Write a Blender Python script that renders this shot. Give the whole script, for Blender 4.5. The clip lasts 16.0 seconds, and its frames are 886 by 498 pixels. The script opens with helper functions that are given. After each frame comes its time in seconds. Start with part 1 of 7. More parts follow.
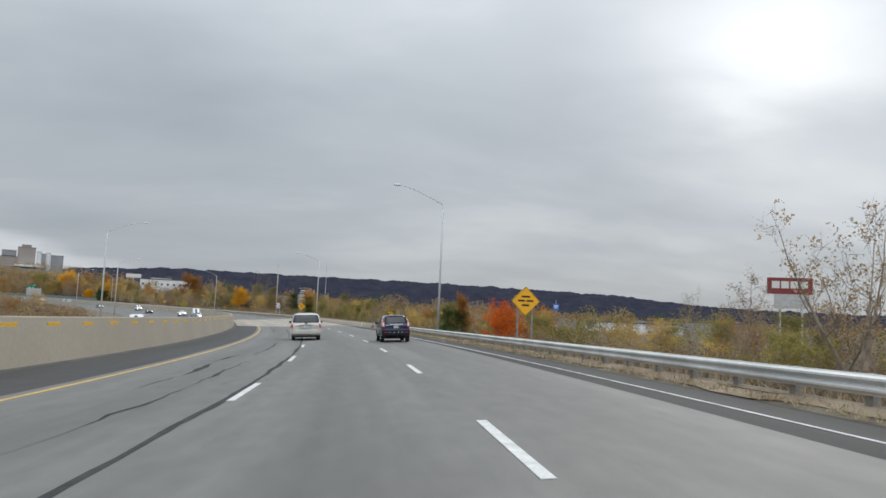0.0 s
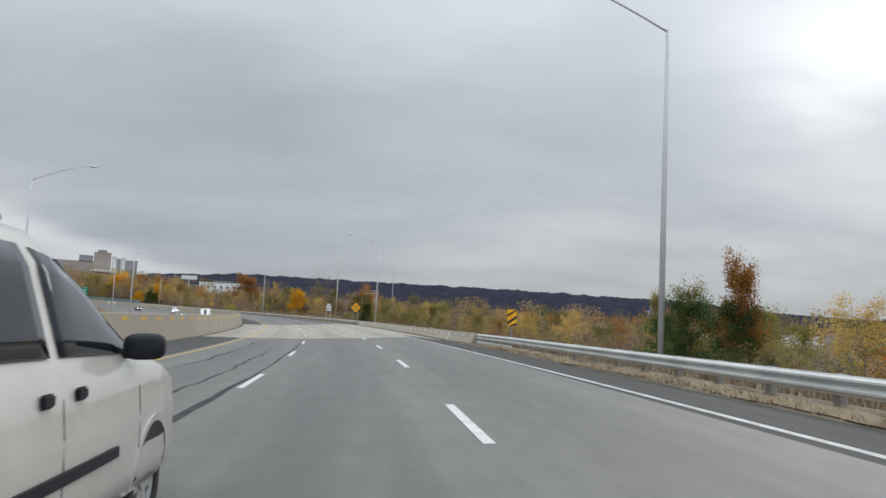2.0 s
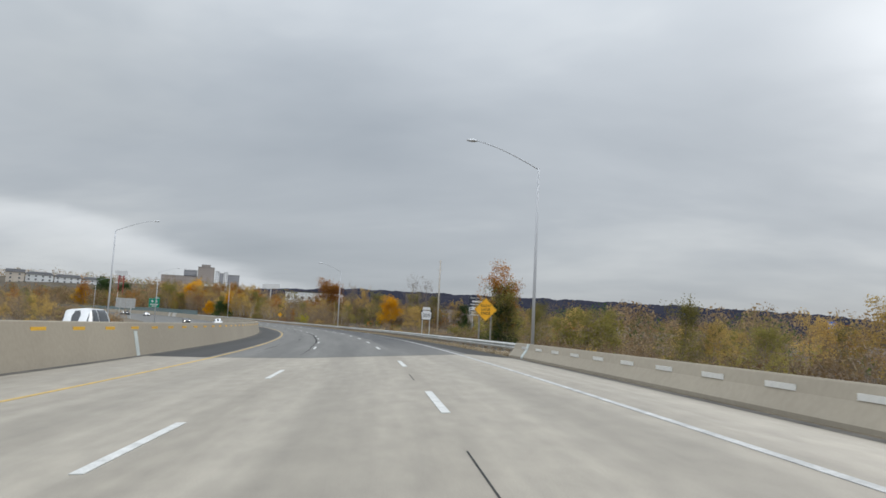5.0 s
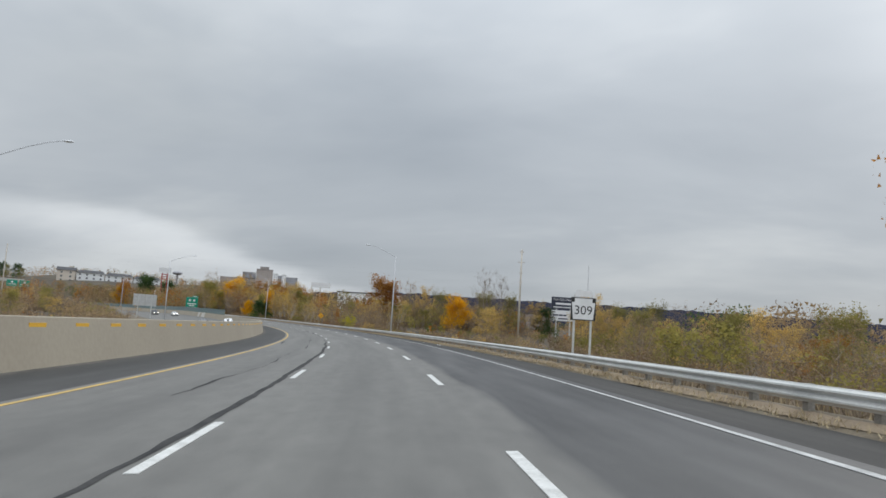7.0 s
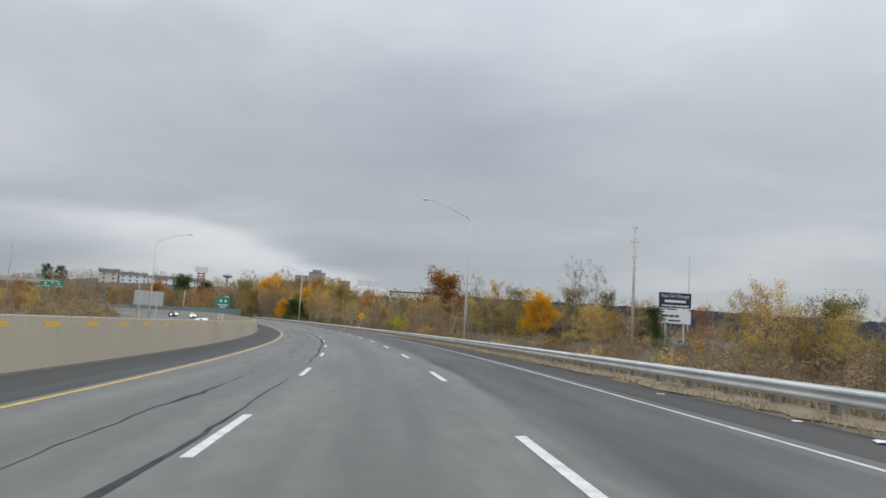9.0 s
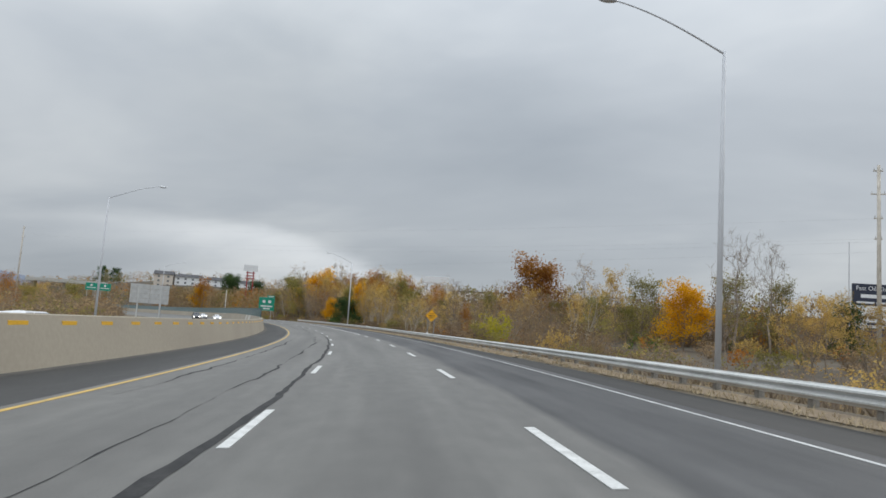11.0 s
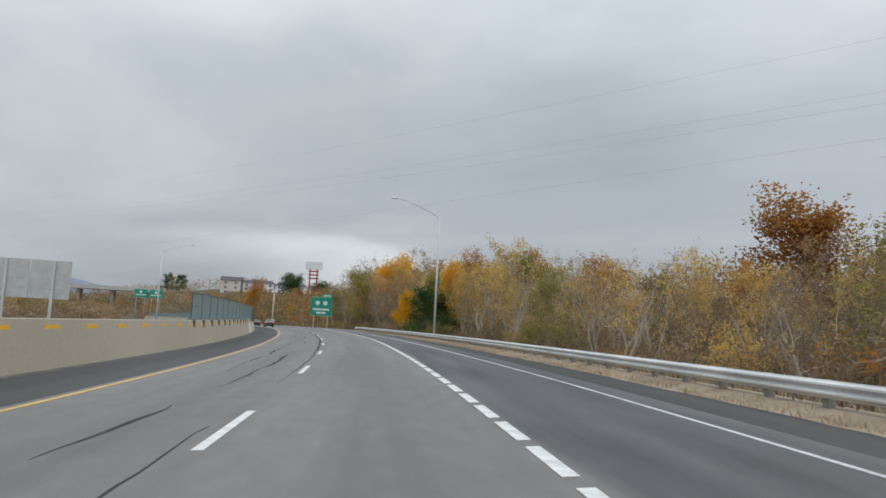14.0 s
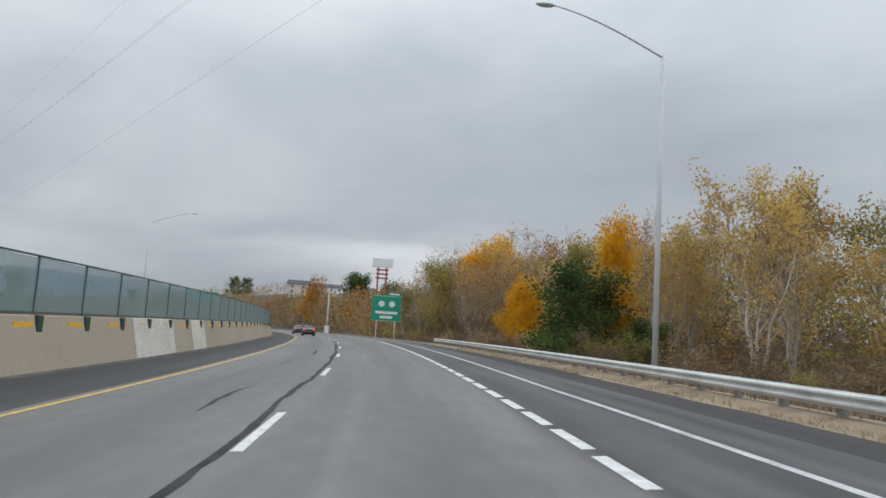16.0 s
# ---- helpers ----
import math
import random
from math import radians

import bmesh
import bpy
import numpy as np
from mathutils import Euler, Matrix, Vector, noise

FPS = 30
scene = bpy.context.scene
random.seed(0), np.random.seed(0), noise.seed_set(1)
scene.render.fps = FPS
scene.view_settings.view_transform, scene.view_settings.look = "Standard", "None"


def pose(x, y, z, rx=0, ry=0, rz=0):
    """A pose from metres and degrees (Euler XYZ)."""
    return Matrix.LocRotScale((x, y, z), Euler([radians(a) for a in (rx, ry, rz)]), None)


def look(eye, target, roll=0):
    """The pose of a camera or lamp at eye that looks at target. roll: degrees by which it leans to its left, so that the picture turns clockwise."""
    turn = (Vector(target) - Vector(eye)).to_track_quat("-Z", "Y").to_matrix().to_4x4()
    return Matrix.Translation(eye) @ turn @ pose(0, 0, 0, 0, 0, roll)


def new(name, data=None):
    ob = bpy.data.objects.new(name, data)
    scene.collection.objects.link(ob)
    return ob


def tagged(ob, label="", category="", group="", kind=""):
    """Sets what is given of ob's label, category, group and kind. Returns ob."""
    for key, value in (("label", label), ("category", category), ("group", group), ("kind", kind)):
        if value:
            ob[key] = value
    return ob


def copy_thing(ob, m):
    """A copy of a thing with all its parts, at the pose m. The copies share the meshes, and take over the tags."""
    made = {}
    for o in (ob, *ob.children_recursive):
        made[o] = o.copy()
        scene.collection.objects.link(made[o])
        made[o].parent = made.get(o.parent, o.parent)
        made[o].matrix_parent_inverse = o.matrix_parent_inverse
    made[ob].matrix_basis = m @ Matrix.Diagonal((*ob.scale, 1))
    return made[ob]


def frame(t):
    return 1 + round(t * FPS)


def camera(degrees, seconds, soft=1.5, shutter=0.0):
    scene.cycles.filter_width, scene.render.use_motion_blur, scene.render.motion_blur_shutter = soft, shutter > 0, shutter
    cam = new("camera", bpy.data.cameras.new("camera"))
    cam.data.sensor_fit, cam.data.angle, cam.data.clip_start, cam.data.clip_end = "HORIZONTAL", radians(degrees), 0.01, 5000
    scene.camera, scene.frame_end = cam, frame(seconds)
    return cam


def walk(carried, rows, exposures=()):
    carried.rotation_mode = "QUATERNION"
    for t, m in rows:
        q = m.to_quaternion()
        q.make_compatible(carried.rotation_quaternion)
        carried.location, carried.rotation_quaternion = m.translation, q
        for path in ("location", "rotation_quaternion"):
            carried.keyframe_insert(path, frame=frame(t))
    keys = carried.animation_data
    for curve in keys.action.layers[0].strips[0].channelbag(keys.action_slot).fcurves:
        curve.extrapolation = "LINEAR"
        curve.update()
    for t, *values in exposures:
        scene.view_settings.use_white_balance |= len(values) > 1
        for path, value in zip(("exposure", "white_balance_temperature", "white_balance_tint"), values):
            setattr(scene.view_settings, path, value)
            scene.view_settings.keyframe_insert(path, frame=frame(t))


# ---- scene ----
PATH = [
    (0, 0.47, 0.02, 1.31, 95.15, -2.56, -4.70),
    (0.5, 0.32, 11.83, 1.12, 95.23, -2.64, -3.08),
    (1, -0.15, 23.61, 0.95, 95.27, -2.49, -1.48),
    (1.5, -0.97, 35.35, 0.80, 95.34, -2.69, -0.05),
    (2, -2.08, 47.04, 0.67, 95.43, -2.89, 0.65),
    (2.5, -3.27, 58.71, 0.57, 95.46, -2.63, 1.75),
    (3, -4.72, 70.36, 0.49, 95.82, -2.74, 3.06),
    (3.5, -6.50, 81.97, 0.42, 96.02, -2.90, 4.30),
    (4, -8.50, 93.55, 0.36, 96.08, -2.28, 6.22),
    (4.5, -10.86, 105.07, 0.30, 96.11, -2.54, 7.37),
    (5, -13.44, 116.59, 0.25, 96.14, -2.79, 8.51),
    (5.5, -16.24, 128.09, 0.21, 96.17, -3.05, 9.62),
    (6, -19.26, 139.58, 0.17, 96.20, -3.31, 10.71),
    (6.5, -22.62, 151.01, 0.13, 96.22, -3.53, 11.78),
    (7, -26.20, 162.42, 0.09, 96.35, -3.64, 13.08),
    (7.5, -29.93, 173.82, 0.05, 96.30, -3.64, 14.37),
    (8, -33.91, 185.18, 0.03, 96.38, -3.68, 15.32),
    (8.5, -38.01, 196.52, 0.01, 96.37, -3.75, 16.29),
    (9, -42.36, 207.77, -0.01, 96.40, -3.60, 17.31),
    (9.5, -46.98, 218.93, -0.02, 96.40, -3.59, 18.59),
    (10, -51.86, 229.99, -0.03, 96.42, -3.62, 19.88),
    (10.5, -56.99, 240.95, -0.04, 96.44, -3.65, 21.13),
    (11, -62.37, 251.83, -0.03, 96.47, -3.69, 22.37),
    (11.5, -67.94, 262.64, -0.01, 96.49, -3.72, 23.57),
    (12, -73.75, 273.36, 0.02, 96.49, -3.63, 24.63),
    (12.5, -79.72, 284.02, 0.05, 96.53, -3.46, 25.63),
    (13, -85.91, 294.57, 0.10, 96.51, -2.99, 26.70),
    (13.5, -92.34, 305.00, 0.17, 96.58, -2.85, 27.78),
    (14, -98.98, 315.32, 0.24, 96.63, -2.85, 29.02),
    (14.5, -105.95, 325.43, 0.32, 96.66, -2.92, 31.06),
    (15, -113.12, 335.37, 0.41, 96.75, -3.03, 32.56),
    (15.5, -120.52, 345.13, 0.52, 96.88, -3.22, 33.65),
    (16, -128.11, 354.71, 0.63, 97.02, -3.61, 34.83),
]
FOV = 62.77
CURVE = [0.2428, 0.1688, 0.1467, 0.1872, 0.1616, 0.1807, 0.1542, 0.1542, 0.1542]
GRADE = [-1.6987, -0.628, -0.2312, -0.0868, 0.3192, 0.9756, 0.7963, 0.5491, 0.4393]
BANK = [0.0622, 0.0547, 0.0669, 0.0645, 0.0664, 0.0674, 0.0587, 0.0567, 0.0557]
EDGE_R = [5.69, 5.2, 4.63, 4.52, 4.55, 4.33, 4.03, 3.12, 3.05]
BREAK_S = [0, 80, 95, 148, 175, 210, 300, 350, 400, 450]
BREAK = [5.5, 5.4, 5.0, 5.0, 4.5, 4.3, 4.1, 3.9, 3.4, 3.3]          # where the shoulder turns down

cam = camera(FOV, 16.0, soft=1.6, shutter=0.04)
walk(cam, [(t, pose(x, y, z, rx, ry, rz)) for t, x, y, z, rx, ry, rz in PATH])

# ---- world and sun: a bright overcast sky ----
SUN_ELEV, SUN_AZ = radians(32), radians(30)      # azimuth clockwise from +y


def make_world():
    w = bpy.data.worlds.new("world")
    w.use_nodes = True
    nt = w.node_tree
    nt.nodes.clear()
    N, L = nt.nodes.new, nt.links.new
    out = N("ShaderNodeOutputWorld")
    tc = N("ShaderNodeTexCoord")
    sep = N("ShaderNodeSeparateXYZ")
    L(tc.outputs["Generated"], sep.inputs[0])

    def m(op, a, b=None, c=None):
        n = N("ShaderNodeMath")
        n.operation = op
        for i, v in enumerate((a, b, c)):
            if v is None:
                continue
            if isinstance(v, (int, float)):
                n.inputs[i].default_value = v
            else:
                L(v, n.inputs[i])
        return n.outputs[0]

    x, y, z = sep.outputs
    up = m("MAXIMUM", z, 0.0)
    den = m("ADD", up, 0.20)
    com = N("ShaderNodeCombineXYZ")
    L(m("DIVIDE", x, den), com.inputs[0])
    L(m("DIVIDE", y, den), com.inputs[1])

    def noise_tex(scale, detail, rough, dist=0.0, squash=(1, 1, 1)):
        mp = N("ShaderNodeMapping")
        mp.inputs["Scale"].default_value = squash
        mp.inputs["Rotation"].default_value = (0, 0, 0.5)
        L(com.outputs[0], mp.inputs[0])
        n = N("ShaderNodeTexNoise")
        n.inputs["Scale"].default_value = scale
        n.inputs["Detail"].default_value = detail
        n.inputs["Roughness"].default_value = rough
        n.inputs["Distortion"].default_value = dist
        L(mp.outputs[0], n.inputs["Vector"])
        return n.outputs["Fac"]

    big = noise_tex(0.75, 5, 0.5, 0.3, (0.75, 1.15, 1))
    fine = noise_tex(2.4, 6, 0.5, 0.2, (0.85, 1.1, 1))
    cloud = m("ADD", m("MULTIPLY", big, 0.84), m("MULTIPLY", fine, 0.16))
    ramp = N("ShaderNodeValToRGB")
    L(cloud, ramp.inputs[0])
    el = ramp.color_ramp.elements
    el[0].position, el[0].color = 0.30, (0.70, 0.775, 0.86, 1)
    el[1].position, el[1].color = 0.67, (1.17, 1.235, 1.285, 1)
    e = el.new(0.50)
    e.color = (0.885, 0.96, 1.04, 1)
    # brightness rises towards the zenith as under real overcast
    lum = m("MULTIPLY", m("ADD", m("ADD", m("MULTIPLY", up, 0.60), 0.59), m("MULTIPLY", m("POWER", up, 3.0), 1.7)), SKY)
    # the cloud is thinner towards the south, behind the traveller
    lum = m("MULTIPLY", lum, m("ADD", m("MULTIPLY", m("MAXIMUM", m("MULTIPLY", y, -1.0), 0.0), 0.5), 1.0))
    mul = N("ShaderNodeVectorMath")
    mul.operation = "SCALE"
    L(ramp.outputs[0], mul.inputs[0])
    L(lum, mul.inputs["Scale"])

    # thin cloud towards the hidden sun, and a clear gap low over the far valley
    def blob(az, elev, wide, high, gain):
        n = N("ShaderNodeMath")
        d = Vector((math.sin(az) * math.cos(elev), math.cos(az) * math.cos(elev), math.sin(elev)))
        side = Vector((math.cos(az), -math.sin(az), 0))
        dot = N("ShaderNodeVectorMath")
        dot.operation = "DOT_PRODUCT"
        L(tc.outputs["Generated"], dot.inputs[0])
        dot.inputs[1].default_value = side
        fwd = N("ShaderNodeVectorMath")
        fwd.operation = "DOT_PRODUCT"
        L(tc.outputs["Generated"], fwd.inputs[0])
        fwd.inputs[1].default_value = d
        a = m("DIVIDE", dot.outputs["Value"], wide)
        b = m("DIVIDE", m("SUBTRACT", z, math.sin(elev)), high)
        b = m("ADD", b, m("MULTIPLY", m("SUBTRACT", fine, 0.5), 1.6))
        g = m("EXPONENT", m("MULTIPLY", m("ADD", m("MULTIPLY", a, a), m("MULTIPLY", b, b)), -1.0))
        g = m("MULTIPLY", g, m("GREATER_THAN", fwd.outputs["Value"], 0.0))
        return m("MULTIPLY", g, gain)

    def dot_with(v):
        n = N("ShaderNodeVectorMath")
        n.operation = "DOT_PRODUCT"
        L(tc.outputs["Generated"], n.inputs[0])
        n.inputs[1].default_value = v
        return n.outputs["Value"]

    def clear_gap(az, gain):
        """Bright sky under the slanting edge of the cloud deck."""
        side = dot_with((math.cos(az), -math.sin(az), 0))
        ahead = m("GREATER_THAN", dot_with((math.sin(az), math.cos(az), 0)), 0.0)
        edge = m("MINIMUM", m("MULTIPLY_ADD", side, -0.27, 0.097), 0.128)
        d = m("SUBTRACT", m("MULTIPLY_ADD", m("SUBTRACT", fine, 0.5), -0.035, z), edge)
        below = N("ShaderNodeMapRange")
        below.interpolation_type = "SMOOTHSTEP"
        below.inputs[1].default_value, below.inputs[2].default_value = 0.006, -0.020
        L(d, below.inputs[0])
        k = m("DIVIDE", m("ADD", d, 0.016), 0.030)
        rim = m("MULTIPLY_ADD", m("EXPONENT", m("MULTIPLY", m("MULTIPLY", k, k), -1.0)), 0.75, 0.25)
        q = m("DIVIDE", side, 0.30)
        wide = m("EXPONENT", m("MULTIPLY", m("POWER", m("ABSOLUTE", q), 4.0), -1.0))
        return m("MULTIPLY", m("MULTIPLY", m("MULTIPLY", below.outputs[0], rim), m("MULTIPLY", wide, ahead)), gain)

    glow = m("ADD", blob(radians(29), radians(20), 0.14, 0.09, 0.45), clear_gap(radians(-30), 0.18))
    glow = m("ADD", glow, blob(radians(35), radians(9), 0.20, 0.07, 0.16))
    # a heavier bank of cloud to the north-west
    glow = m("ADD", glow, blob(radians(-37), radians(19), 0.17, 0.13, -0.13))
    glow = m("ADD", glow, blob(radians(-19), radians(17), 0.14, 0.12, -0.05))
    add = N("ShaderNodeVectorMath")
    add.operation = "ADD"
    L(mul.outputs[0], add.inputs[0])
    L(glow, add.inputs[1])
    bg = N("ShaderNodeBackground")
    L(add.outputs[0], bg.inputs[0])
    sky = N("ShaderNodeTexSky")
    sky.sky_type = "NISHITA"
    sky.sun_disc = False
    sky.sun_elevation, sky.sun_rotation = SUN_ELEV, SUN_AZ
    bg2 = N("ShaderNodeBackground")
    L(sky.outputs[0], bg2.inputs[0])
    bg2.inputs[1].default_value = 0.004
    mix = N("ShaderNodeAddShader")
    L(bg.outputs[0], mix.inputs[0])
    L(bg2.outputs[0], mix.inputs[1])
    L(mix.outputs[0], out.inputs[0])
    scene.world = w


SKY = 0.72
make_world()
sun = new("sun", bpy.data.lights.new("sun", "SUN"))
sun.data.energy, sun.data.angle, sun.data.color = 0.7, radians(25), (1.0, 0.96, 0.9)
sun.matrix_world = look((0, 0, 0), (-math.sin(SUN_AZ) * math.cos(SUN_ELEV), -math.cos(SUN_AZ) * math.cos(SUN_ELEV), -math.sin(SUN_ELEV)))

# ---- the line of the road: s along it, u to the right of the middle lane, h above the pavement ----
KNOT = np.arange(0, 601, 75.0)
GRID = np.arange(-120, 701, 1.0)
_k = np.interp(GRID, KNOT, CURVE) / 100
_g = np.interp(GRID, KNOT, GRADE) / 100
_g = np.where(GRID > 450, 0.001, _g)
_i0 = 120
_th = np.cumsum(_k) - np.cumsum(_k)[_i0]
_x = np.cumsum(-np.sin(_th)); _x = _x - _x[_i0]
_y = np.cumsum(np.cos(_th)); _y = _y - _y[_i0]
_z = np.cumsum(_g); _z = _z - _z[_i0]
SHOULDER_U, LANES_U, RAIL_U, BARRIER_U = 7.25, 5.0, 7.75, -8.5


def heading(s):
    return float(np.interp(s, GRID, _th))


def cross_z(s, u):
    """Height of the pavement over the centre line: banked, flatter in the left lane, with a broken back at the right shoulder."""
    b = np.interp(s, KNOT, BANK)
    k = np.interp(s, BREAK_S, BREAK)
    uu = np.clip(u, -24.0, None)
    rise = np.interp(u, [-14.0, -9.4, -8.5, -5.62, -1.98], [0.0, 0.25, 0.25, 0.11, 0.0])
    return np.where(uu < k, b * uu, b * k - 0.05 * (np.minimum(uu, 14.0) - k)) + rise


def P(s, u, h=0.0):
    t = np.interp(s, GRID, _th)
    return Vector((float(np.interp(s, GRID, _x) + u * np.cos(t)), float(np.interp(s, GRID, _y) + u * np.sin(t)),
                   float(np.interp(s, GRID, _z) + cross_z(s, u) + h)))


def upright(s, u, h=0.0, turn=0.0):
    """Pose with y along the road and z up; turn in degrees to the left."""
    p = P(s, u, h)
    return Matrix.Translation(p) @ Matrix.Rotation(heading(s) + radians(turn), 4, "Z")


def laid(s, u, h=0.0, turn=0.0):
    """Pose that lies on the banked pavement."""
    p = P(s, u, 0)
    f = (P(s + 0.5, u) - P(s - 0.5, u)).normalized()
    r = (P(s, u + 0.4) - P(s, u - 0.4)).normalized()
    up = r.cross(f).normalized()
    r = f.cross(up)
    m = Matrix((r, f, up)).transposed().to_4x4()
    return Matrix.Translation(p + up * h) @ m @ Matrix.Rotation(radians(turn), 4, "Z")



def nearest(px, py):
    """s and u of places in the plane (arrays)."""
    px, py = np.asarray(px, float).ravel(), np.asarray(py, float).ravel()
    s, u = np.empty(len(px)), np.empty(len(px))
    for a in range(0, len(px), 4000):
        d = (px[a:a + 4000, None] - _x[None]) ** 2 + (py[a:a + 4000, None] - _y[None]) ** 2
        i = d.argmin(1)
        s[a:a + 4000] = GRID[i]
        u[a:a + 4000] = (px[a:a + 4000] - _x[i]) * np.cos(_th[i]) + (py[a:a + 4000] - _y[i]) * np.sin(_th[i])
    return s, u


def ground_z(px, py):
    s, u = nearest(px, py)
    base = np.interp(s, GRID, _z)
    edge_r = base + cross_z(s, 14.0)
    edge_l = base + cross_z(s, -24.0)
    hill = np.interp(s, [-100, 230, 330, 420, 700], [0, 0, 0.4, 1.0, 1.6])
    right = edge_r - 0.5 + np.interp(u, [12, 16, 30, 60, 140, 4000], [0, -0.3, -1.2, -1.6, -2.0, -2.0]) + hill * np.interp(u, [14, 40, 120], [0, 3.0, 6.0])
    left = edge_l - 0.5 + np.interp(-u, [26, 34, 60, 140, 4000], [0, -0.8, -2.0, -2.5, -2.5])
    z = np.where(u > 0, right, left)
    mid = (u > -36) & (u < 11.5) & (s > -119) & (s < 695)
    z = np.where(mid, np.minimum(edge_l, edge_r) - 1.2, z)
    far = np.hypot(np.asarray(px, float).ravel() + 80, np.asarray(py, float).ravel() - 250)
    out = np.where(far > 900, -3.0, z + (-3.0 - z) * np.clip((far - 500) / 400, 0, 1))
    px, py = np.asarray(px, float).ravel(), np.asarray(py, float).ravel()
    for hx, hy, hz, hr in ((-515, 800, 22, 120), (-640, 1480, 52, 330), (-900, 1100, 18, 250)):
        out = out + hz * np.exp(-((px - hx) ** 2 + (py - hy) ** 2) / (2 * hr * hr))
    return out


# ---- materials ----
def mat(name, c1, c2=None, scale=6.0, rough=0.7, metal=0.0, bump=0.0, fine=None, detail=6, spec=0.5, coat=0.0, uv=False, fine_mix=0.45, island=None, obj_random=0.0, island_mix=0.8, contrast=(0.35, 0.65)):
    m = bpy.data.materials.new(name)
    m.use_nodes = True
    nt = m.node_tree
    b = nt.nodes["Principled BSDF"]
    N, L = nt.nodes.new, nt.links.new
    b.inputs["Roughness"].default_value = rough
    b.inputs["Metallic"].default_value = metal
    b.inputs["Specular IOR Level"].default_value = spec
    b.inputs["Coat Weight"].default_value = coat
    b.inputs["Coat Roughness"].default_value = 0.05
    c2 = c2 or tuple(v * 0.8 for v in c1)
    tc = N("ShaderNodeTexCoord")
    vec = tc.outputs["UV" if uv else "Object"]
    n1 = N("ShaderNodeTexNoise")
    n1.inputs["Scale"].default_value = scale
    n1.inputs["Detail"].default_value = detail
    L(vec, n1.inputs["Vector"])
    r = N("ShaderNodeValToRGB")
    r.color_ramp.elements[0].position, r.color_ramp.elements[1].position = contrast
    r.color_ramp.elements[0].color, r.color_ramp.elements[1].color = (*c1, 1), (*c2, 1)
    L(n1.outputs["Fac"], r.inputs[0])
    col = r.outputs[0]
    if fine:
        n2 = N("ShaderNodeTexNoise")
        n2.inputs["Scale"].default_value = fine
        n2.inputs["Detail"].default_value = 4
        L(vec, n2.inputs["Vector"])
        mx = N("ShaderNodeMix")
        mx.data_type, mx.blend_type = "RGBA", "OVERLAY"
        mx.inputs[0].default_value = fine_mix
        L(col, mx.inputs[6])
        L(n2.outputs["Fac"], mx.inputs[7])
        col = mx.outputs[2]
    if island:
        g = N("ShaderNodeNewGeometry")
        ri = N("ShaderNodeValToRGB")
        els = ri.color_ramp.elements
        els[0].color, els[1].color = (*island[0], 1), (*island[-1], 1)
        for k, cc in enumerate(island[1:-1]):
            e = els.new((k + 1) / (len(island) - 1))
            e.color = (*cc, 1)
        L(g.outputs["Random Per Island"], ri.inputs[0])
        mx = N("ShaderNodeMix")
        mx.data_type = "RGBA"
        mx.inputs[0].default_value = island_mix
        L(col, mx.inputs[6])
        L(ri.outputs[0], mx.inputs[7])
        col = mx.outputs[2]
    if obj_random:
        oi = N("ShaderNodeObjectInfo")
        mr = N("ShaderNodeMapRange")
        mr.inputs[3].default_value, mr.inputs[4].default_value = 1 - obj_random, 1 + obj_random
        L(oi.outputs["Random"], mr.inputs[0])
        sc = N("ShaderNodeVectorMath")
        sc.operation = "SCALE"
        L(col, sc.inputs[0])
        L(mr.outputs[0], sc.inputs["Scale"])
        col = sc.outputs[0]
    L(col, b.inputs["Base Color"])
    if bump:
        bp = N("ShaderNodeBump")
        bp.inputs["Strength"].default_value = bump
        bp.inputs["Distance"].default_value = 0.01
        n3 = N("ShaderNodeTexNoise")
        n3.inputs["Scale"].default_value = (fine or scale) * 2
        n3.inputs["Detail"].default_value = 3
        L(vec, n3.inputs["Vector"])
        L(n3.outputs["Fac"], bp.inputs["Height"])
        L(bp.outputs[0], b.inputs["Normal"])
    return m


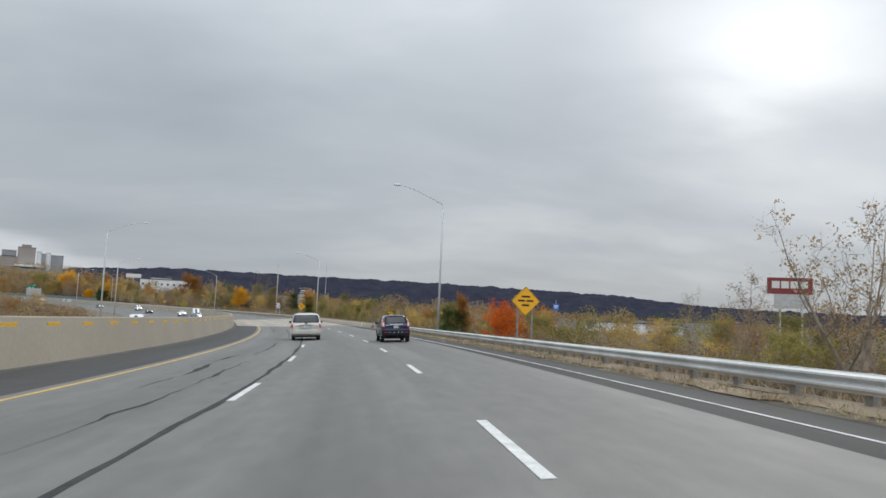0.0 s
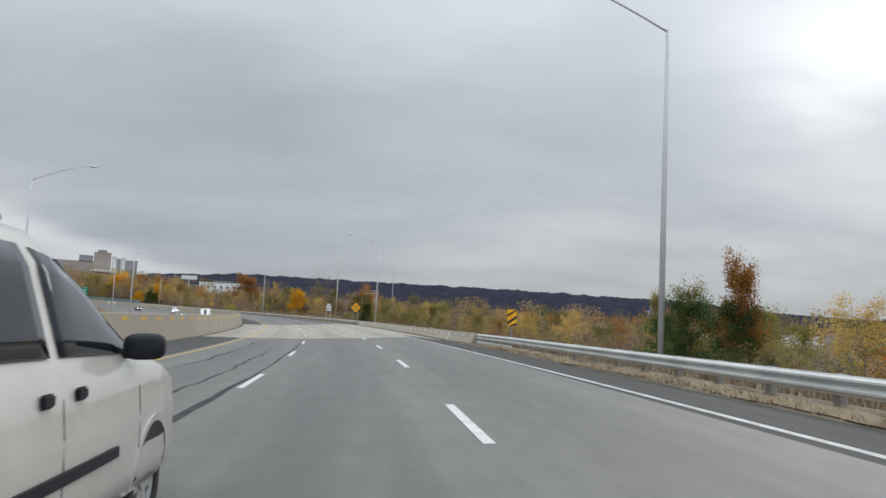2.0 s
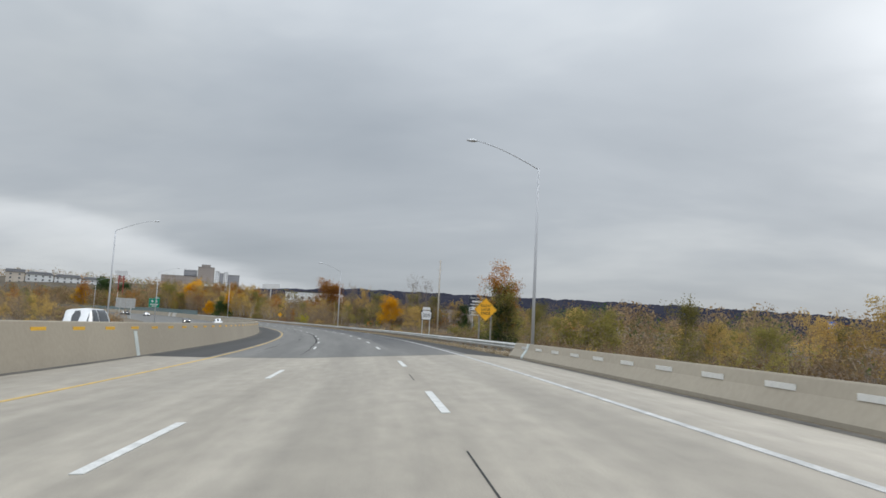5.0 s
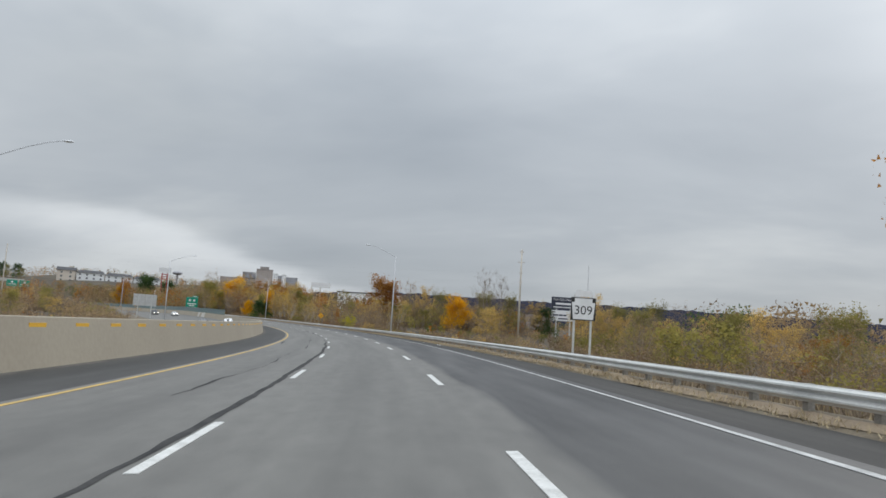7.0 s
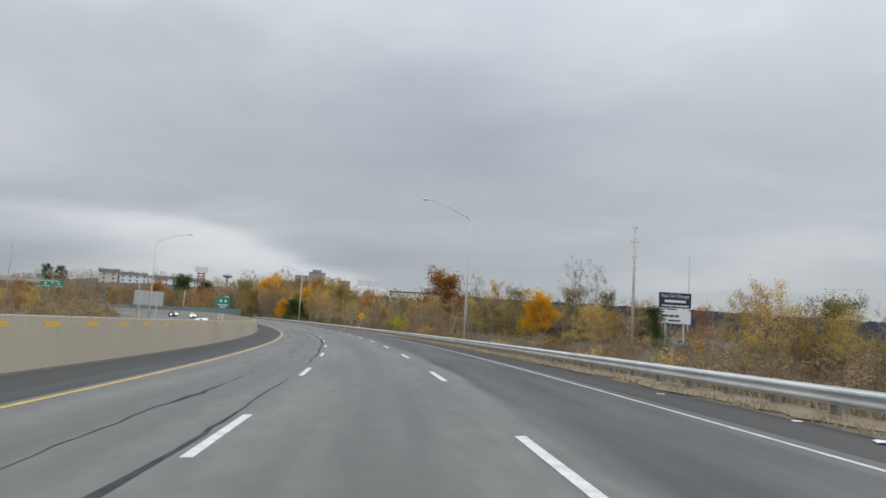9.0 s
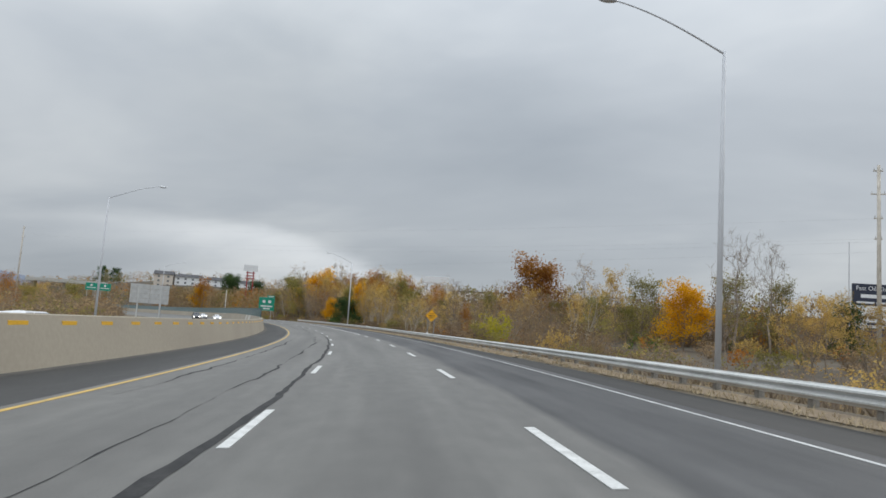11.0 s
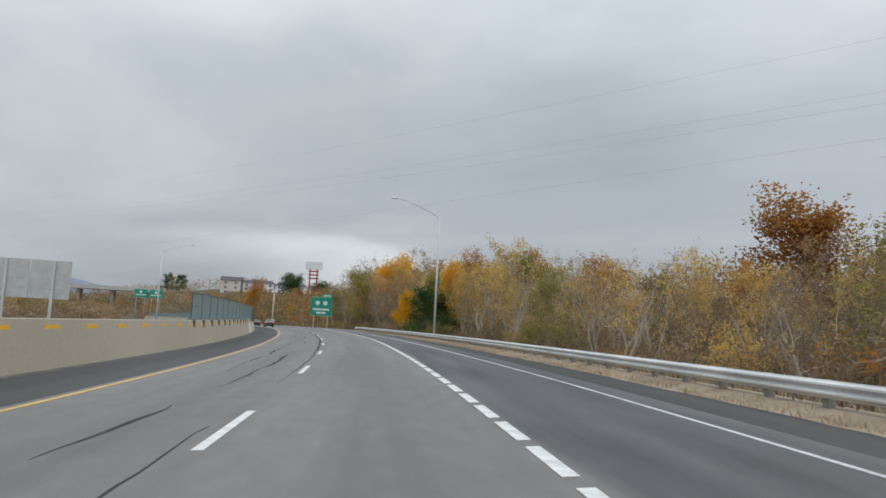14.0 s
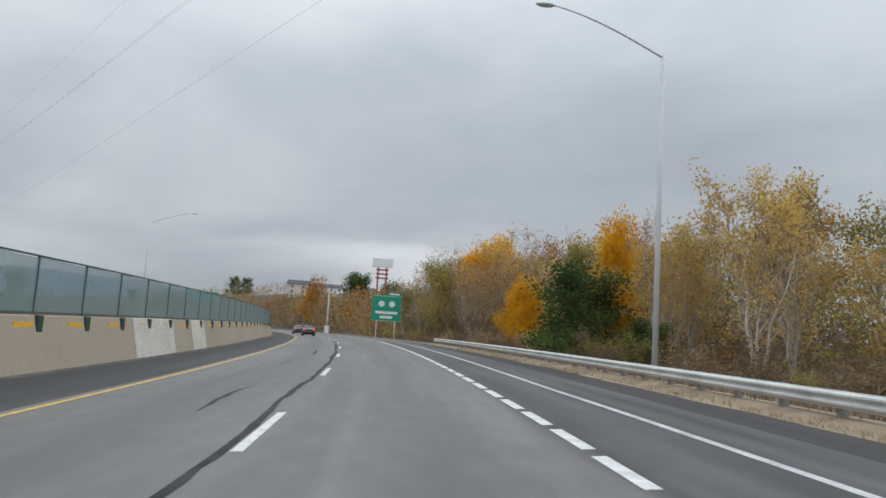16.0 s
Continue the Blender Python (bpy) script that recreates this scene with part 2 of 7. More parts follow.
def road_material(name, light, dark, patch=None, rough=0.6, spec=0.5):
    """Worn pavement. UV holds metres across and along the road; wheel paths and stains run lengthwise."""
    m = bpy.data.materials.new(name)
    m.use_nodes = True
    nt = m.node_tree
    b = nt.nodes["Principled BSDF"]
    N, L = nt.nodes.new, nt.links.new
    b.inputs["Roughness"].default_value = rough
    b.inputs["Specular IOR Level"].default_value = spec
    tc = N("ShaderNodeTexCoord")

    def noise_uv(sx, sy, scale, detail=5):
        mp = N("ShaderNodeMapping")
        mp.inputs["Scale"].default_value = (sx, sy, 1)
        L(tc.outputs["UV"], mp.inputs[0])
        n = N("ShaderNodeTexNoise")
        n.inputs["Scale"].default_value = scale
        n.inputs["Detail"].default_value = detail
        L(mp.outputs[0], n.inputs["Vector"])
        return n.outputs["Fac"]

    def rgb(a, b2, fac, lo=0.3, hi=0.7):
        r = N("ShaderNodeValToRGB")
        r.color_ramp.elements[0].position, r.color_ramp.elements[1].position = lo, hi
        r.color_ramp.elements[0].color, r.color_ramp.elements[1].color = (*a, 1), (*b2, 1)
        L(fac, r.inputs[0])
        return r.outputs[0]

    def mix(kind, f, a, c):
        x = N("ShaderNodeMix")
        x.data_type, x.blend_type = "RGBA", kind
        if isinstance(f, float):
            x.inputs[0].default_value = f
        else:
            L(f, x.inputs[0])
        L(a, x.inputs[6])
        L(c, x.inputs[7])
        return x.outputs[2]

    col = rgb(dark, light, noise_uv(1, 0.06, 0.9, 6))
    col = mix("OVERLAY", 0.35, col, noise_uv(1, 1, 70, 3))
    col = mix("OVERLAY", 0.30, col, noise_uv(1, 0.35, 3.0, 5))
    col = mix("OVERLAY", 0.22, col, noise_uv(1, 0.03, 2.6, 4))
    sep = N("ShaderNodeSeparateXYZ")
    L(tc.outputs["UV"], sep.inputs[0])
    # darker oil band along the middle of each lane
    w = N("ShaderNodeMath")
    w.operation = "COSINE"
    ml = N("ShaderNodeMath")
    ml.operation = "MULTIPLY"
    ml.inputs[1].default_value = 2 * math.pi / 3.66
    L(sep.outputs[0], ml.inputs[0])
    L(ml.outputs[0], w.inputs[0])
    band = N("ShaderNodeMapRange")
    band.inputs[1].default_value, band.inputs[2].default_value = 0.2, 1.0
    band.inputs[3].default_value, band.inputs[4].default_value = 0.0, 0.28
    L(w.outputs[0], band.inputs[0])
    dk = N("ShaderNodeRGB")
    dk.outputs[0].default_value = (*[v * 0.55 for v in dark], 1)
    col = mix("MIX", band.outputs[0], col, dk.outputs[0])
    if patch:
        # newer, darker asphalt beyond a ragged longitudinal edge
        e = N("ShaderNodeMath")
        e.operation = "ADD"
        L(sep.outputs[0], e.inputs[0])
        nn = N("ShaderNodeMath")
        nn.operation = "MULTIPLY_ADD"
        L(noise_uv(1, 0.10, 1.2, 4), nn.inputs[0])
        nn.inputs[1].default_value, nn.inputs[2].default_value = 0.7, -0.35
        close = N("ShaderNodeMapRange")
        close.inputs[1].default_value, close.inputs[2].default_value = 318.0, 345.0
        close.inputs[3].default_value, close.inputs[4].default_value = 0.0, 0.42
        L(sep.outputs[1], close.inputs[0])
        both = N("ShaderNodeMath")
        both.operation = "ADD"
        L(nn.outputs[0], both.inputs[0])
        L(close.outputs[0], both.inputs[1])
        L(both.outputs[0], e.inputs[1])
        mr = N("ShaderNodeMapRange")
        mr.inputs[1].default_value, mr.inputs[2].default_value = patch[0] - 0.12, patch[0] + 0.12
        L(e.outputs[0], mr.inputs[0])
        ms = N("ShaderNodeMapRange")
        ms.inputs[1].default_value, ms.inputs[2].default_value = patch[1], patch[1] + 25
        L(sep.outputs[1], ms.inputs[0])
        mm = N("ShaderNodeMath")
        mm.operation = "MULTIPLY"
        L(mr.outputs[0], mm.inputs[0])
        L(ms.outputs[0], mm.inputs[1])
        col = mix("MIX", mm.outputs[0], col, mix("OVERLAY", 0.35, rgb((0.013, 0.013, 0.014), (0.072, 0.071, 0.070), noise_uv(1, 0.07, 1.3, 7)), noise_uv(1, 0.4, 2.2, 6)))
    L(col, b.inputs["Base Color"])
    bp = N("ShaderNodeBump")
    bp.inputs["Strength"].default_value, bp.inputs["Distance"].default_value = 0.35, 0.006
    L(noise_uv(1, 1, 140, 3), bp.inputs["Height"])
    L(bp.outputs[0], b.inputs["Normal"])
    return m


ASPHALT = road_material("worn_asphalt", (0.144, 0.139, 0.127), (0.100, 0.096, 0.088), patch=(2.1, 150.0))
SHOULDER = road_material("shoulder_asphalt", (0.056, 0.054, 0.052), (0.032, 0.031, 0.030), rough=0.72, spec=0.35)
SHOULDER_R = road_material("worn_shoulder_asphalt", (0.046, 0.043, 0.040), (0.024, 0.023, 0.022), rough=0.75, spec=0.3)
DECK = road_material("deck_concrete", (0.34, 0.305, 0.25), (0.265, 0.235, 0.19))
CONCRETE = mat("barrier_concrete", (0.315, 0.275, 0.215), (0.352, 0.310, 0.243), 0.16, 0.85, bump=0.05, fine=7, fine_mix=0.13)
DIRT = mat("road_dirt", (0.07, 0.065, 0.058), (0.12, 0.11, 0.095), 1.2, 0.95, fine=6)
CONCRETE_NEW = mat("new_concrete", (0.46, 0.44, 0.40), (0.54, 0.52, 0.48), 0.8, 0.85, bump=0.2, fine=9)
PAINT_W = mat("white_road_paint", (0.64, 0.64, 0.62), (0.46, 0.46, 0.44), 3.0, 0.6, fine=25)
PAINT_OLD = mat("faded_white_road_paint", (0.50, 0.50, 0.49), (0.33, 0.33, 0.325), 2.0, 0.65, fine=20)
PAINT_Y = mat("yellow_road_paint", (0.58, 0.37, 0.08), (0.42, 0.29, 0.09), 3.0, 0.6, fine=25)
TAR = mat("crack_sealant", (0.026, 0.026, 0.027), (0.052, 0.051, 0.050), 2.0, 0.85, fine=20, spec=0.2)
TAR_PATCH = mat("patch_asphalt", (0.045, 0.045, 0.046), (0.075, 0.074, 0.072), 2.0, 0.8, fine=40)
GALV = mat("galvanised_steel", (0.47, 0.475, 0.46), (0.60, 0.60, 0.58), 0.7, 0.55, fine=14, fine_mix=0.25)
POLE_M = mat("aluminium_pole", (0.50, 0.51, 0.53), (0.56, 0.57, 0.59), 0.6, 0.6)
POST_WOOD = mat("weathered_post", (0.20, 0.185, 0.16), (0.30, 0.28, 0.25), 4, 0.85, bump=0.3, fine=30)
REFL_Y = mat("yellow_reflector", (0.80, 0.46, 0.02), (0.74, 0.40, 0.02), 8, 0.45)
REFL_W = mat("white_reflector", (0.75, 0.74, 0.70), (0.68, 0.67, 0.64), 8, 0.45)
SIGN_Y = mat("yellow_sign_sheet", (0.95, 0.47, 0.015), (0.90, 0.43, 0.015), 3, 0.4)
SIGN_G = mat("green_sign_sheet", (0.004, 0.30, 0.19), (0.004, 0.26, 0.165), 3, 0.4)
SIGN_W = mat("white_sign_sheet", (0.80, 0.80, 0.80), (0.72, 0.72, 0.72), 3, 0.4)
SIGN_BACK = mat("bare_sign_back", (0.46, 0.46, 0.45), (0.56, 0.56, 0.55), 1.5, 0.5, metal=0.3)
BLACK = mat("black_legend", (0.015, 0.015, 0.015), (0.02, 0.02, 0.02), 3, 0.5)
FENCE_G = mat("green_fence_post", (0.020, 0.050, 0.048), (0.03, 0.07, 0.065), 4, 0.5)
FENCE_P = mat("faded_green_post", (0.045, 0.085, 0.086), (0.06, 0.105, 0.105), 4, 0.5)
EARTH = mat("dry_grass_earth", (0.055, 0.042, 0.027), (0.095, 0.076, 0.05), 0.12, 0.95, bump=0.5, fine=5)
GRAVEL = mat("verge_gravel", (0.105, 0.083, 0.056), (0.18, 0.148, 0.103), 0.9, 0.95, bump=0.6, fine=14)


# ---- building helpers ----
def part(name, bm, material, parent, label="", m=None, smooth=False):
    me = bpy.data.meshes.new(name)
    if isinstance(bm, bmesh.types.BMesh):
        bm.to_mesh(me)
        bm.free()
    else:
        me.from_pydata(bm[0], [], bm[1])
        me.update()
    if smooth:
        me.shade_smooth()
    me.materials.append(material)
    ob = new(name, me)
    if parent is not None:
        ob.parent = parent
    if m is not None:
        ob.matrix_basis = m
    if label:
        ob["label"] = label
    return ob


def again(name, ob, parent, m):
    """The same mesh once more, as a piece of its own."""
    o = new(name, ob.data)
    o.parent = parent
    o.matrix_basis = m
    return o


def empty(name, m=Matrix()):
    e = new(name)
    e.empty_display_size = 0.3
    e.matrix_basis = m
    return e


def box(bm, x0, x1, y0, y1, z0, z1, m=Matrix(), bevel=0.0):
    r = bmesh.ops.create_cube(bm, size=1, matrix=m @ Matrix.Translation(((x0 + x1) / 2, (y0 + y1) / 2, (z0 + z1) / 2)) @ Matrix.Diagonal((x1 - x0, y1 - y0, z1 - z0, 1)))
    if bevel:
        es = {e for v in r["verts"] for e in v.link_edges}
        bmesh.ops.bevel(bm, geom=list(es), offset=bevel, segments=2, affect="EDGES")
    return bm


def nbox(*a, **k):
    return box(bmesh.new(), *a, **k)


def cyl(bm, p, q, r1, r2, seg=10):
    p, q = Vector(p), Vector(q)
    d = q - p
    m = Matrix.Translation((p + q) / 2) @ d.to_track_quat("Z", "Y").to_matrix().to_4x4()
    bmesh.ops.create_cone(bm, cap_ends=True, segments=seg, radius1=r1, radius2=r2, depth=d.length, matrix=m)
    return bm


def tube(points, radii, seg=8):
    """A swept tube as vertex and face lists."""
    vs, fs = [], []
    pts = [Vector(p) for p in points]
    for i, p in enumerate(pts):
        d = (pts[min(i + 1, len(pts) - 1)] - pts[max(i - 1, 0)]).normalized()
        a = d.orthogonal().normalized() if abs(d.y) > 0.9 else d.cross(Vector((0, 1, 0))).normalized()
        b = d.cross(a)
        for k in range(seg):
            w = 2 * math.pi * k / seg
            vs.append(p + radii[i] * (a * math.cos(w) + b * math.sin(w)))
    for i in range(len(pts) - 1):
        for k in range(seg):
            fs.append((i * seg + k, i * seg + (k + 1) % seg, (i + 1) * seg + (k + 1) % seg, (i + 1) * seg + k))
    fs.append(tuple(range(seg))[::-1])
    fs.append(tuple((len(pts) - 1) * seg + k for k in range(seg)))
    return vs, fs


def prism(points, depth, axis="Y"):
    """A flat outline in x, z given a thickness along y."""
    n = len(points)
    vs = [(x, 0, z) for x, z in points] + [(x, depth, z) for x, z in points]
    fs = [tuple(range(n)), tuple(range(n, 2 * n))[::-1]] + [(i, i + n, (i + 1) % n + n, (i + 1) % n) for i in range(n)]
    return vs, fs


def words(text, size, material, parent, x, z, y, name="lettering", stretch=1.0):
    cu = bpy.data.curves.new("font", "FONT")
    cu.body, cu.size, cu.align_x, cu.align_y, cu.extrude = text, size, "CENTER", "CENTER", 0.002
    cu.resolution_u = 3
    tmp = new("font", cu)
    bpy.context.view_layer.update()
    me = bpy.data.meshes.new_from_object(tmp)
    bpy.data.objects.remove(tmp)
    bpy.data.curves.remove(cu)
    me.materials.clear()
    me.materials.append(material)
    ob = new(name, me)
    ob.parent = parent
    ob.matrix_basis = Matrix.Translation((x, y, z)) @ Matrix.Rotation(radians(90), 4, "X") @ Matrix.Diagonal((stretch, 1, 1, 1))
    return ob


def sweep(profile, s0, s1, step, closed=True, cap=True):
    """Sweep a u, h profile along the road."""
    n = max(1, round((s1 - s0) / step))
    k = len(profile)
    vs, fs = [], []
    for i in range(n + 1):
        s = s0 + (s1 - s0) * i / n
        u0, h0 = profile[0]
        for u, h in profile:
            vs.append(P(s, u, h))
    for i in range(n):
        for j in range(k if closed else k - 1):
            a, b = i * k + j, i * k + (j + 1) % k
            fs.append((a, a + k, b + k, b))
    if closed and cap:
        fs.append(tuple(range(k)))
        fs.append(tuple(n * k + j for j in range(k))[::-1])
    return vs, fs


def sheet(name, us, s0, s1, step, material, label, lift=0.0, category="road"):
    """A strip of pavement with metres across and along it as UV."""
    n = max(1, round((s1 - s0) / step))
    ss = [s0 + (s1 - s0) * i / n for i in range(n + 1)]
    k = len(us)
    vs = [P(s, u, lift) for s in ss for u in us]
    fs = [(i * k + j, i * k + j + 1, (i + 1) * k + j + 1, (i + 1) * k + j) for i in range(n) for j in range(k - 1)]
    me = bpy.data.meshes.new(name)
    me.from_pydata(vs, [], fs)
    uvl = me.uv_layers.new(name="UVMap")
    idx = np.empty(len(me.loops), np.int32)
    me.loops.foreach_get("vertex_index", idx)
    uvs = np.array([(u, s) for s in ss for u in us])[idx]
    uvl.data.foreach_set("uv", uvs.ravel())
    me.materials.append(material)
    return tagged(new(name, me), label, category, kind="structure")


# ---- ground, pavement, bridge ----
def make_ground():
    def axis(lo, hi, step, far):
        mid = np.arange(lo, hi + 1, step)
        g = np.geomspace(step * 1.5, far, 16)
        return np.concatenate([lo - g[::-1], mid, hi + g])
    xs, ys = axis(-420, 180, 5, 3800), axis(-70, 560, 5, 3800)
    X, Y = np.meshgrid(xs, ys)
    Z = ground_z(X, Y)
    rng = np.random.RandomState(3)
    Z = Z + rng.uniform(-0.12, 0.12, Z.shape)
    nx = len(xs)
    vs = np.stack([X.ravel(), Y.ravel(), Z], 1)
    fs = [(j * nx + i, j * nx + i + 1, (j + 1) * nx + i + 1, (j + 1) * nx + i) for j in range(len(ys) - 1) for i in range(nx - 1)]
    me = bpy.data.meshes.new("ground")
    me.from_pydata(vs.tolist(), [], fs)
    me.shade_smooth()
    me.materials.append(EARTH)
    return tagged(new("ground", me), "dry brown autumn grass and earth", "ground", kind="structure")


SEAM_A, SEAM_B = 94.6, 148.5
make_ground()
UROAD = [-5.85, -5.62, -4, -1.98, 0, 2, 3, *[3.2 + 0.2 * i for i in range(9)], LANES_U]
UEDGE = [LANES_U, 5.2, 5.4, 5.6, 6.2, SHOULDER_U]
sheet("road", UROAD, -60, SEAM_A, 3, ASPHALT, "worn grey asphalt highway with patched lanes")
sheet("road", UROAD, SEAM_B, 680, 3, ASPHALT, "worn grey asphalt highway with darker right lane")
sheet("bridge_deck", [BARRIER_U, *UROAD[:-1], *UEDGE], SEAM_A, SEAM_B, 3, DECK, "pale worn concrete bridge deck")
sheet("left_shoulder", [BARRIER_U, -7, -5.85], -60, SEAM_A, 3, SHOULDER, "dark asphalt shoulder beside the barrier")
sheet("left_shoulder", [BARRIER_U, -7, -5.85], SEAM_B, 680, 3, SHOULDER, "dark asphalt shoulder beside the barrier")
sheet("right_shoulder", UEDGE, -60, SEAM_A, 3, SHOULDER_R, "dark asphalt shoulder beside the guardrail")
sheet("right_shoulder", UEDGE, SEAM_B, 680, 3, SHOULDER_R, "dark asphalt shoulder beside the guardrail")
sheet("opposite_road", [-27, -24, -20, -16, -14, -12, -10, BARRIER_U - 0.6], -60, 680, 4, ASPHALT, "grey asphalt carriageway for oncoming traffic")
tagged(part("verge", sweep([(SHOULDER_U, -0.02), (7.55, 0.10), (7.95, 0.20), (8.7, 0.16), (10, 0.0), (12, -0.1), (15, -0.45)], -60, 680, 3, closed=False), GRAVEL, None, smooth=True), "strip of gravel and dry grass beside the road", "verge", kind="structure")
sheet("verge", [-44, -38, -33, -30, -27], -60, 680, 4, GRAVEL, "strip of gravel and dry grass beside the road", lift=-0.02, category="verge")


# ---- lane markings ----
def marking(name, label, material, u, starts, length, width):
    root = tagged(empty(name), label, "road marking", kind="structure")
    first = None
    for s in starts:
        m = laid(s + length / 2, u(s) if callable(u) else u, 0.006)
        if first is None:
            first = part("dash", nbox(-width / 2, width / 2, -length / 2, length / 2, -0.004, 0.004), material, root, m=m)
        else:
            again("dash", first, root, m)
    return root


def line(name, label, material, uf, s0, s1, width):
    n = int((s1 - s0) / 2)
    vs, fs = [], []
    for i in range(n + 1):
        s = s0 + (s1 - s0) * i / n
        for du, h in ((-width / 2, 0), (-width / 2, 0.006), (width / 2, 0.006), (width / 2, 0)):
            vs.append(P(s, uf(s) + du, h + 0.001))
    for i in range(n):
        for j in range(3):
            fs.append((i * 4 + j, i * 4 + 4 + j, i * 4 + 5 + j, i * 4 + 1 + j))
    ob = part(name, (vs, fs), material, None)
    return tagged(ob, label, "road marking", kind="structure")


EDGE_S = [0, 60, 120, 180, 250, 300, 350, 400, 450]
edge_u = lambda s: float(np.interp(s, EDGE_S, EDGE_R))
DASH = 3.55
marking("lane_line", "broken white line between the left and middle lanes", PAINT_W, lambda s: float(np.interp(s, [90, 160], [-1.83, -1.98])), [12.86 + 12.19 * n for n in range(-4, 7)] + [100.1 + 12.19 * n for n in range(4)] + [171.9 + 12.23 * n for n in range(-1, 40)], DASH, 0.135)
marking("lane_line", "broken white line between the middle and right lanes", PAINT_W, lambda s: float(np.interp(s, [8, 30], [1.92, 1.80])), [5.9 + 12.19 * n for n in range(-3, 8)] + [104.0 + 12.19 * n for n in range(4)], DASH, 0.135)
marking("lane_line", "broken white line between the middle and right lanes", PAINT_W, 1.59, [169.2 + 12.28 * n for n in range(-1, 14)], DASH, 0.135)
marking("dotted_line", "short dotted white line at the exit lane", PAINT_W, lambda s: float(np.interp(s, [350, 370, 392, 411], [1.54, 1.56, 1.75, 1.74])), [341.15 + 1.95 * n for n in range(-2, 82)], 1.52, 0.16)
line("edge_line", "yellow edge line beside the left shoulder", PAINT_Y, lambda s: float(np.interp(s, [90, 170], [-5.54, -5.62])), -60, 680, 0.115)
line("edge_line", "white edge line beside the right shoulder", PAINT_OLD, edge_u, -60, 680, 0.115)


# ---- median barrier with its reflectors ----
def barrier_profile(u, h, side=1):
    return [(u, 0), (u, 0.10), (u - 0.20 * side, 0.42), (u - 0.30 * side, h - 0.03), (u - 0.32 * side, h), (u - 0.54 * side, h), (u - 0.56 * side, h - 0.03), (u - 0.66 * side, 0.42), (u - 0.86 * side, 0.10), (u - 0.86 * side, -0.2), (u, -0.2)]


BARRIER_H = 1.36


def slope_profile(u, h):
    """A wall with one straight batter on each face."""
    return [(u, 0), (u - 0.29, h - 0.03), (u - 0.32, h), (u - 0.54, h), (u - 0.57, h - 0.03), (u - 0.86, 0), (u - 0.86, -0.2), (u, -0.2)]


barrier = part("median_barrier", sweep(slope_profile(BARRIER_U, BARRIER_H), -60, 680, 4), CONCRETE, None)
tagged(barrier, "tall weathered concrete median barrier", "barrier", kind="structure")
refl = None
for n in range(-4, 155):
    m = upright(2.07 + 3.0511 * n, BARRIER_U - 0.248, 1.12)
    if refl is None:
        refl = part("reflector", nbox(-0.012, 0.012, -0.50, 0.50, -0.06, 0.06), REFL_Y, None, m=m)
        tagged(refl, "yellow reflective strip on the concrete barrier", "reflector", "reflectors along the barrier")
    else:
        copy_thing(refl, m)


# ---- bridge parapet ----
par = part("bridge_parapet", sweep(barrier_profile(7.35, 0.69, -1), 87.2, 151, 3), CONCRETE, None)
tagged(par, "tan concrete bridge parapet", "parapet", kind="structure")
wref = None
for n in range(26):
    m = upright(87.9 + 2.44 * n, 7.552, 0.49)
    if wref is None:
        wref = part("reflector", nbox(-0.012, 0.012, -0.46, 0.46, -0.05, 0.05), REFL_W, None, m=m)
        tagged(wref, "white reflective strip on the bridge parapet", "reflector", "reflectors along the parapet")
    else:
        copy_thing(wref, m)


# dirt gathered along the feet of the walls
for us, a0, a1 in (((BARRIER_U, BARRIER_U + 0.16, BARRIER_U + 0.34), -60, 680), ((6.98, 7.16, 7.34), 87.2, 151)):
    sheet("gutter_dirt", us, a0, a1, 4, DIRT, "dark dirt gathered along the foot of the concrete wall", lift=0.005, category="dirt")


# ---- guardrail ----
def guardrail(s0, s1, label):
    root = tagged(empty("guardrail"), label, "guardrail", kind="structure")
    w = [(0.00, 0.345), (-0.012, 0.37), (-0.08, 0.405), (-0.085, 0.44), (-0.02, 0.485), (-0.005, 0.505), (-0.02, 0.525), (-0.085, 0.57), (-0.08, 0.605), (-0.012, 0.64), (0.0, 0.665)]
    prof = [(RAIL_U + u, h) for u, h in w] + [(RAIL_U + 0.006 + u, h) for u, h in reversed(w)]
    beam = part("beam", sweep(prof, s0, s1, 1.5), GALV, root, "corrugated galvanised steel beam")
    post = block = None
    n = int((s1 - s0) / 1.905)
    for i in range(n + 1):
        s = s0 + 0.2 + 1.905 * i
        m = upright(s, RAIL_U, 0)
        if post is None:
            post = part("post", nbox(0.10, 0.24, -0.09, 0.09, -0.35, 0.66, bevel=0.006), POST_WOOD, root, m=m)
            block = part("block", nbox(0.008, 0.098, -0.07, 0.07, 0.36, 0.64, bevel=0.005), POST_WOOD, root, m=m)
        else:
            again("post", post, root, m)
            again("block", block, root, m)
    return root


rail = guardrail(-30, 89.5, "galvanised steel guardrail on short weathered posts")
guardrail(149, 455, "long galvanised steel guardrail on short weathered posts")


# lower rub rail where the beam meets the bridge
rub = [(RAIL_U - 0.01, 0.10), (RAIL_U - 0.06, 0.13), (RAIL_U - 0.06, 0.24), (RAIL_U - 0.01, 0.27), (RAIL_U, 0.27), (RAIL_U, 0.10)]
part("rub_rail", sweep(rub, 79.5, 87.1, 1.5), GALV, rail, "lower steel rub rail")


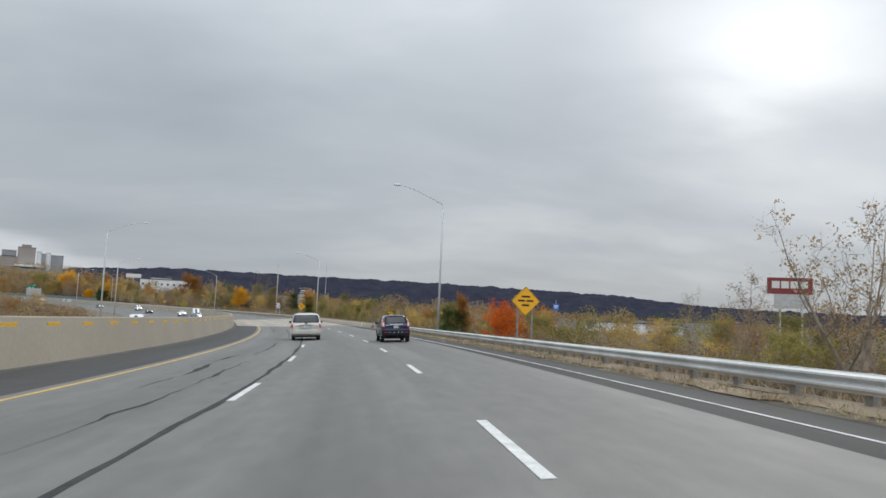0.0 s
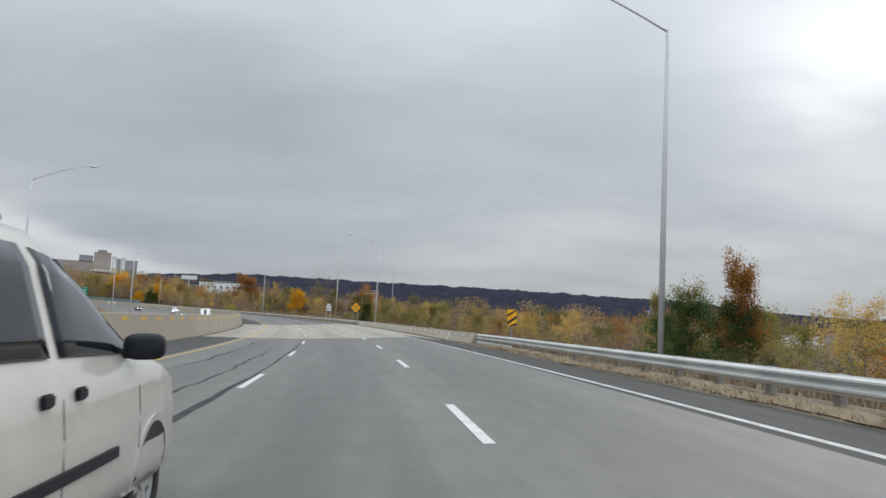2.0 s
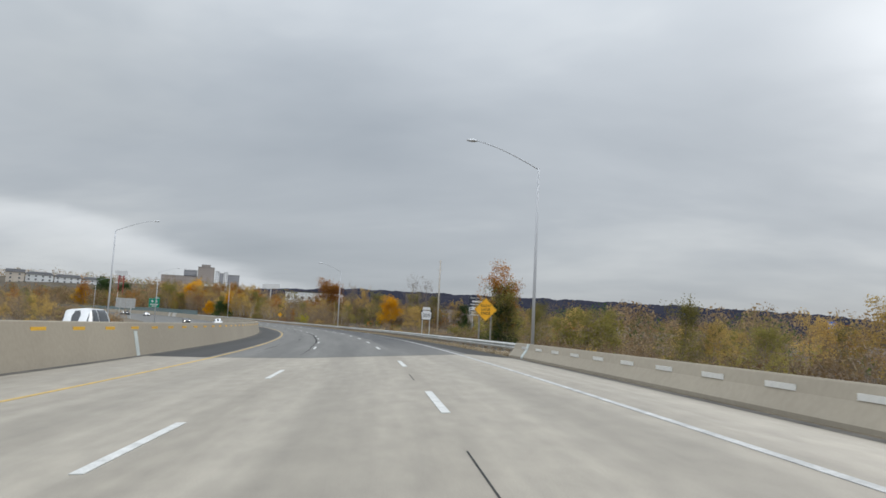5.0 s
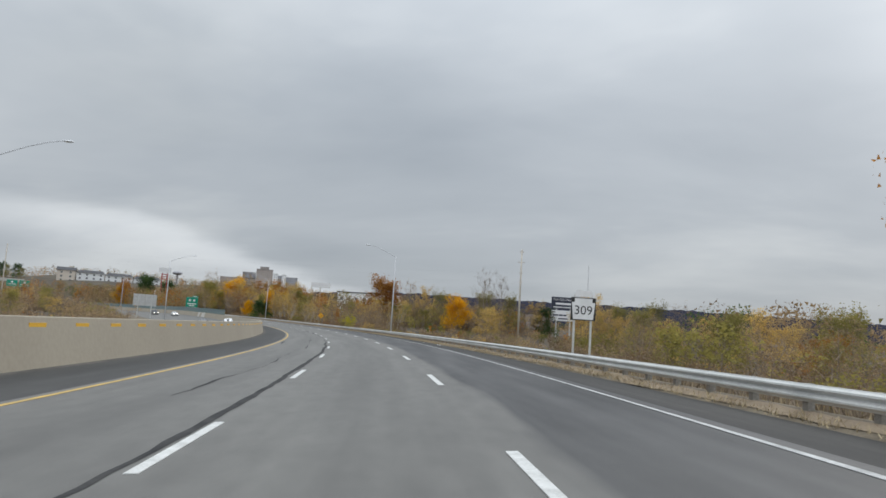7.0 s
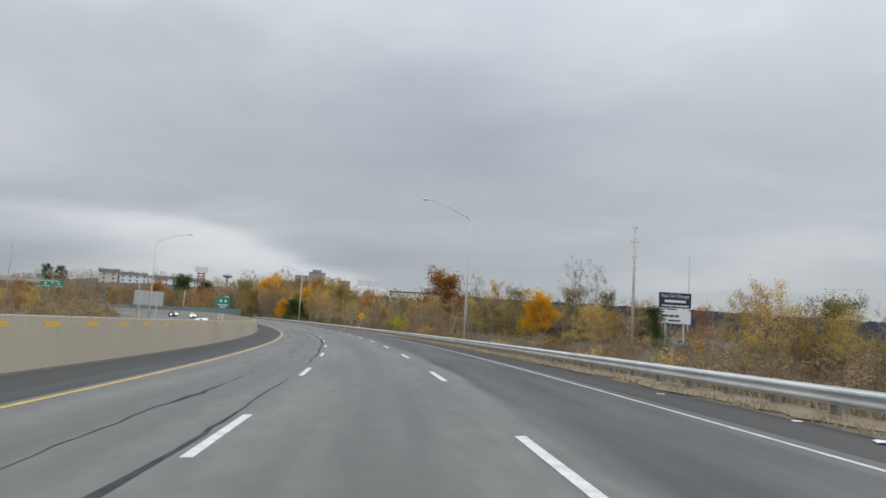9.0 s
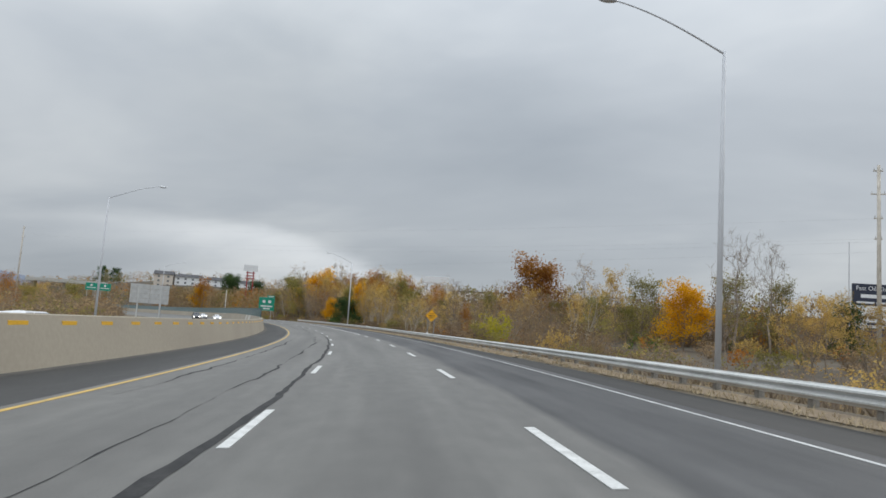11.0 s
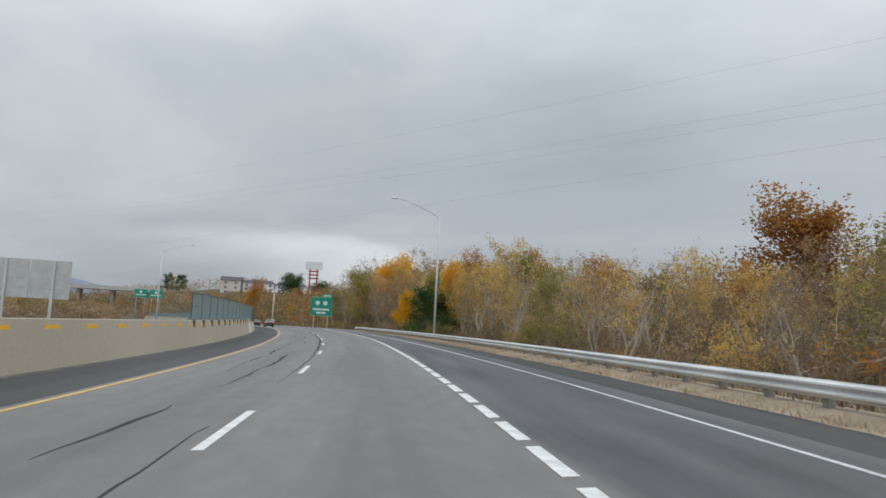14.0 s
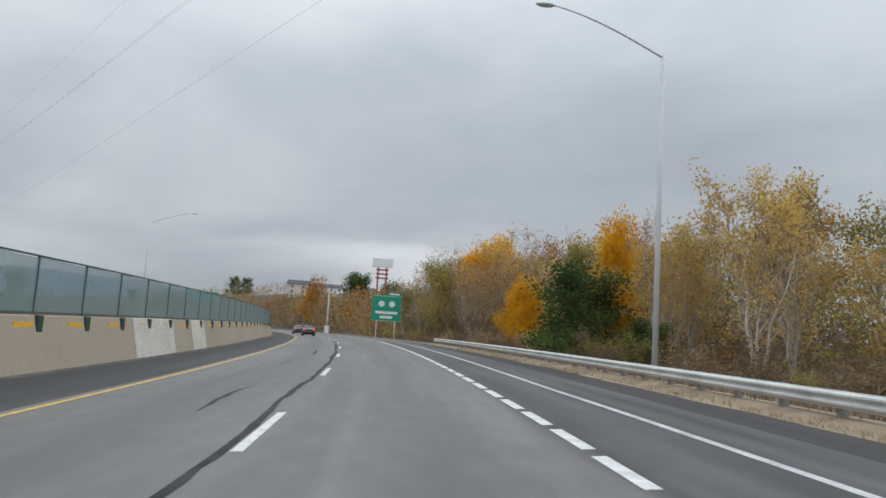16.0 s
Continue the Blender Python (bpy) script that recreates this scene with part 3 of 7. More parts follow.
# ---- street lamps ----
def street_lamp(m, height=13.9, reach=4.75, label=""):
    root = empty("street_lamp", m)
    vs, fs = tube([(0, 0, 0), (0, 0, height * 0.5), (0, 0, height)], [0.13, 0.105, 0.07], 10)
    part("pole", (vs, fs), POLE_M, root, smooth=True)
    part("base_plate", box(nbox(-0.22, 0.22, -0.22, 0.22, 0, 0.05), -0.17, 0.17, -0.17, 0.17, 0.05, 0.22, bevel=0.02), POLE_M, root)
    pts = [(-reach * t, 0, height - 0.12 + 1.75 * (0.45 * t + 0.55 * math.sin(t * math.pi * 0.5))) for t in [i / 10 for i in range(11)]]
    part("arm", tube(pts, [0.045 - 0.017 * i / 10 for i in range(11)], 8), POLE_M, root, smooth=True)
    bm = bmesh.new()
    bmesh.ops.create_uvsphere(bm, u_segments=14, v_segments=8, radius=0.5)
    bmesh.ops.scale(bm, vec=(0.85, 0.34, 0.22), verts=bm.verts)
    for v in bm.verts:
        if v.co.x > 0.1:
            v.co.y *= 1 - 0.7 * (v.co.x - 0.1)
    bmesh.ops.translate(bm, vec=(-reach - 0.3, 0, height + 1.62), verts=bm.verts)
    head = part("lamp_head", bm, mat_head, root, "pale cobra-head lamp housing", smooth=True)
    return tagged(root, label or "tall grey roadside lamp with a curved arm", "street lamp", "street lamps along the highway")


mat_head = mat("lamp_housing", (0.60, 0.61, 0.62), (0.68, 0.69, 0.70), 3, 0.4, metal=0.2)
lamp = street_lamp(upright(74.5, 12.5, 0.0))
for s, u, h in ((168.5, 13.2, -0.3), (289, 13.25, -0.3), (411.8, 10.47, -0.55)):
    copy_thing(lamp, upright(s, u, h))
lamp_l = street_lamp(upright(17, -28, -0.3, 180), 14.6, 4.9)
for s, u in ((121, -27.6), (226, -28.8), (343, -25.3), (481.5, -24.7)):
    copy_thing(lamp_l, upright(s, u, -0.3, 180))


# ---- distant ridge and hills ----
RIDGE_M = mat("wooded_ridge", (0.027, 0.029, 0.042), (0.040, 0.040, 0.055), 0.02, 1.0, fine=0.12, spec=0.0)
# the haze of distance is put into this pale blue base colour
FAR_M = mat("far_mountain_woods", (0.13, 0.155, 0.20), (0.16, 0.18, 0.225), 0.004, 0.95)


def ridge(name, table, radius, material, label, step=0.1, rough=5.0):
    rng = np.random.RandomState(5)
    az = np.arange(table[0][0], table[-1][0] + step / 2, step)
    el = np.interp(az, [a for a, e in table], [e for a, e in table])
    vs, fs = [], []
    jit = np.cumsum(rng.normal(0, 1, len(az)))
    jit = (jit - np.convolve(jit, np.ones(25) / 25, "same")) * rough * 0.25
    for i, (a, e) in enumerate(zip(az, el)):
        h = math.tan(radians(e)) * radius
        for f, d in ((0.0, -500), (0.45, -260), (0.8, -110), (1.0, 0), (0.6, 250), (0.0, 600)):
            r = radius + d
            z = h * f + (jit[i] if f == 1 else rng.normal(0, rough * 0.2) if 0 < f < 1 else -10)
            vs.append((-80 + r * math.sin(radians(a)), 200 + r * math.cos(radians(a)), z))
    k = 6
    for i in range(len(az) - 1):
        for j in range(k - 1):
            fs.append((i * k + j, (i + 1) * k + j, (i + 1) * k + j + 1, i * k + j + 1))
    return tagged(part(name, (vs, fs), material, None, smooth=True), label, "hill", kind="structure")


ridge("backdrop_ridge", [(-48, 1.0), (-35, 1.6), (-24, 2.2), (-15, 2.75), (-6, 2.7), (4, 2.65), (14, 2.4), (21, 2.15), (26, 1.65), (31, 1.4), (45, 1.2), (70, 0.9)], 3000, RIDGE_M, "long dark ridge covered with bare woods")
ridge("backdrop_mountain", [(-95, 2.0), (-75, 2.8), (-62, 3.0), (-55, 2.5), (-50, 1.6), (-44, 0.8)], 4200, FAR_M, "distant mountain with pale blue haze in its colour", rough=3)


# ---- trees ----
BARK = mat("grey_bark", (0.16, 0.127, 0.095), (0.28, 0.228, 0.172), 3, 0.9, obj_random=0.25)
BARK_PALE = mat("pale_bark", (0.33, 0.287, 0.228), (0.45, 0.40, 0.325), 3, 0.9, obj_random=0.2)
TWIG = mat("taupe_twigs", (0.15, 0.108, 0.072), (0.27, 0.20, 0.14), 0.16, 0.9, island=((0.14, 0.10, 0.068), (0.21, 0.157, 0.108), (0.29, 0.215, 0.145), (0.20, 0.125, 0.078)), island_mix=0.5, obj_random=0.25)


def leaf_mat(name, *tones, vary=0.2):
    m = mat(name, tones[0], tones[2], 0.22, 0.8, island=tones, island_mix=0.36, obj_random=vary, spec=0.2, contrast=(0.38, 0.62))
    nt = m.node_tree
    b = nt.nodes["Principled BSDF"]
    tr, mx = nt.nodes.new("ShaderNodeBsdfTranslucent"), nt.nodes.new("ShaderNodeMixShader")
    nt.links.new(b.inputs["Base Color"].links[0].from_socket, tr.inputs["Color"])
    mx.inputs[0].default_value = 0.5
    nt.links.new(b.outputs[0], mx.inputs[1])
    nt.links.new(tr.outputs[0], mx.inputs[2])
    nt.links.new(mx.outputs[0], nt.nodes["Material Output"].inputs[0])
    return m


LEAF = {
    "orange": leaf_mat("orange_brown_leaves", (0.250, 0.096, 0.026), (0.450, 0.186, 0.038), (0.525, 0.256, 0.050), (0.325, 0.179, 0.048)),
    "yellow": leaf_mat("yellow_leaves", (0.562, 0.269, 0.010), (0.778, 0.403, 0.010), (0.842, 0.482, 0.014), (0.475, 0.302, 0.024), vary=0.12),
    "ochre": leaf_mat("ochre_leaves", (0.425, 0.269, 0.083), (0.587, 0.384, 0.109), (0.675, 0.486, 0.154), (0.375, 0.307, 0.096), vary=0.25),
    "green": leaf_mat("dark_green_leaves", (0.034, 0.066, 0.023), (0.066, 0.114, 0.034), (0.102, 0.156, 0.043)),
    "olive": leaf_mat("olive_leaves", (0.162, 0.150, 0.046), (0.270, 0.240, 0.066), (0.392, 0.325, 0.090), vary=0.25),
    "lime": leaf_mat("yellow_green_leaves", (0.30, 0.30, 0.024), (0.46, 0.40, 0.036), (0.54, 0.43, 0.048), vary=0.15),
    "red": leaf_mat("red_orange_leaves", (0.42, 0.07, 0.016), (0.64, 0.14, 0.018), (0.70, 0.22, 0.028), vary=0.12),
    # umber: dead leaves darkened in colour for the shade inside the woods
    "umber": leaf_mat("dark_dead_leaves", (0.128, 0.083, 0.043), (0.203, 0.135, 0.070), (0.277, 0.195, 0.102), (0.180, 0.098, 0.049), vary=0.2),
    "brown": leaf_mat("dead_brown_leaves", (0.246, 0.168, 0.093), (0.362, 0.255, 0.138), (0.464, 0.338, 0.185), (0.319, 0.180, 0.095), vary=0.25),
}
GEO = {}


def limb_mesh(segs, sides=3):
    vs, fs = [], []
    for i, (p, q, r1, r2) in enumerate(segs):
        d = (q - p).normalized()
        a = d.orthogonal().normalized()
        b = d.cross(a)
        o = len(vs)
        if r1 < 0.019:
            w = (a * math.cos(i) + b * math.sin(i)) * r1 * 1.2
            vs += [p - w, p + w, q]
            fs.append((o, o + 1, o + 2))
            continue
        n = sides if r1 > 0.05 else 3
        for c, r in ((p, r1), (q, r2)):
            for k in range(n):
                w = 2 * math.pi * k / n
                vs.append(c + r * (math.cos(w) * a + math.sin(w) * b))
        for k in range(n):
            fs.append((o + k, o + (k + 1) % n, o + n + (k + 1) % n, o + n + k))
    return vs, fs


def grow(rng, height, spread, stems=1, limbs=11, subs=5, twigs=4, rise=0.55, clear=0.25, r0=0.12):
    """Skeleton of a tree: tapered segments, and the places where leaves sit."""
    segs, tips = [], []
    U = rng.uniform

    def vec(az, el):
        return Vector((math.cos(az) * math.cos(el), math.sin(az) * math.cos(el), math.sin(el)))

    for st in range(stems):
        lean = vec(U(0, 6.28), 0) * (0.0 if stems == 1 else U(0.15, 0.4)) * height
        pts, base = [], Vector((U(-.2, .2), U(-.2, .2), -0.5)) * (stems > 1) + Vector((0, 0, -0.3))
        n = 6
        for i in range(n + 1):
            f = i / n
            w = vec(U(0, 6.28), 0) * height * 0.018
            pts.append(base + Vector((0, 0, f * height * 0.93)) + lean * f ** 1.3 + w * (i > 0))
        rad = [r0 * (1 - 0.88 * i / n) for i in range(n + 1)]
        for i in range(n):
            segs.append((pts[i], pts[i + 1], rad[i], rad[i + 1]))
        tips.append(pts[-1])
        for li in range(limbs):
            f = clear + (0.97 - clear) * (li + U(0, 1)) / limbs
            k = min(int(f * n), n - 1)
            p = pts[k].lerp(pts[k + 1], f * n - k)
            az, el = li * 2.4 + U(-.5, .5), rise + U(-.25, .3)
            ln = spread * (1.05 - 0.62 * f) * U(0.75, 1.15)
            r = max(0.012, rad[k] * 0.5)
            q = p
            way = vec(az, el)
            for sgm in range(3):
                nxt = q + (way + vec(U(0, 6.28), U(-.5, .9)) * 0.28).normalized() * ln / 3
                segs.append((q, nxt, r * (1 - sgm * 0.27), r * (0.73 - sgm * 0.24)))
                for sb in range(subs // 3 + (sgm > 0)):
                    g = q.lerp(nxt, U(0.2, 1))
                    az2, el2 = az + U(-1.3, 1.3), el + U(-.3, .8)
                    l2 = ln * U(0.25, 0.5)
                    e = g + vec(az2, el2) * l2
                    segs.append((g, e, r * 0.38, r * 0.18))
                    tips.append(e)
                    for tw in range(twigs):
                        g2 = g.lerp(e, U(0.25, 1))
                        e2 = g2 + vec(az2 + U(-1.4, 1.4), el2 + U(-.4, .9)) * l2 * U(0.3, 0.7)
                        segs.append((g2, e2, max(0.006, r * 0.16), 0.004))
                        tips.append(e2)
                q = nxt
            tips.append(q)
    return segs, tips


def leaves(rng, tips, count, size, scatter):
    """Small three-cornered leaves round the ends of the twigs."""
    vs, fs = [], []
    n = len(tips)
    heart = None
    for i in range(count):
        # leaves hang in sprays round one twig end
        if i % 9 == 0:
            heart = tips[rng.randint(n)] + Vector(rng.uniform(-1, 1, 3)) * scatter
        p = heart + Vector(rng.uniform(-1, 1, 3)) * scatter * 0.8
        a = Vector(rng.normal(0, 1, 3)).normalized()
        b = a.orthogonal().normalized()
        b = (b * math.cos(i) + a.cross(b) * math.sin(i))
        sz = size * rng.uniform(0.6, 1.4)
        o = len(vs)
        vs += [p - a * sz * 0.5, p + b * sz * 0.6, p + a * sz * 0.6 - b * sz * 0.15]
        fs.append((o, o + 1, o + 2))
    return vs, fs


def keep(ob, geo):
    vs, fs = geo
    GEO[ob.data.name] = (np.array([tuple(v) for v in vs]), fs, ob.data.materials[0])
    return ob


def tree(name, seed, height, spread, leaf, count, size, scatter, label, category="tree", bark=BARK, extra=0, **kw):
    rng = np.random.RandomState(seed)
    root = empty(name, pose(0, -900, -200))
    segs, tips = grow(rng, height, spread, **kw)
    ends = list(tips)
    fine = []
    for i in range(extra):
        # fine twigs that fill the crown
        p = ends[rng.randint(len(ends))]
        d = Vector(rng.normal(0, 1, 3)) + Vector((0, 0, 0.7))
        q = p + d.normalized() * spread * rng.uniform(0.10, 0.30)
        fine.append((p, q, 0.011, 0.0))
        tips.append(q)
    g = limb_mesh(segs, 6)
    keep(part("trunk", g, bark, root), g)
    low = [t for t in tips if t.z > height * 0.12] or tips
    lv = leaves(rng, low, count, size, scatter)
    tw = limb_mesh(fine)
    n = len(lv[0])
    crown = part("crown", (lv[0] + tw[0], lv[1] + [tuple(n + k for k in f) for f in tw[1]]), LEAF[leaf], root)
    crown.data.materials.append(TWIG)
    crown.data.polygons.foreach_set("material_index", [0] * len(lv[1]) + [1] * len(tw[1]))
    GEO[crown.data.name] = (np.array([tuple(v) for v in lv[0]]), lv[1], LEAF[leaf])
    if fine:
        GEO[crown.data.name + "t"] = (np.array([tuple(v) for v in tw[0]]), tw[1], TWIG)
    return tagged(root, label, category)


BARE = dict(subs=5, twigs=4)
BUSH = dict(stems=5, limbs=4, subs=3, twigs=3, rise=0.8, r0=0.035, clear=0.08)
KIND = {
    "bare": [tree("bare_tree", 11, 10, 3.4, "brown", 700, 0.14, 0.34, "leafless grey-brown tree beside the road", limbs=17, extra=500, **BARE),
             tree("bare_tree", 12, 9, 3.1, "brown", 900, 0.14, 0.34, "nearly leafless tree with forked grey limbs", stems=3, limbs=8, rise=0.8, extra=500, **BARE)],
    "winter": [tree("bare_tree", 14, 9.5, 3.3, "umber", 60, 0.10, 0.2, "tall leafless tree with fine dark branches", limbs=17, rise=0.75, clear=0.35, extra=380, **BARE)],
    "pale": [tree("bare_tree", 13, 9.5, 3.4, "ochre", 700, 0.15, 0.36, "nearly leafless tree with pale forked trunks", bark=BARK_PALE, stems=3, limbs=8, rise=0.8, r0=0.10, extra=450, **BARE)],
    "ochre": [tree("autumn_tree", 21, 10, 3.4, "ochre", 3800, 0.155, 0.42, "tree with thin ochre autumn leaves", limbs=17, twigs=3, extra=200),
              tree("autumn_tree", 22, 9, 3.2, "ochre", 3000, 0.15, 0.34, "tree with sparse ochre autumn leaves", stems=2, limbs=8, twigs=3, extra=350)],
    "orange": [tree("autumn_tree", 31, 10, 3.6, "orange", 4000, 0.16, 0.44, "tree with orange-brown autumn leaves", limbs=17, twigs=3),
               tree("autumn_tree", 32, 9, 3.2, "orange", 3200, 0.15, 0.34, "tree with thin orange-brown autumn leaves", stems=2, limbs=8, twigs=3, extra=250)],
    "yellow": [tree("autumn_tree", 41, 9, 3.8, "yellow", 9000, 0.205, 0.62, "tree with bright yellow autumn leaves", clear=0.08, limbs=24, twigs=3)],
    "full_orange": [tree("autumn_tree", 33, 9.5, 3.7, "orange", 10500, 0.195, 0.62, "tall tree with a dense orange-brown crown", clear=0.10, limbs=26, twigs=3)],
    "green": [tree("green_tree", 51, 8, 3.4, "green", 7000, 0.22, 0.55, "dense tree with dark green leaves", clear=0.03, rise=0.25, limbs=20, twigs=2)],
    "olive": [tree("autumn_tree", 61, 8, 3.4, "olive", 4000, 0.15, 0.44, "tree with dull olive leaves", clear=0.08, limbs=17, twigs=3, extra=150)],
    "red": [tree("autumn_tree", 71, 6, 2.8, "red", 7500, 0.13, 0.42, "tree with red-orange autumn leaves", clear=0.06, limbs=18, twigs=3)],
    "bush": [tree("bush", 81, 3.0, 1.6, "brown", 600, 0.12, 0.25, "brown leafless bush beside the road", "bush", extra=260, **BUSH),
             tree("bush", 82, 2.6, 1.7, "umber", 500, 0.12, 0.25, "tangled brown roadside bush", "bush", extra=420, **BUSH)],
    "bush_olive": [tree("bush", 83, 2.8, 1.7, "olive", 1000, 0.14, 0.26, "olive-green bush beside the road", "bush", extra=100, **BUSH)],
    "bush_ochre": [tree("bush", 84, 2.8, 1.7, "ochre", 800, 0.14, 0.26, "ochre autumn bush beside the road", "bush", extra=150, **BUSH)],
    "bush_lime": [tree("bush", 85, 3.2, 1.9, "lime", 900, 0.15, 0.24, "yellow-green bush beside the road", "bush", **BUSH)],
}
# brushwood: upright sticks and fine twigs, only ever joined into thickets
def brushwood(seed, leaf, count, sticks=55, fine=210, size=0.125):
    rng = np.random.RandomState(seed)
    segs, tips = [], []
    for i in range(sticks):
        a, r = rng.uniform(0, 6.28), 1.5 * rng.uniform(0, 1) ** 0.5
        p = Vector((r * math.cos(a), r * math.sin(a), -0.2))
        h = 3.0 * rng.uniform(0.5, 1.0) * (1 - 0.12 * r)
        q = p + Vector((rng.normal(0, 0.35), rng.normal(0, 0.35), h))
        segs.append((p, q, 0.017, 0.0))
        for k in range(5):
            e = p.lerp(q, rng.uniform(0.25, 1))
            tips.append(e)
    for i in range(fine):
        p = tips[rng.randint(len(tips))]
        d = Vector(rng.normal(0, 1, 3)) + Vector((0, 0, 0.5))
        q = p + d.normalized() * rng.uniform(0.25, 0.8)
        segs.append((p, q, 0.012, 0.0))
    g1, g2 = limb_mesh(segs), leaves(rng, tips, count, size, 0.28)
    return [(np.array([tuple(v) for v in g[0]]), g[1], mm) for g, mm in ((g1, TWIG), (g2, LEAF[leaf]))]


BRUSH = {"brush": [brushwood(201, "umber", 420), brushwood(202, "brown", 420)], "brush_dark": [brushwood(206, "umber", 620)], "brush_olive": [brushwood(203, "olive", 520)], "brush_ochre": [brushwood(204, "ochre", 420)], "brush_orange": [brushwood(205, "orange", 400)]}
HEIGHT = {k: (3.0 if k.startswith("b") and k != "bare" else 6.0 if k == "red" else 8.0 if k in ("green", "olive") else 9.5) for k in [*KIND, *BRUSH]}
used = set()
rng_t = np.random.RandomState(77)


def plant_xy(kind, x, y, height, wide=1.0, z=None):
    opts = KIND[kind]
    src = opts[rng_t.randint(len(opts))]
    sc = height / HEIGHT[kind]
    zz = float(ground_z([x], [y])[0]) - 0.1 if z is None else z
    m = pose(x, y, zz, 0, 0, rng_t.uniform(0, 360)) @ Matrix.Diagonal((sc * wide, sc * wide, sc, 1))
    if src not in used:
        used.add(src)
        src.matrix_basis = m
        return src
    src_scale = src.scale.copy()
    return copy_thing(src, m @ Matrix.Diagonal((1 / src_scale.x, 1 / src_scale.y, 1 / src_scale.z, 1)))


def glade(p, h=9.0):
    """Open ground before the yellow tree and before the garage sign: wedges that narrow towards them."""
    for (tx, ty), a0, a1, near, most in (((-71, 371), (-40, 245), (-77, 285), 5.5, 3.0), ((-41.5, 386), (-22, 150), (-47, 215), 4.2, 4.0)):
        dx, dy = p.x - tx, p.y - ty
        far = math.hypot(dx, dy)
        w = math.atan2(dx, -dy)
        w0, w1 = sorted(math.atan2(q[0] - tx, ty - q[1]) for q in (a0, a1))
        pad = near / max(far, 1.0)
        if h > most and 3.0 < far < 170 and w0 - pad < w < w1 + pad:
            return True
    return False


def plant(kind, s, u, height, wide=1.0):
    p = P(s, u)
    if glade(p, height):
        return None
    z = p.z - 0.15 if 7 < u < 14.5 else None
    return plant_xy(kind, p.x, p.y, height, wide, z)


def pick(mix):
    names = list(mix)
    w = np.array([mix[n] for n in names], float)
    return names[rng_t.choice(len(names), p=w / w.sum())]


# single trees that stand out
for kind, x, y, h, w in (("olive", -64, 381, 12.8, 0.94), ("olive", -57, 383, 12.2, 0.94), ("ochre", -51, 385, 12.5, 0.85), ("green", -47, 389, 9.4, 0.85), ("bare", -66, 386, 14.2, 1.02), ("olive", -79, 384, 12.2, 1.02), ("ochre", -85, 387, 12.8, 0.94), ("bare", -91, 391, 14.2, 0.94),
                         ("orange", -36, 380, 11.6, 0.77), ("bare", -33, 364, 10.8, 1.02), ("ochre", -29, 350, 11.4, 0.94), ("bare", -26, 336, 10.8, 1.10), ("ochre", -22, 322, 10.5, 0.94), ("olive", -17, 330, 11.1, 0.94), ("bare", -13, 313, 9.9, 1.10), ("ochre", -9, 322, 10.5, 0.94), ("olive", -4, 305, 9.4, 0.94), ("bare", 2, 312, 9.9, 0.94),
                         ("bush_ochre", -62, 358, 3.4, 1.3), ("bush_olive", -56, 350, 3.0, 1.3), ("bush", -66, 345, 2.8, 1.4), ("bush", -52, 338, 2.8, 1.4), ("bush_olive", -60, 330, 2.8, 1.4), ("bush", -70, 330, 2.8, 1.4), ("bush", -47, 360, 3.2, 1.4), ("bush_olive", -44, 345, 3.2, 1.4), ("bush", -40, 330, 3.2, 1.5)):
    plant_xy(kind, x, y, h, w)
plant_xy("full_orange", -103.3, 402, 15.8, 1.32)
plant_xy("yellow", -71, 372, 11.0, 1.15)
plant_xy("winter", -63.5, 374, 18.6, 0.95)
plant_xy("winter", -58.8, 375, 17.8, 0.9)
plant("orange", 180.2, 13.7, 7.3, 0.78)
plant("orange", 179.8, 13.8, 6.9, 0.7)
plant("olive", 180.0, 13.6, 6.0, 0.95)
plant("olive", 179.3, 14.0, 5.2, 1.05)
plant("green", 179.6, 13.8, 4.2, 0.85)
plant("red", 63, 15.4, 4.1, 1.05)
plant("red", 66, 17.5, 3.9, 1.1)
plant("full_orange", 71.9, 14.3, 4.4, 0.55)
plant("green", 71.9, 14.2, 2.9, 0.95)
plant("green", 74.6, 13.9, 3.2, 0.95)
plant("olive", 74.6, 13.8, 3.7, 0.8)
plant("green", 77.5, 14.2, 2.4, 1.2)
q = P(157.4, 59.9)
plant_xy("olive", q.x, q.y, 6.9 - float(ground_z([q.x], [q.y])[0]), 1.0)
plant("bare", 27, 20.5, 9.0)
plant("bare", 33, 25, 7.5)
plant("bare", 44, 27, 6.8)
plant("bare", 48, 30, 6.2)
plant("winter", 46, 24, 5.6, 0.9)
plant("green", 434, 15.0, 7.6, 1.25)
plant("green", 441, 17, 6.4, 1.0)
plant("bush_olive", 428, 13.8, 2.2)
plant("yellow", 449, 15.4, 7.4, 0.9)
plant("yellow", 455, 16, 7.0, 0.8)
plant("yellow", 436, 18.2, 11.2, 0.55)
plant("ochre", 432, 25, 13.4)
plant("orange", 428, 27, 12.0)
plant("yellow", 441, 26, 10.5, 0.7)
plant("orange", 346, 14.8, 5.2, 0.55)
plant("winter", 349, 13.8, 7.6, 1.1)
plant("bare", 353, 15.2, 7.4, 1.1)
plant("bush_lime", 330, 14.2, 3.4, 1.1)
for s, u, h, w in ((358, 14.6, 4.8, 1.2), (370.5, 13.4, 5.2, 1.3), (376.5, 14.0, 6.2, 1.15), (383, 15.6, 7.0, 1.1), (395.5, 14.2, 7.6, 1.1), (403, 16.2, 8.4, 1.0), (414, 15.8, 8.8, 1.0), (424, 17.5, 9.6, 1.0)):
    plant("pale", s, u, h, w)
plant("bush_ochre", 394, 14, 2.2)

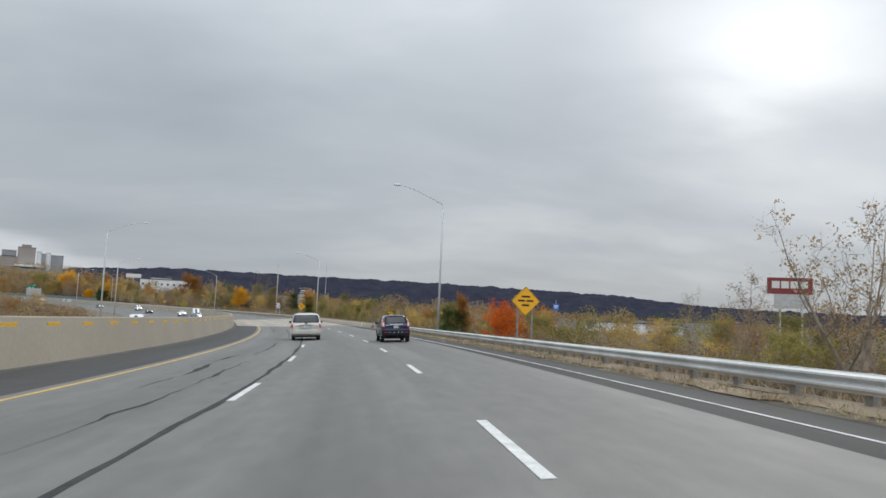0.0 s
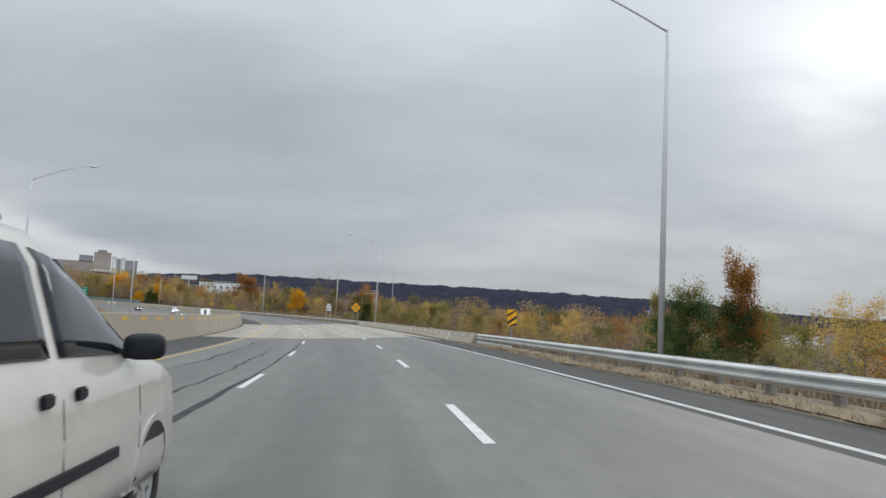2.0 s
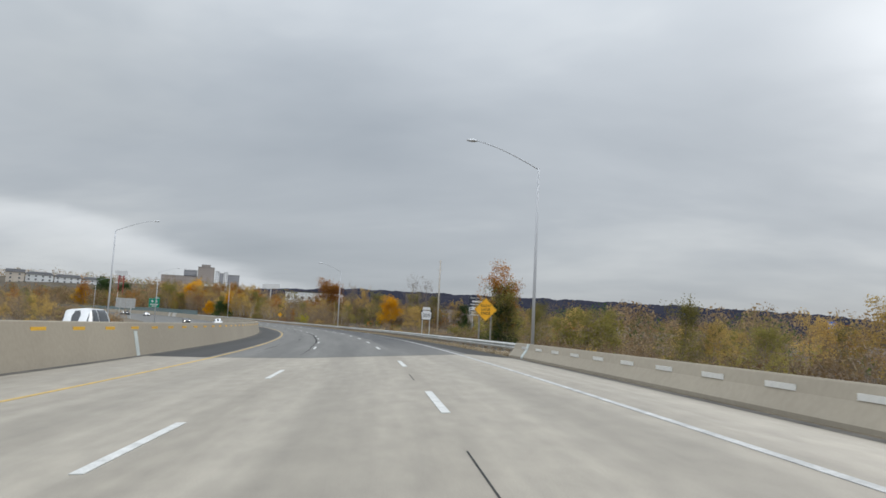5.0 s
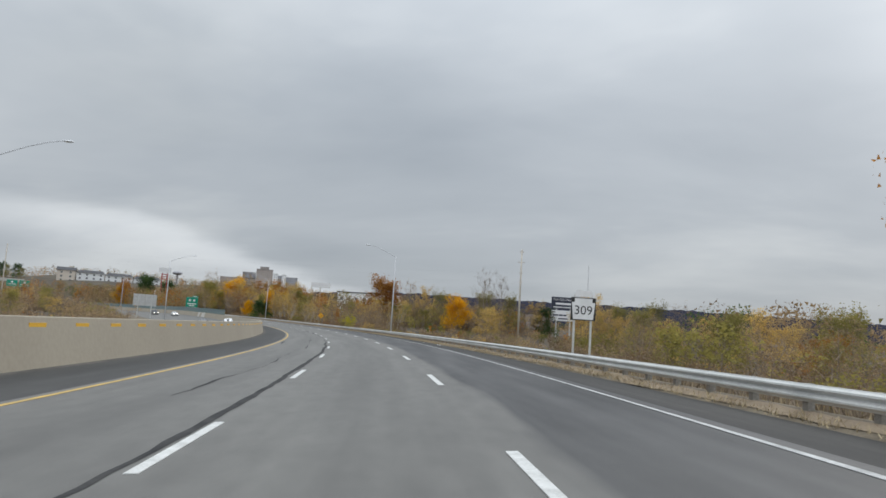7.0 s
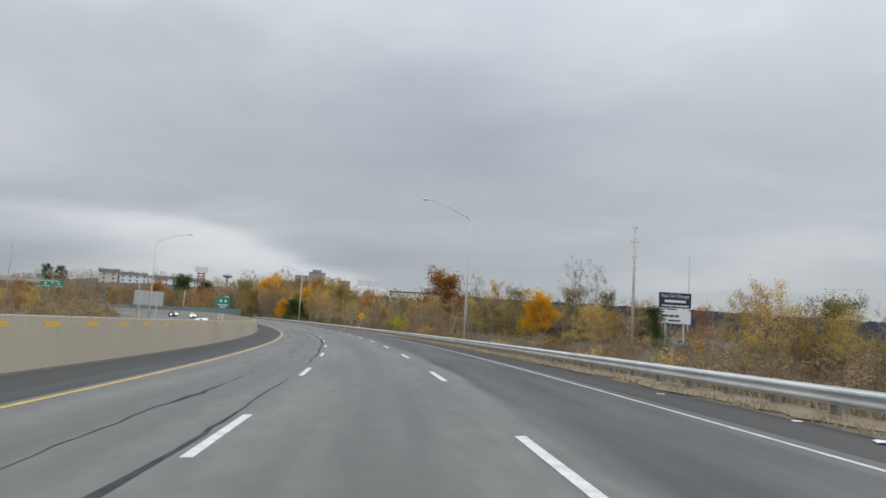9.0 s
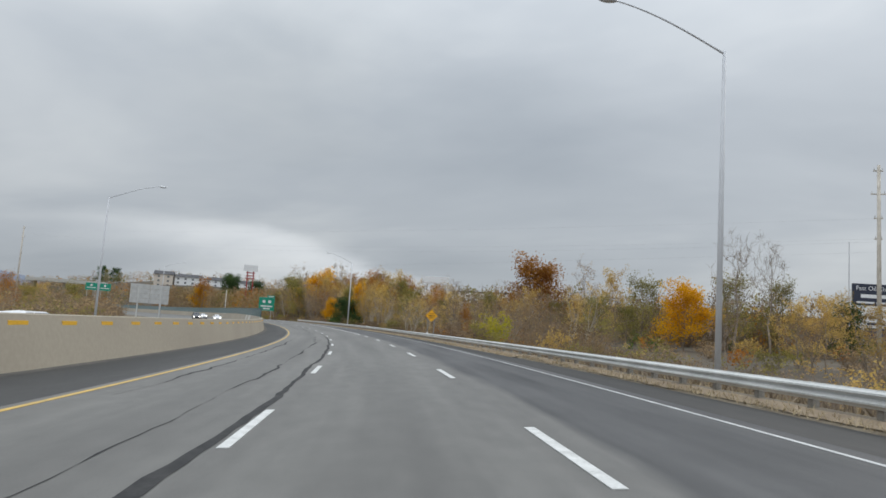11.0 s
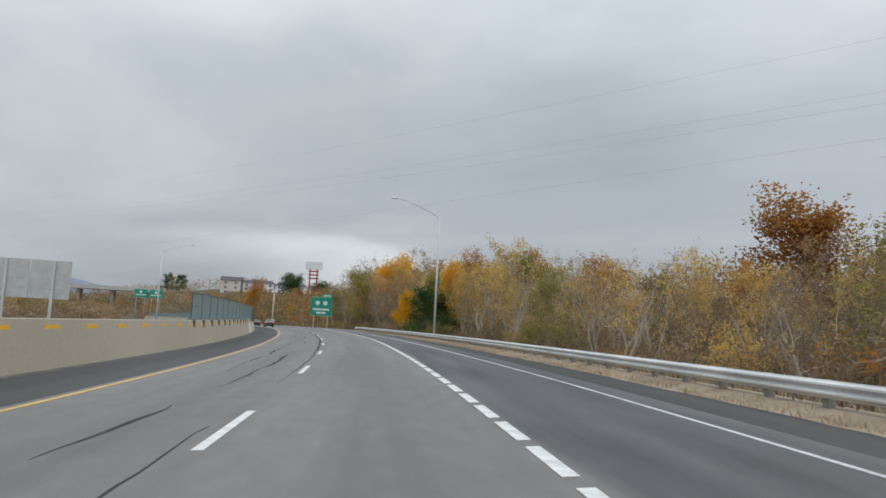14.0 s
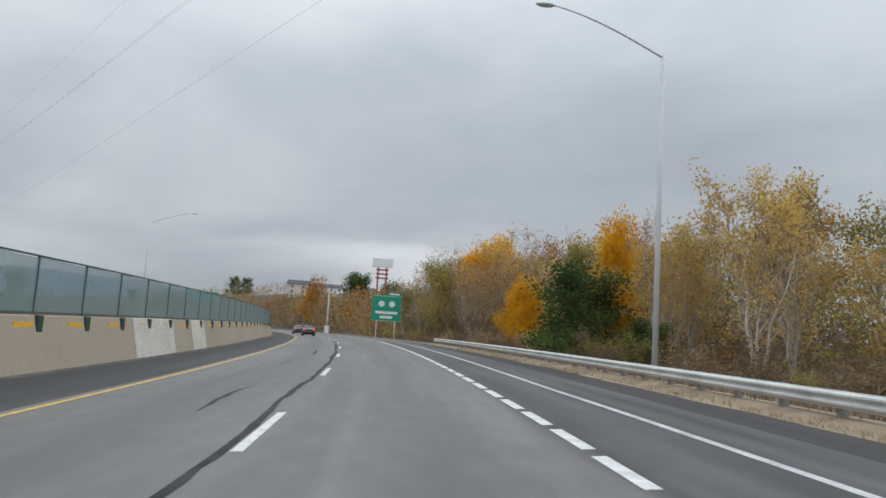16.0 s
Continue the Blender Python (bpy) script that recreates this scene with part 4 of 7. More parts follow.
plant("bush_olive", 421, 13.6, 2.6)
plant("green", 422, 14.5, 3.6, 1.1)
for kind, x, y, top, wide in (("orange", -299, 526.7, 17.5, 1.1), ("yellow", -303, 529, 14.5, 1.0), ("green", -296.6, 543.3, 21, 0.8), ("green", -303, 551, 22, 0.7), ("green", -289, 552, 19, 0.8),
                              ("green", -531, 690, 34, 0.9), ("olive", -545, 695, 33, 1.1), ("green", -556, 700, 36, 0.8), ("olive", -520, 684, 30, 1.1), ("bare", -570, 706, 33, 1.2)):
    plant_xy(kind, x, y, top - float(ground_z([x], [y])[0]), wide)

# the wood on the right, rows that rise away from the road
BACK = {"bare": 4.6, "pale": 2.4, "ochre": 2.7, "orange": 1.5, "yellow": 0.2, "olive": 1.3}
WOOD = {"bare": 6, "pale": 4.6, "ochre": 1.9, "orange": 0.6, "yellow": 0.03, "olive": 1.17}
SCRUB = {"bush": 5, "bush_olive": 1.6, "bush_ochre": 1.8, "bush_lime": 0.4}
for s in np.arange(302, 530, 3.8):
    a = rng_t.uniform
    plant(pick(SCRUB), s + a(-1, 1), a(13.2, 16), a(1.6, 3.2), a(0.9, 1.3))
    g = float(np.interp(s, [302, 330, 350, 380, 400, 415, 440, 465, 500], [0.5, 0.65, 0.72, 0.70, 0.85, 1.0, 1.12, 1.3, 1.5]))
    plant(pick(WOOD), s + a(-1.5, 1.5), a(16.5, 21), g * a(7.0, 9.5), a(0.85, 1.1))
    plant(pick(BACK), s + a(-1.5, 1.5), a(22, 28), g * a(8.5, 11.5), a(0.9, 1.15))
for s in np.arange(310, 560, 6.5):
    a = rng_t.uniform
    g = float(np.interp(s, [310, 360, 410, 440, 465, 500], [0.62, 0.70, 0.85, 1.02, 1.25, 1.5]))
    plant(pick(BACK), s + a(-2, 2), a(29, 38), g * a(10, 13), a(0.9, 1.2))
# taller crowns beside the garage sign
for kind, s, u, top, wide in (("ochre", 304, 57.6, 7.4, 0.9), ("winter", 299, 56.3, 8.4, 0.9), ("ochre", 296, 55, 8.2, 1.0), ("bare", 288.9, 54.4, 7.3, 1.0), ("olive", 284.6, 53.7, 6.4, 1.1), ("ochre", 279, 52, 5.6, 1.0)):
    q = P(s, u)
    plant_xy(kind, q.x, q.y, top - float(ground_z([q.x], [q.y])[0]), wide)
# small trees beside the open stretch
for s in np.arange(-6, 302, 9):
    a = rng_t.uniform
    if not 84 < s < 152:
        plant(pick(SCRUB), s + a(-2.5, 2.5), a(14.5, 19), a(1.4, 2.4), a(0.9, 1.3))
for s in np.arange(20, 420, 6):
    a = rng_t.uniform
    g = float(np.interp(s, [20, 120, 200, 260], [0.62, 0.72, 0.85, 1.0]))
    for k in range(2 if s < 310 else 0):
        plant(pick({"olive": 3, "ochre": 2.4, "bare": 2.4, "orange": 0.8, "bush_olive": 1.2}), s + a(-3, 3), a(19, 32), a(4.2, 6.6) * g, a(1.0, 1.35))
    for k in range(2 if 170 < s < 330 else 1):
        plant(pick({"olive": 3, "ochre": 2.2, "bare": 2.6, "orange": 0.9}), s + a(-3, 3), a(31, 58), a(5.6, 8.6) * g, a(0.9, 1.25))
# thickets beyond the opposite carriageway, and the scrub further out
def thicket(name, label, wanted):
    V, F, M, mats = [], [], [], []
    o = 0
    for kind, s, u, h, wide in wanted:
        if kind in BRUSH:
            geos = BRUSH[kind][rng_t.randint(len(BRUSH[kind]))]
        else:
            opts = KIND[kind]
            src = opts[rng_t.randint(len(opts))]
            geos = [GEO[k] for ch in src.children for k in (ch.data.name, ch.data.name + "t") if k in GEO]
        p = P(s, u)
        if glade(p, h - 0.3):
            continue
        z = float(ground_z([p.x], [p.y])[0]) - 0.1
        if 7 < u < 14.5:
            z = p.z - 0.25
        sc = h / HEIGHT[kind]
        w = rng_t.uniform(0, 6.28)
        c, sn = math.cos(w) * sc * wide, math.sin(w) * sc * wide
        for co, faces, mm in geos:
            if mm not in mats:
                mats.append(mm)
            V.append(np.stack([p.x + c * co[:, 0] - sn * co[:, 1], p.y + sn * co[:, 0] + c * co[:, 1], z + sc * co[:, 2]], 1))
            F += [tuple(o + k for k in f) for f in faces]
            M += [mats.index(mm)] * len(faces)
            o += len(co)
    me = bpy.data.meshes.new(name)
    me.from_pydata(np.concatenate(V).tolist(), [], F)
    for k in mats:
        me.materials.append(k)
    me.polygons.foreach_set("material_index", M)
    return tagged(new(name, me), label, "thicket", kind="stuff")


a = rng_t.uniform
tall = lambda s: float(np.interp(s, [330, 390, 520], [1.0, 1.45, 1.5]))
BM = {"brush": 5, "brush_dark": 1.8, "brush_olive": 1.5, "brush_ochre": 0.4, "brush_orange": 0.25}
thicket("thicket", "tangled brown scrub and bare trees beyond the barrier",
        [(pick(BM), s + a(-1.5, 1.5), -a(36, 43), a(3.4, 5.2) * tall(s), a(1.1, 1.5)) for s in np.arange(-20, 620, 4.2)]
        + [(pick({"bare": 4, "ochre": 1.2, "bush": 3, "olive": 0.6, "orange": 0.5}), s + a(-3, 3), -a(45, 64), a(5.0, 7.4) * tall(s), a(1.0, 1.4)) for s in np.arange(-20, 620, 9.5)])
thicket("thicket", "low brown scrub beside the road embankment",
        [(pick(BM), s + a(-1, 1), a(13.6, 17), a(1.0, 1.9), a(1.2, 1.6)) for s in np.arange(-12, 310, 2.1) if not 86 < s < 149]
        + [(pick(BM), s + a(-1.5, 1.5), a(18, 26), a(2.0, 3.4), a(1.1, 1.5)) for s in np.arange(-12, 310, 2.5)]
        + [(pick(BM), s + a(-2, 2), a(27, 42), a(2.6, 4.0), a(1.0, 1.4)) for s in np.arange(-12, 320, 5)]
        + [(pick(BM), s + a(-2, 2), a(30, 60), a(3.4, 5.4), a(1.1, 1.5)) for s in np.arange(150, 330, 3.6)])
thicket("thicket", "dense brown wood behind the yellow tree",
        [(pick({"brush": 3, "brush_dark": 2, "brush_olive": 2, "brush_ochre": 0.7, "brush_orange": 0.4}), s + a(-2, 2), float(np.interp(s, [366, 380, 400, 420], [76, 64, 54, 38])) + a(0, 12), a(11.0, 14.0), a(0.65, 0.85)) for s in np.arange(367, 422, 1.5)]
        + [(pick({"brush": 3, "brush_dark": 1.4, "brush_olive": 2, "brush_ochre": 1.2, "brush_orange": 0.4}), s + a(-1.5, 1.5), a(53, 60), a(5.6, 7.6), a(0.9, 1.15)) for s in np.arange(276, 304, 1.6)])
# the darkest brushwood carries the shade of the wood's interior in its colour
BW = {"brush": 3.0, "brush_dark": 2.4, "brush_olive": 1.4, "brush_ochre": 0.8, "brush_orange": 0.5}
thicket("thicket", "grey-brown undergrowth among the trees of the wood",
        [(pick(BW), s + a(-1, 1), a(13.6, 18), a(1.8, 3.4), a(1.0, 1.3)) for s in np.arange(300, 520, 2.0)]
        + [(pick(BW), s + a(-1, 1), a(19, 26), a(3.6, 5.4), a(0.9, 1.1)) for s in np.arange(300, 540, 2.6)]
        + [("brush_dark", s + a(-1, 1), a(26, 34), a(4.6, 6.6), a(1.0, 1.2)) for s in np.arange(300, 560, 2.6)])
for s in (95, 110, 124):
    plant("red", s, -58 - (s % 7), 5.5, 1.5)
for ks in KIND.values():
    for src in ks:
        if src not in used:
            plant_xy([k for k in KIND if src in KIND[k]][0], -150, 640, 8)


# ---- far woods: uncounted small crowns ----
def far_wood(name, seed, spots, label, tris=42, leaf=0.05):
    rng = np.random.RandomState(seed)
    mats = ["brown", "umber", "brown", "olive", "umber", "brown", "orange", "brown", "green", "umber"]
    n = tris
    S = np.array(spots)
    k = len(S)
    d = rng.normal(0, 1, (k, n, 3))
    d /= np.linalg.norm(d, axis=2)[:, :, None]
    h = S[:, 3][:, None, None]
    w = rng.uniform(0.34, 0.52, (k, 1, 1))
    r = rng.uniform(0.4, 1.0, (k, n, 1)) ** 0.6
    c = S[:, None, :3] + d * r * np.concatenate([h * w, h * w, h * 0.5], 2) + np.concatenate([h * 0, h * 0, h * 0.5], 2)
    e = rng.normal(0, 1, (k, n, 3, 3)) * h[..., None] * leaf
    V = (c[:, :, None, :] + e).reshape(-1, 3)
    F = np.arange(len(V)).reshape(-1, 3).tolist()
    M = np.repeat(rng.randint(0, len(mats), k), n)
    me = bpy.data.meshes.new(name)
    me.from_pydata(V.tolist(), [], F)
    for kk in mats:
        me.materials.append(LEAF[kk])
    me.polygons.foreach_set("material_index", M)
    return tagged(new(name, me), label, "woods", kind="stuff")


def spots(seed, n, r0, r1, a0, a1, h0, h1):
    rng = np.random.RandomState(seed)
    r = r0 + (r1 - r0) * rng.uniform(0, 1, n) ** 0.8
    az = np.radians(rng.uniform(a0, a1, n))
    x, y = -80 + r * np.sin(az), 200 + r * np.cos(az)
    s, u = nearest(x, y)
    ok = (u > 62) | (u < -70) | (s > 695)
    x, y = x[ok], y[ok]
    z = ground_z(x, y)
    return list(zip(x, y, z - 0.5, rng.uniform(h0, h1, len(x))))


def clear_of(list_, *boxes):
    return [q for q in list_ if not any(x0 < q[0] < x1 and y0 < q[1] < y1 for x0, x1, y0, y1 in boxes)]


HILL_TOP = (-520, -385, 640, 790)
far_wood("distant_woods", 1, clear_of(spots(101, 1500, 230, 900, -75, 45, 5, 8), HILL_TOP), "distant autumn woods, brown and ochre")
far_wood("distant_woods", 2, spots(102, 1400, 700, 1500, -70, 50, 9, 14), "far autumn woods on the hills")
far_wood("distant_woods", 4, clear_of(spots(104, 1800, 330, 900, -75, -18, 6, 10), HILL_TOP), "autumn woods on the hill beside the highway", 70, 0.037)
far_wood("distant_woods", 5, clear_of(spots(105, 1900, 360, 640, -64, -22, 5, 8.5), HILL_TOP), "brown autumn woods on the near slope of the hill", 78, 0.034)
far_wood("distant_woods", 3, [q for q in spots(103, 1200, 220, 800, 5, 110, 5, 8) if nearest(q[0], q[1])[1][0] > 130], "distant autumn woods in the valley")
rng_v = np.random.RandomState(31)
low = []
for s in np.arange(200, 430, 0.7):
    q = P(s, rng_v.uniform(44, 150))
    low.append((q.x, q.y, float(ground_z([q.x], [q.y])[0]) - 0.3, rng_v.uniform(1.6, 3.4)))
far_wood("distant_scrub", 7, low, "low brown scrub in the valley behind the trees", tris=70, leaf=0.07)
row = []
for s, u0, u1 in [(q, 62, 112) for q in np.arange(30, 300, 3.0)] + [(q, 40, 70) for q in np.arange(470, 640, 3.2)] + [(q, 15, 40) for q in np.arange(532, 690, 2.6)]:
    u = rng_v.uniform(u0, u1)
    p = P(s + rng_v.uniform(-3, 3), u)
    if not glade(p):
        row.append((p.x, p.y, float(ground_z([p.x], [p.y])[0]) - 0.4, rng_v.uniform(6.5, 9.5) * float(np.interp(s, [30, 200, 260, 420], [0.75, 1.1, 1.35, 1.5]))))
far_wood("distant_woods", 6, row, "mixed autumn trees behind the roadside scrub", tris=480, leaf=0.0205)


# ---- sealed cracks ----
def tar_line(s0, s1, u0, wob, width, seed, ragged=0.55):
    rng = np.random.RandomState(seed)
    n = max(4, int((s1 - s0) / 0.6))
    w = np.convolve(rng.normal(0, 1, n + 9), np.ones(9) / 9, "valid")[:n + 1] * wob * 2.2
    w = w + np.convolve(rng.normal(0, 0.022, n + 3), np.ones(3) / 3, "valid")[:n + 1]
    ww = np.clip(width * (1 + ragged * np.convolve(rng.normal(0, 1, n + 5), np.ones(5) / 5, "valid")[:n + 1]), 0.006, None)
    vs, fs = [], []
    for i in range(n + 1):
        s = s0 + (s1 - s0) * i / n
        e = min(1, 3 * min(i, n - i) / n + 0.15)
        vs += [P(s, u0 + w[i] - ww[i] / 2 * e, 0.0045), P(s, u0 + w[i] + ww[i] / 2 * e, 0.0045)]
    for i in range(n):
        fs.append((2 * i, 2 * i + 1, 2 * i + 3, 2 * i + 2))
    ob = part("crack_seal", (vs, fs), TAR, None)
    return tagged(ob, "black tar seal along a pavement crack", "road repair", kind="structure")


tar_line(-20, SEAM_A, -2.0, 0.035, 0.11, 1)
for k, (a0, a1) in enumerate(((SEAM_B + 3, 232), (234, 345), (352, 470))):
    tar_line(a0, a1, -2.20, 0.05, 0.125, 2 + k)
for k, (a0, a1, u0) in enumerate(((3.1, 25.1, -3.14), (15.1, 31.1, -4.02), (29.1, 45.1, -3.40), (51.1, 83.1, -2.88), (65.1, 91.1, -4.28), (155.1, 171.1, -4.55), (179.1, 202.1, -3.54), (206.1, 218.6, -3.32), (215.1, 225.1, -5.16), (219.6, 235.1, -3.49), (237.1, 242.1, -4.28),
                                   (247.1, 261.1, -3.40), (265.1, 335.1, -3.21), (275.1, 321.1, -4.90), (342.6, 347.6, -3.39), (351.1, 370.6, -3.25), (356.1, 384.1, -4.04), (380.6, 385.6, -3.21), (395.6, 400.6, -3.32), (407.1, 413.1, -3.67), (417.1, 429.1, -3.23))):
    tar_line(a0, a1, u0, 0.10, 0.06, 20 + k, 1.7)

# a wedge of asphalt on the shoulder of the deck
ss = np.linspace(SEAM_A, 102.9, 10)
vs = [P(s, u, 0.0045) for s in ss for u in (edge_u(s) + 0.12, float(np.interp(s, [94, 99, 102.9], [6.6, 6.1, edge_u(103) + 0.14])))]
tagged(part("road_patch", (vs, [(2 * i, 2 * i + 1, 2 * i + 3, 2 * i + 2) for i in range(9)]), TAR_PATCH, None), "dark asphalt wedge on the bridge shoulder", "road repair", kind="structure")

# bridge joints across the deck
for s, skew in ((SEAM_A - 0.05, 0.0), (102.78, -0.215), (SEAM_B, 0.0)):
    vs = [P(s + skew * u + ds, u, 0.005) for u in (-8.4, -5.62, -1.98, 0, 5, 7.2) for ds in (-0.035, 0.035)]
    fs = [(2 * i, 2 * i + 1, 2 * i + 3, 2 * i + 2) for i in range(5)]
    tagged(part("expansion_joint", (vs, fs), TAR, None), "dark rubber expansion joint across the bridge", "joint", kind="structure")
for s in (100.9, 112, 124, 136):
    vs = [P(s + ds, 1.70 + 0.007 * k, 0.0045) for k in (0, 3) for ds in (-1.1, 1.1)]
    tagged(part("crack_seal", (vs, [(0, 1, 3, 2)]), TAR, None), "thin dark seam in the bridge deck", "road repair", kind="structure")

# steel cover plates where the bridge walls move, and newer barrier pieces
PLATE = mat("pale_steel_plate", (0.50, 0.55, 0.54), (0.58, 0.62, 0.60), 3, 0.5, metal=0.3)
for s in (109.5, SEAM_B):
    pr = [(BARRIER_U + 0.012, 0.0), (BARRIER_U - 0.205, 1.0), (BARRIER_U - 0.23, 1.0), (BARRIER_U - 0.012, 0.0)]
    tagged(part("joint_plate", sweep(pr, s - 0.22, s + 0.22, 1), PLATE, None), "pale steel cover plate on the barrier joint", "plate")
for s in (94.8, SEAM_B):
    pr = [(7.338, 0.02), (7.338, 0.10), (7.538, 0.42), (7.63, 0.69), (7.65, 0.69), (7.56, 0.42), (7.36, 0.10), (7.36, 0.02)]
    tagged(part("joint_plate", sweep(pr, s - 0.2, s + 0.2, 1), PLATE, None), "pale steel cover plate on the parapet joint", "plate")


def wider(pr, d):
    n = len(pr)
    cu, ch = sum(p[0] for p in pr) / n, 0.6
    return [(u + (d if u > cu else -d), h + (d if h > 1.2 else 0)) for u, h in pr]


for s0, s1 in ((409.8, 415.2), (418.6, 421.6)):
    tagged(part("barrier_segment", sweep(wider(slope_profile(BARRIER_U, BARRIER_H), 0.012), s0, s1, 2), CONCRETE_NEW, None), "newer pale concrete piece of the median barrier", "barrier")


# ---- fence on the barrier ----
def mesh_screen():
    m = bpy.data.materials.new("green_wire_mesh")
    m.use_nodes = True
    nt = m.node_tree
    b = nt.nodes["Principled BSDF"]
    b.inputs["Base Color"].default_value = (0.21, 0.31, 0.33, 1)
    b.inputs["Roughness"].default_value = 0.55
    N, L = nt.nodes.new, nt.links.new
    tr, mx, out = N("ShaderNodeBsdfTransparent"), N("ShaderNodeMixShader"), nt.nodes["Material Output"]
    tc, nz = N("ShaderNodeTexCoord"), N("ShaderNodeTexNoise")
    nz.inputs["Scale"].default_value = 0.6
    L(tc.outputs["Object"], nz.inputs["Vector"])
    mr = N("ShaderNodeMapRange")
    mr.inputs[3].default_value, mr.inputs[4].default_value = 0.44, 0.58
    L(nz.outputs["Fac"], mr.inputs[0])
    L(mr.outputs[0], mx.inputs[0])
    L(tr.outputs[0], mx.inputs[1])
    L(b.outputs[0], mx.inputs[2])
    L(mx.outputs[0], out.inputs[0])
    return m


MESH = mesh_screen()
FU = BARRIER_U - 0.43
fence = tagged(empty("mesh_fence"), "green wire mesh fence on top of the barrier", "fence", kind="structure")
F0, F1, FSTEP = 375.1, 676.0, 3.05
FTOP = 2.80
fpost = fclamp = fscreen = None
n_f = int((F1 - F0) / FSTEP)
for i in range(n_f):
    s = F0 + FSTEP * i
    m = upright(s, FU, 0)
    if fpost is None:
        fpost = part("post", nbox(-0.03, 0.03, -0.035, 0.035, 1.34, FTOP + 0.02, bevel=0.008), FENCE_P, fence, m=m)
        fclamp = part("clamp", nbox(0.115, 0.225, -0.16, 0.16, 0.95, 1.36, bevel=0.012), FENCE_G, fence, "dark green steel post clamp", m=m)
        fscreen = part("screen", box(bmesh.new(), -0.004, 0.004, 0.03, FSTEP - 0.03, 1.41, FTOP - 0.02), MESH, fence, "translucent green wire mesh", m=m)
    else:
        again("post", fpost, fence, m)
        again("clamp", fclamp, fence, m)
        again("screen", fscreen, fence, m)
for h in (1.42, FTOP):
    part("rail", sweep([(FU - 0.022, h - 0.022), (FU - 0.022, h + 0.022), (FU + 0.022, h + 0.022), (FU + 0.022, h - 0.022)], F0, F1 - 1, 2), FENCE_P, fence)
part("rail", sweep([(FU - 0.018, 2.08), (FU - 0.018, 2.12), (FU + 0.018, 2.12), (FU + 0.018, 2.08)], F0, F0 + FSTEP, 2), FENCE_G, fence, "middle rail of the end panel")


# ---- signs ----
def outline(n, r, round_r):
    """Diamond with rounded corners."""
    pts = []
    for k in range(4):
        a = math.pi / 2 * k
        c = (math.sin(a) * (r - round_r * 1.414), math.cos(a) * (r - round_r * 1.414))
        for j in range(5):
            b = a - math.pi / 4 + math.pi / 2 * j / 4
            pts.append((c[0] + math.sin(b) * round_r, c[1] + math.cos(b) * round_r))
    return pts


def posts(root, xs, h, size=0.05, material=POST_WOOD, deep=0.6):
    for x in xs:
        part("post", nbox(x - size, x + size, 0.02, 0.02 + 2 * size, -deep, h, bevel=0.008), material, root)


def bars(root, rows, material=BLACK, y=-0.012):
    """Plain bars for lettering that cannot be made out: x0, x1, z, half height."""
    for x0, x1, z, hh in rows:
        part("bar", nbox(x0, x1, y, y + 0.008, z - hh, z + hh), material, root)


def diamond_sign(m, half, zc, label, rows, word=None):
    root = empty("warning_sign", m)
    panel = part("panel", [[(x, y, z + zc) for x, y, z in v] if i == 0 else v for i, v in enumerate(prism(outline(4, half, 0.09), 0.012))], SIGN_Y, root, "yellow diamond panel")
    b0, b1 = outline(4, half - 0.03, 0.08), outline(4, half - 0.055, 0.07)
    n = len(b0)
    vs = [(x, -0.004, z + zc) for x, z in b0] + [(x, -0.004, z + zc) for x, z in b1]
    part("border", (vs, [(i, (i + 1) % n, (i + 1) % n + n, i + n) for i in range(n)]), BLACK, root)
    bars(root, [(x0, x1, z + zc, hh) for x0, x1, z, hh in rows])
    if word:
        for text, dz, size in word:
            words(text, size, BLACK, root, 0, zc + dz, -0.012)
    posts(root, (-half * 0.5, half * 0.5), zc + half * 0.35, 0.055)
    return tagged(root, label, "road sign")


diamond_sign(upright(40.6, 10.6, -0.2, 0), 0.86, 3.0, "yellow diamond warning sign on two posts",
             [(-0.24, 0.24, 0.26, 0.05), (-0.46, -0.05, 0.02, 0.05), (0.05, 0.46, 0.02, 0.05), (-0.22, 0.22, -0.24, 0.05)])
diamond_sign(upright(170.6, 10.13, -0.2, 0), 0.88, 3.1, "yellow diamond lane sign on two weathered posts",
             [], (("RIGHT", 0.27, 0.27), ("LANE", 0.0, 0.29), ("ENDS", -0.28, 0.29)))
d3 = diamond_sign(upright(342, 9.8, -0.2, 4), 0.72, 2.85, "yellow diamond warning sign with a small white tag",
                  [], (("LANE ENDS", 0.24, 0.13), ("MERGE", 0.0, 0.27), ("LEFT", -0.26, 0.25)))
part("tag", nbox(-0.49, -0.27, -0.01, 0.01, 0.74, 1.02), SIGN_W, d3, "small white tag")

chev = empty("object_marker", upright(87.15, 9.68, -0.1))
zc, w2, h2 = 1.86, 0.275, 0.49
part("panel", nbox(-w2, w2, 0, 0.012, zc - h2, zc + h2, bevel=0.004), SIGN_Y, chev, "yellow panel with slanted black stripes")
for k in range(4):
    z0 = zc - h2 - 0.36 + 0.43 * k
    pts = [(-w2, z0), (w2, z0 + 0.40), (w2, z0 + 0.56), (-w2, z0 + 0.16)]
    pts = [(x, min(max(z, zc - h2), zc + h2)) for x, z in pts]
    if pts[2][1] - pts[1][1] > 0.02 or pts[3][1] - pts[0][1] > 0.02:
        part("stripe", [[(x, y - 0.008, z) for x, y, z in v] if i == 0 else v for i, v in enumerate(prism(pts, 0.006))], BLACK, chev)
posts(chev, (0,), zc - h2 + 0.1, 0.045)
tagged(chev, "yellow and black striped marker at the bridge end", "road sign")

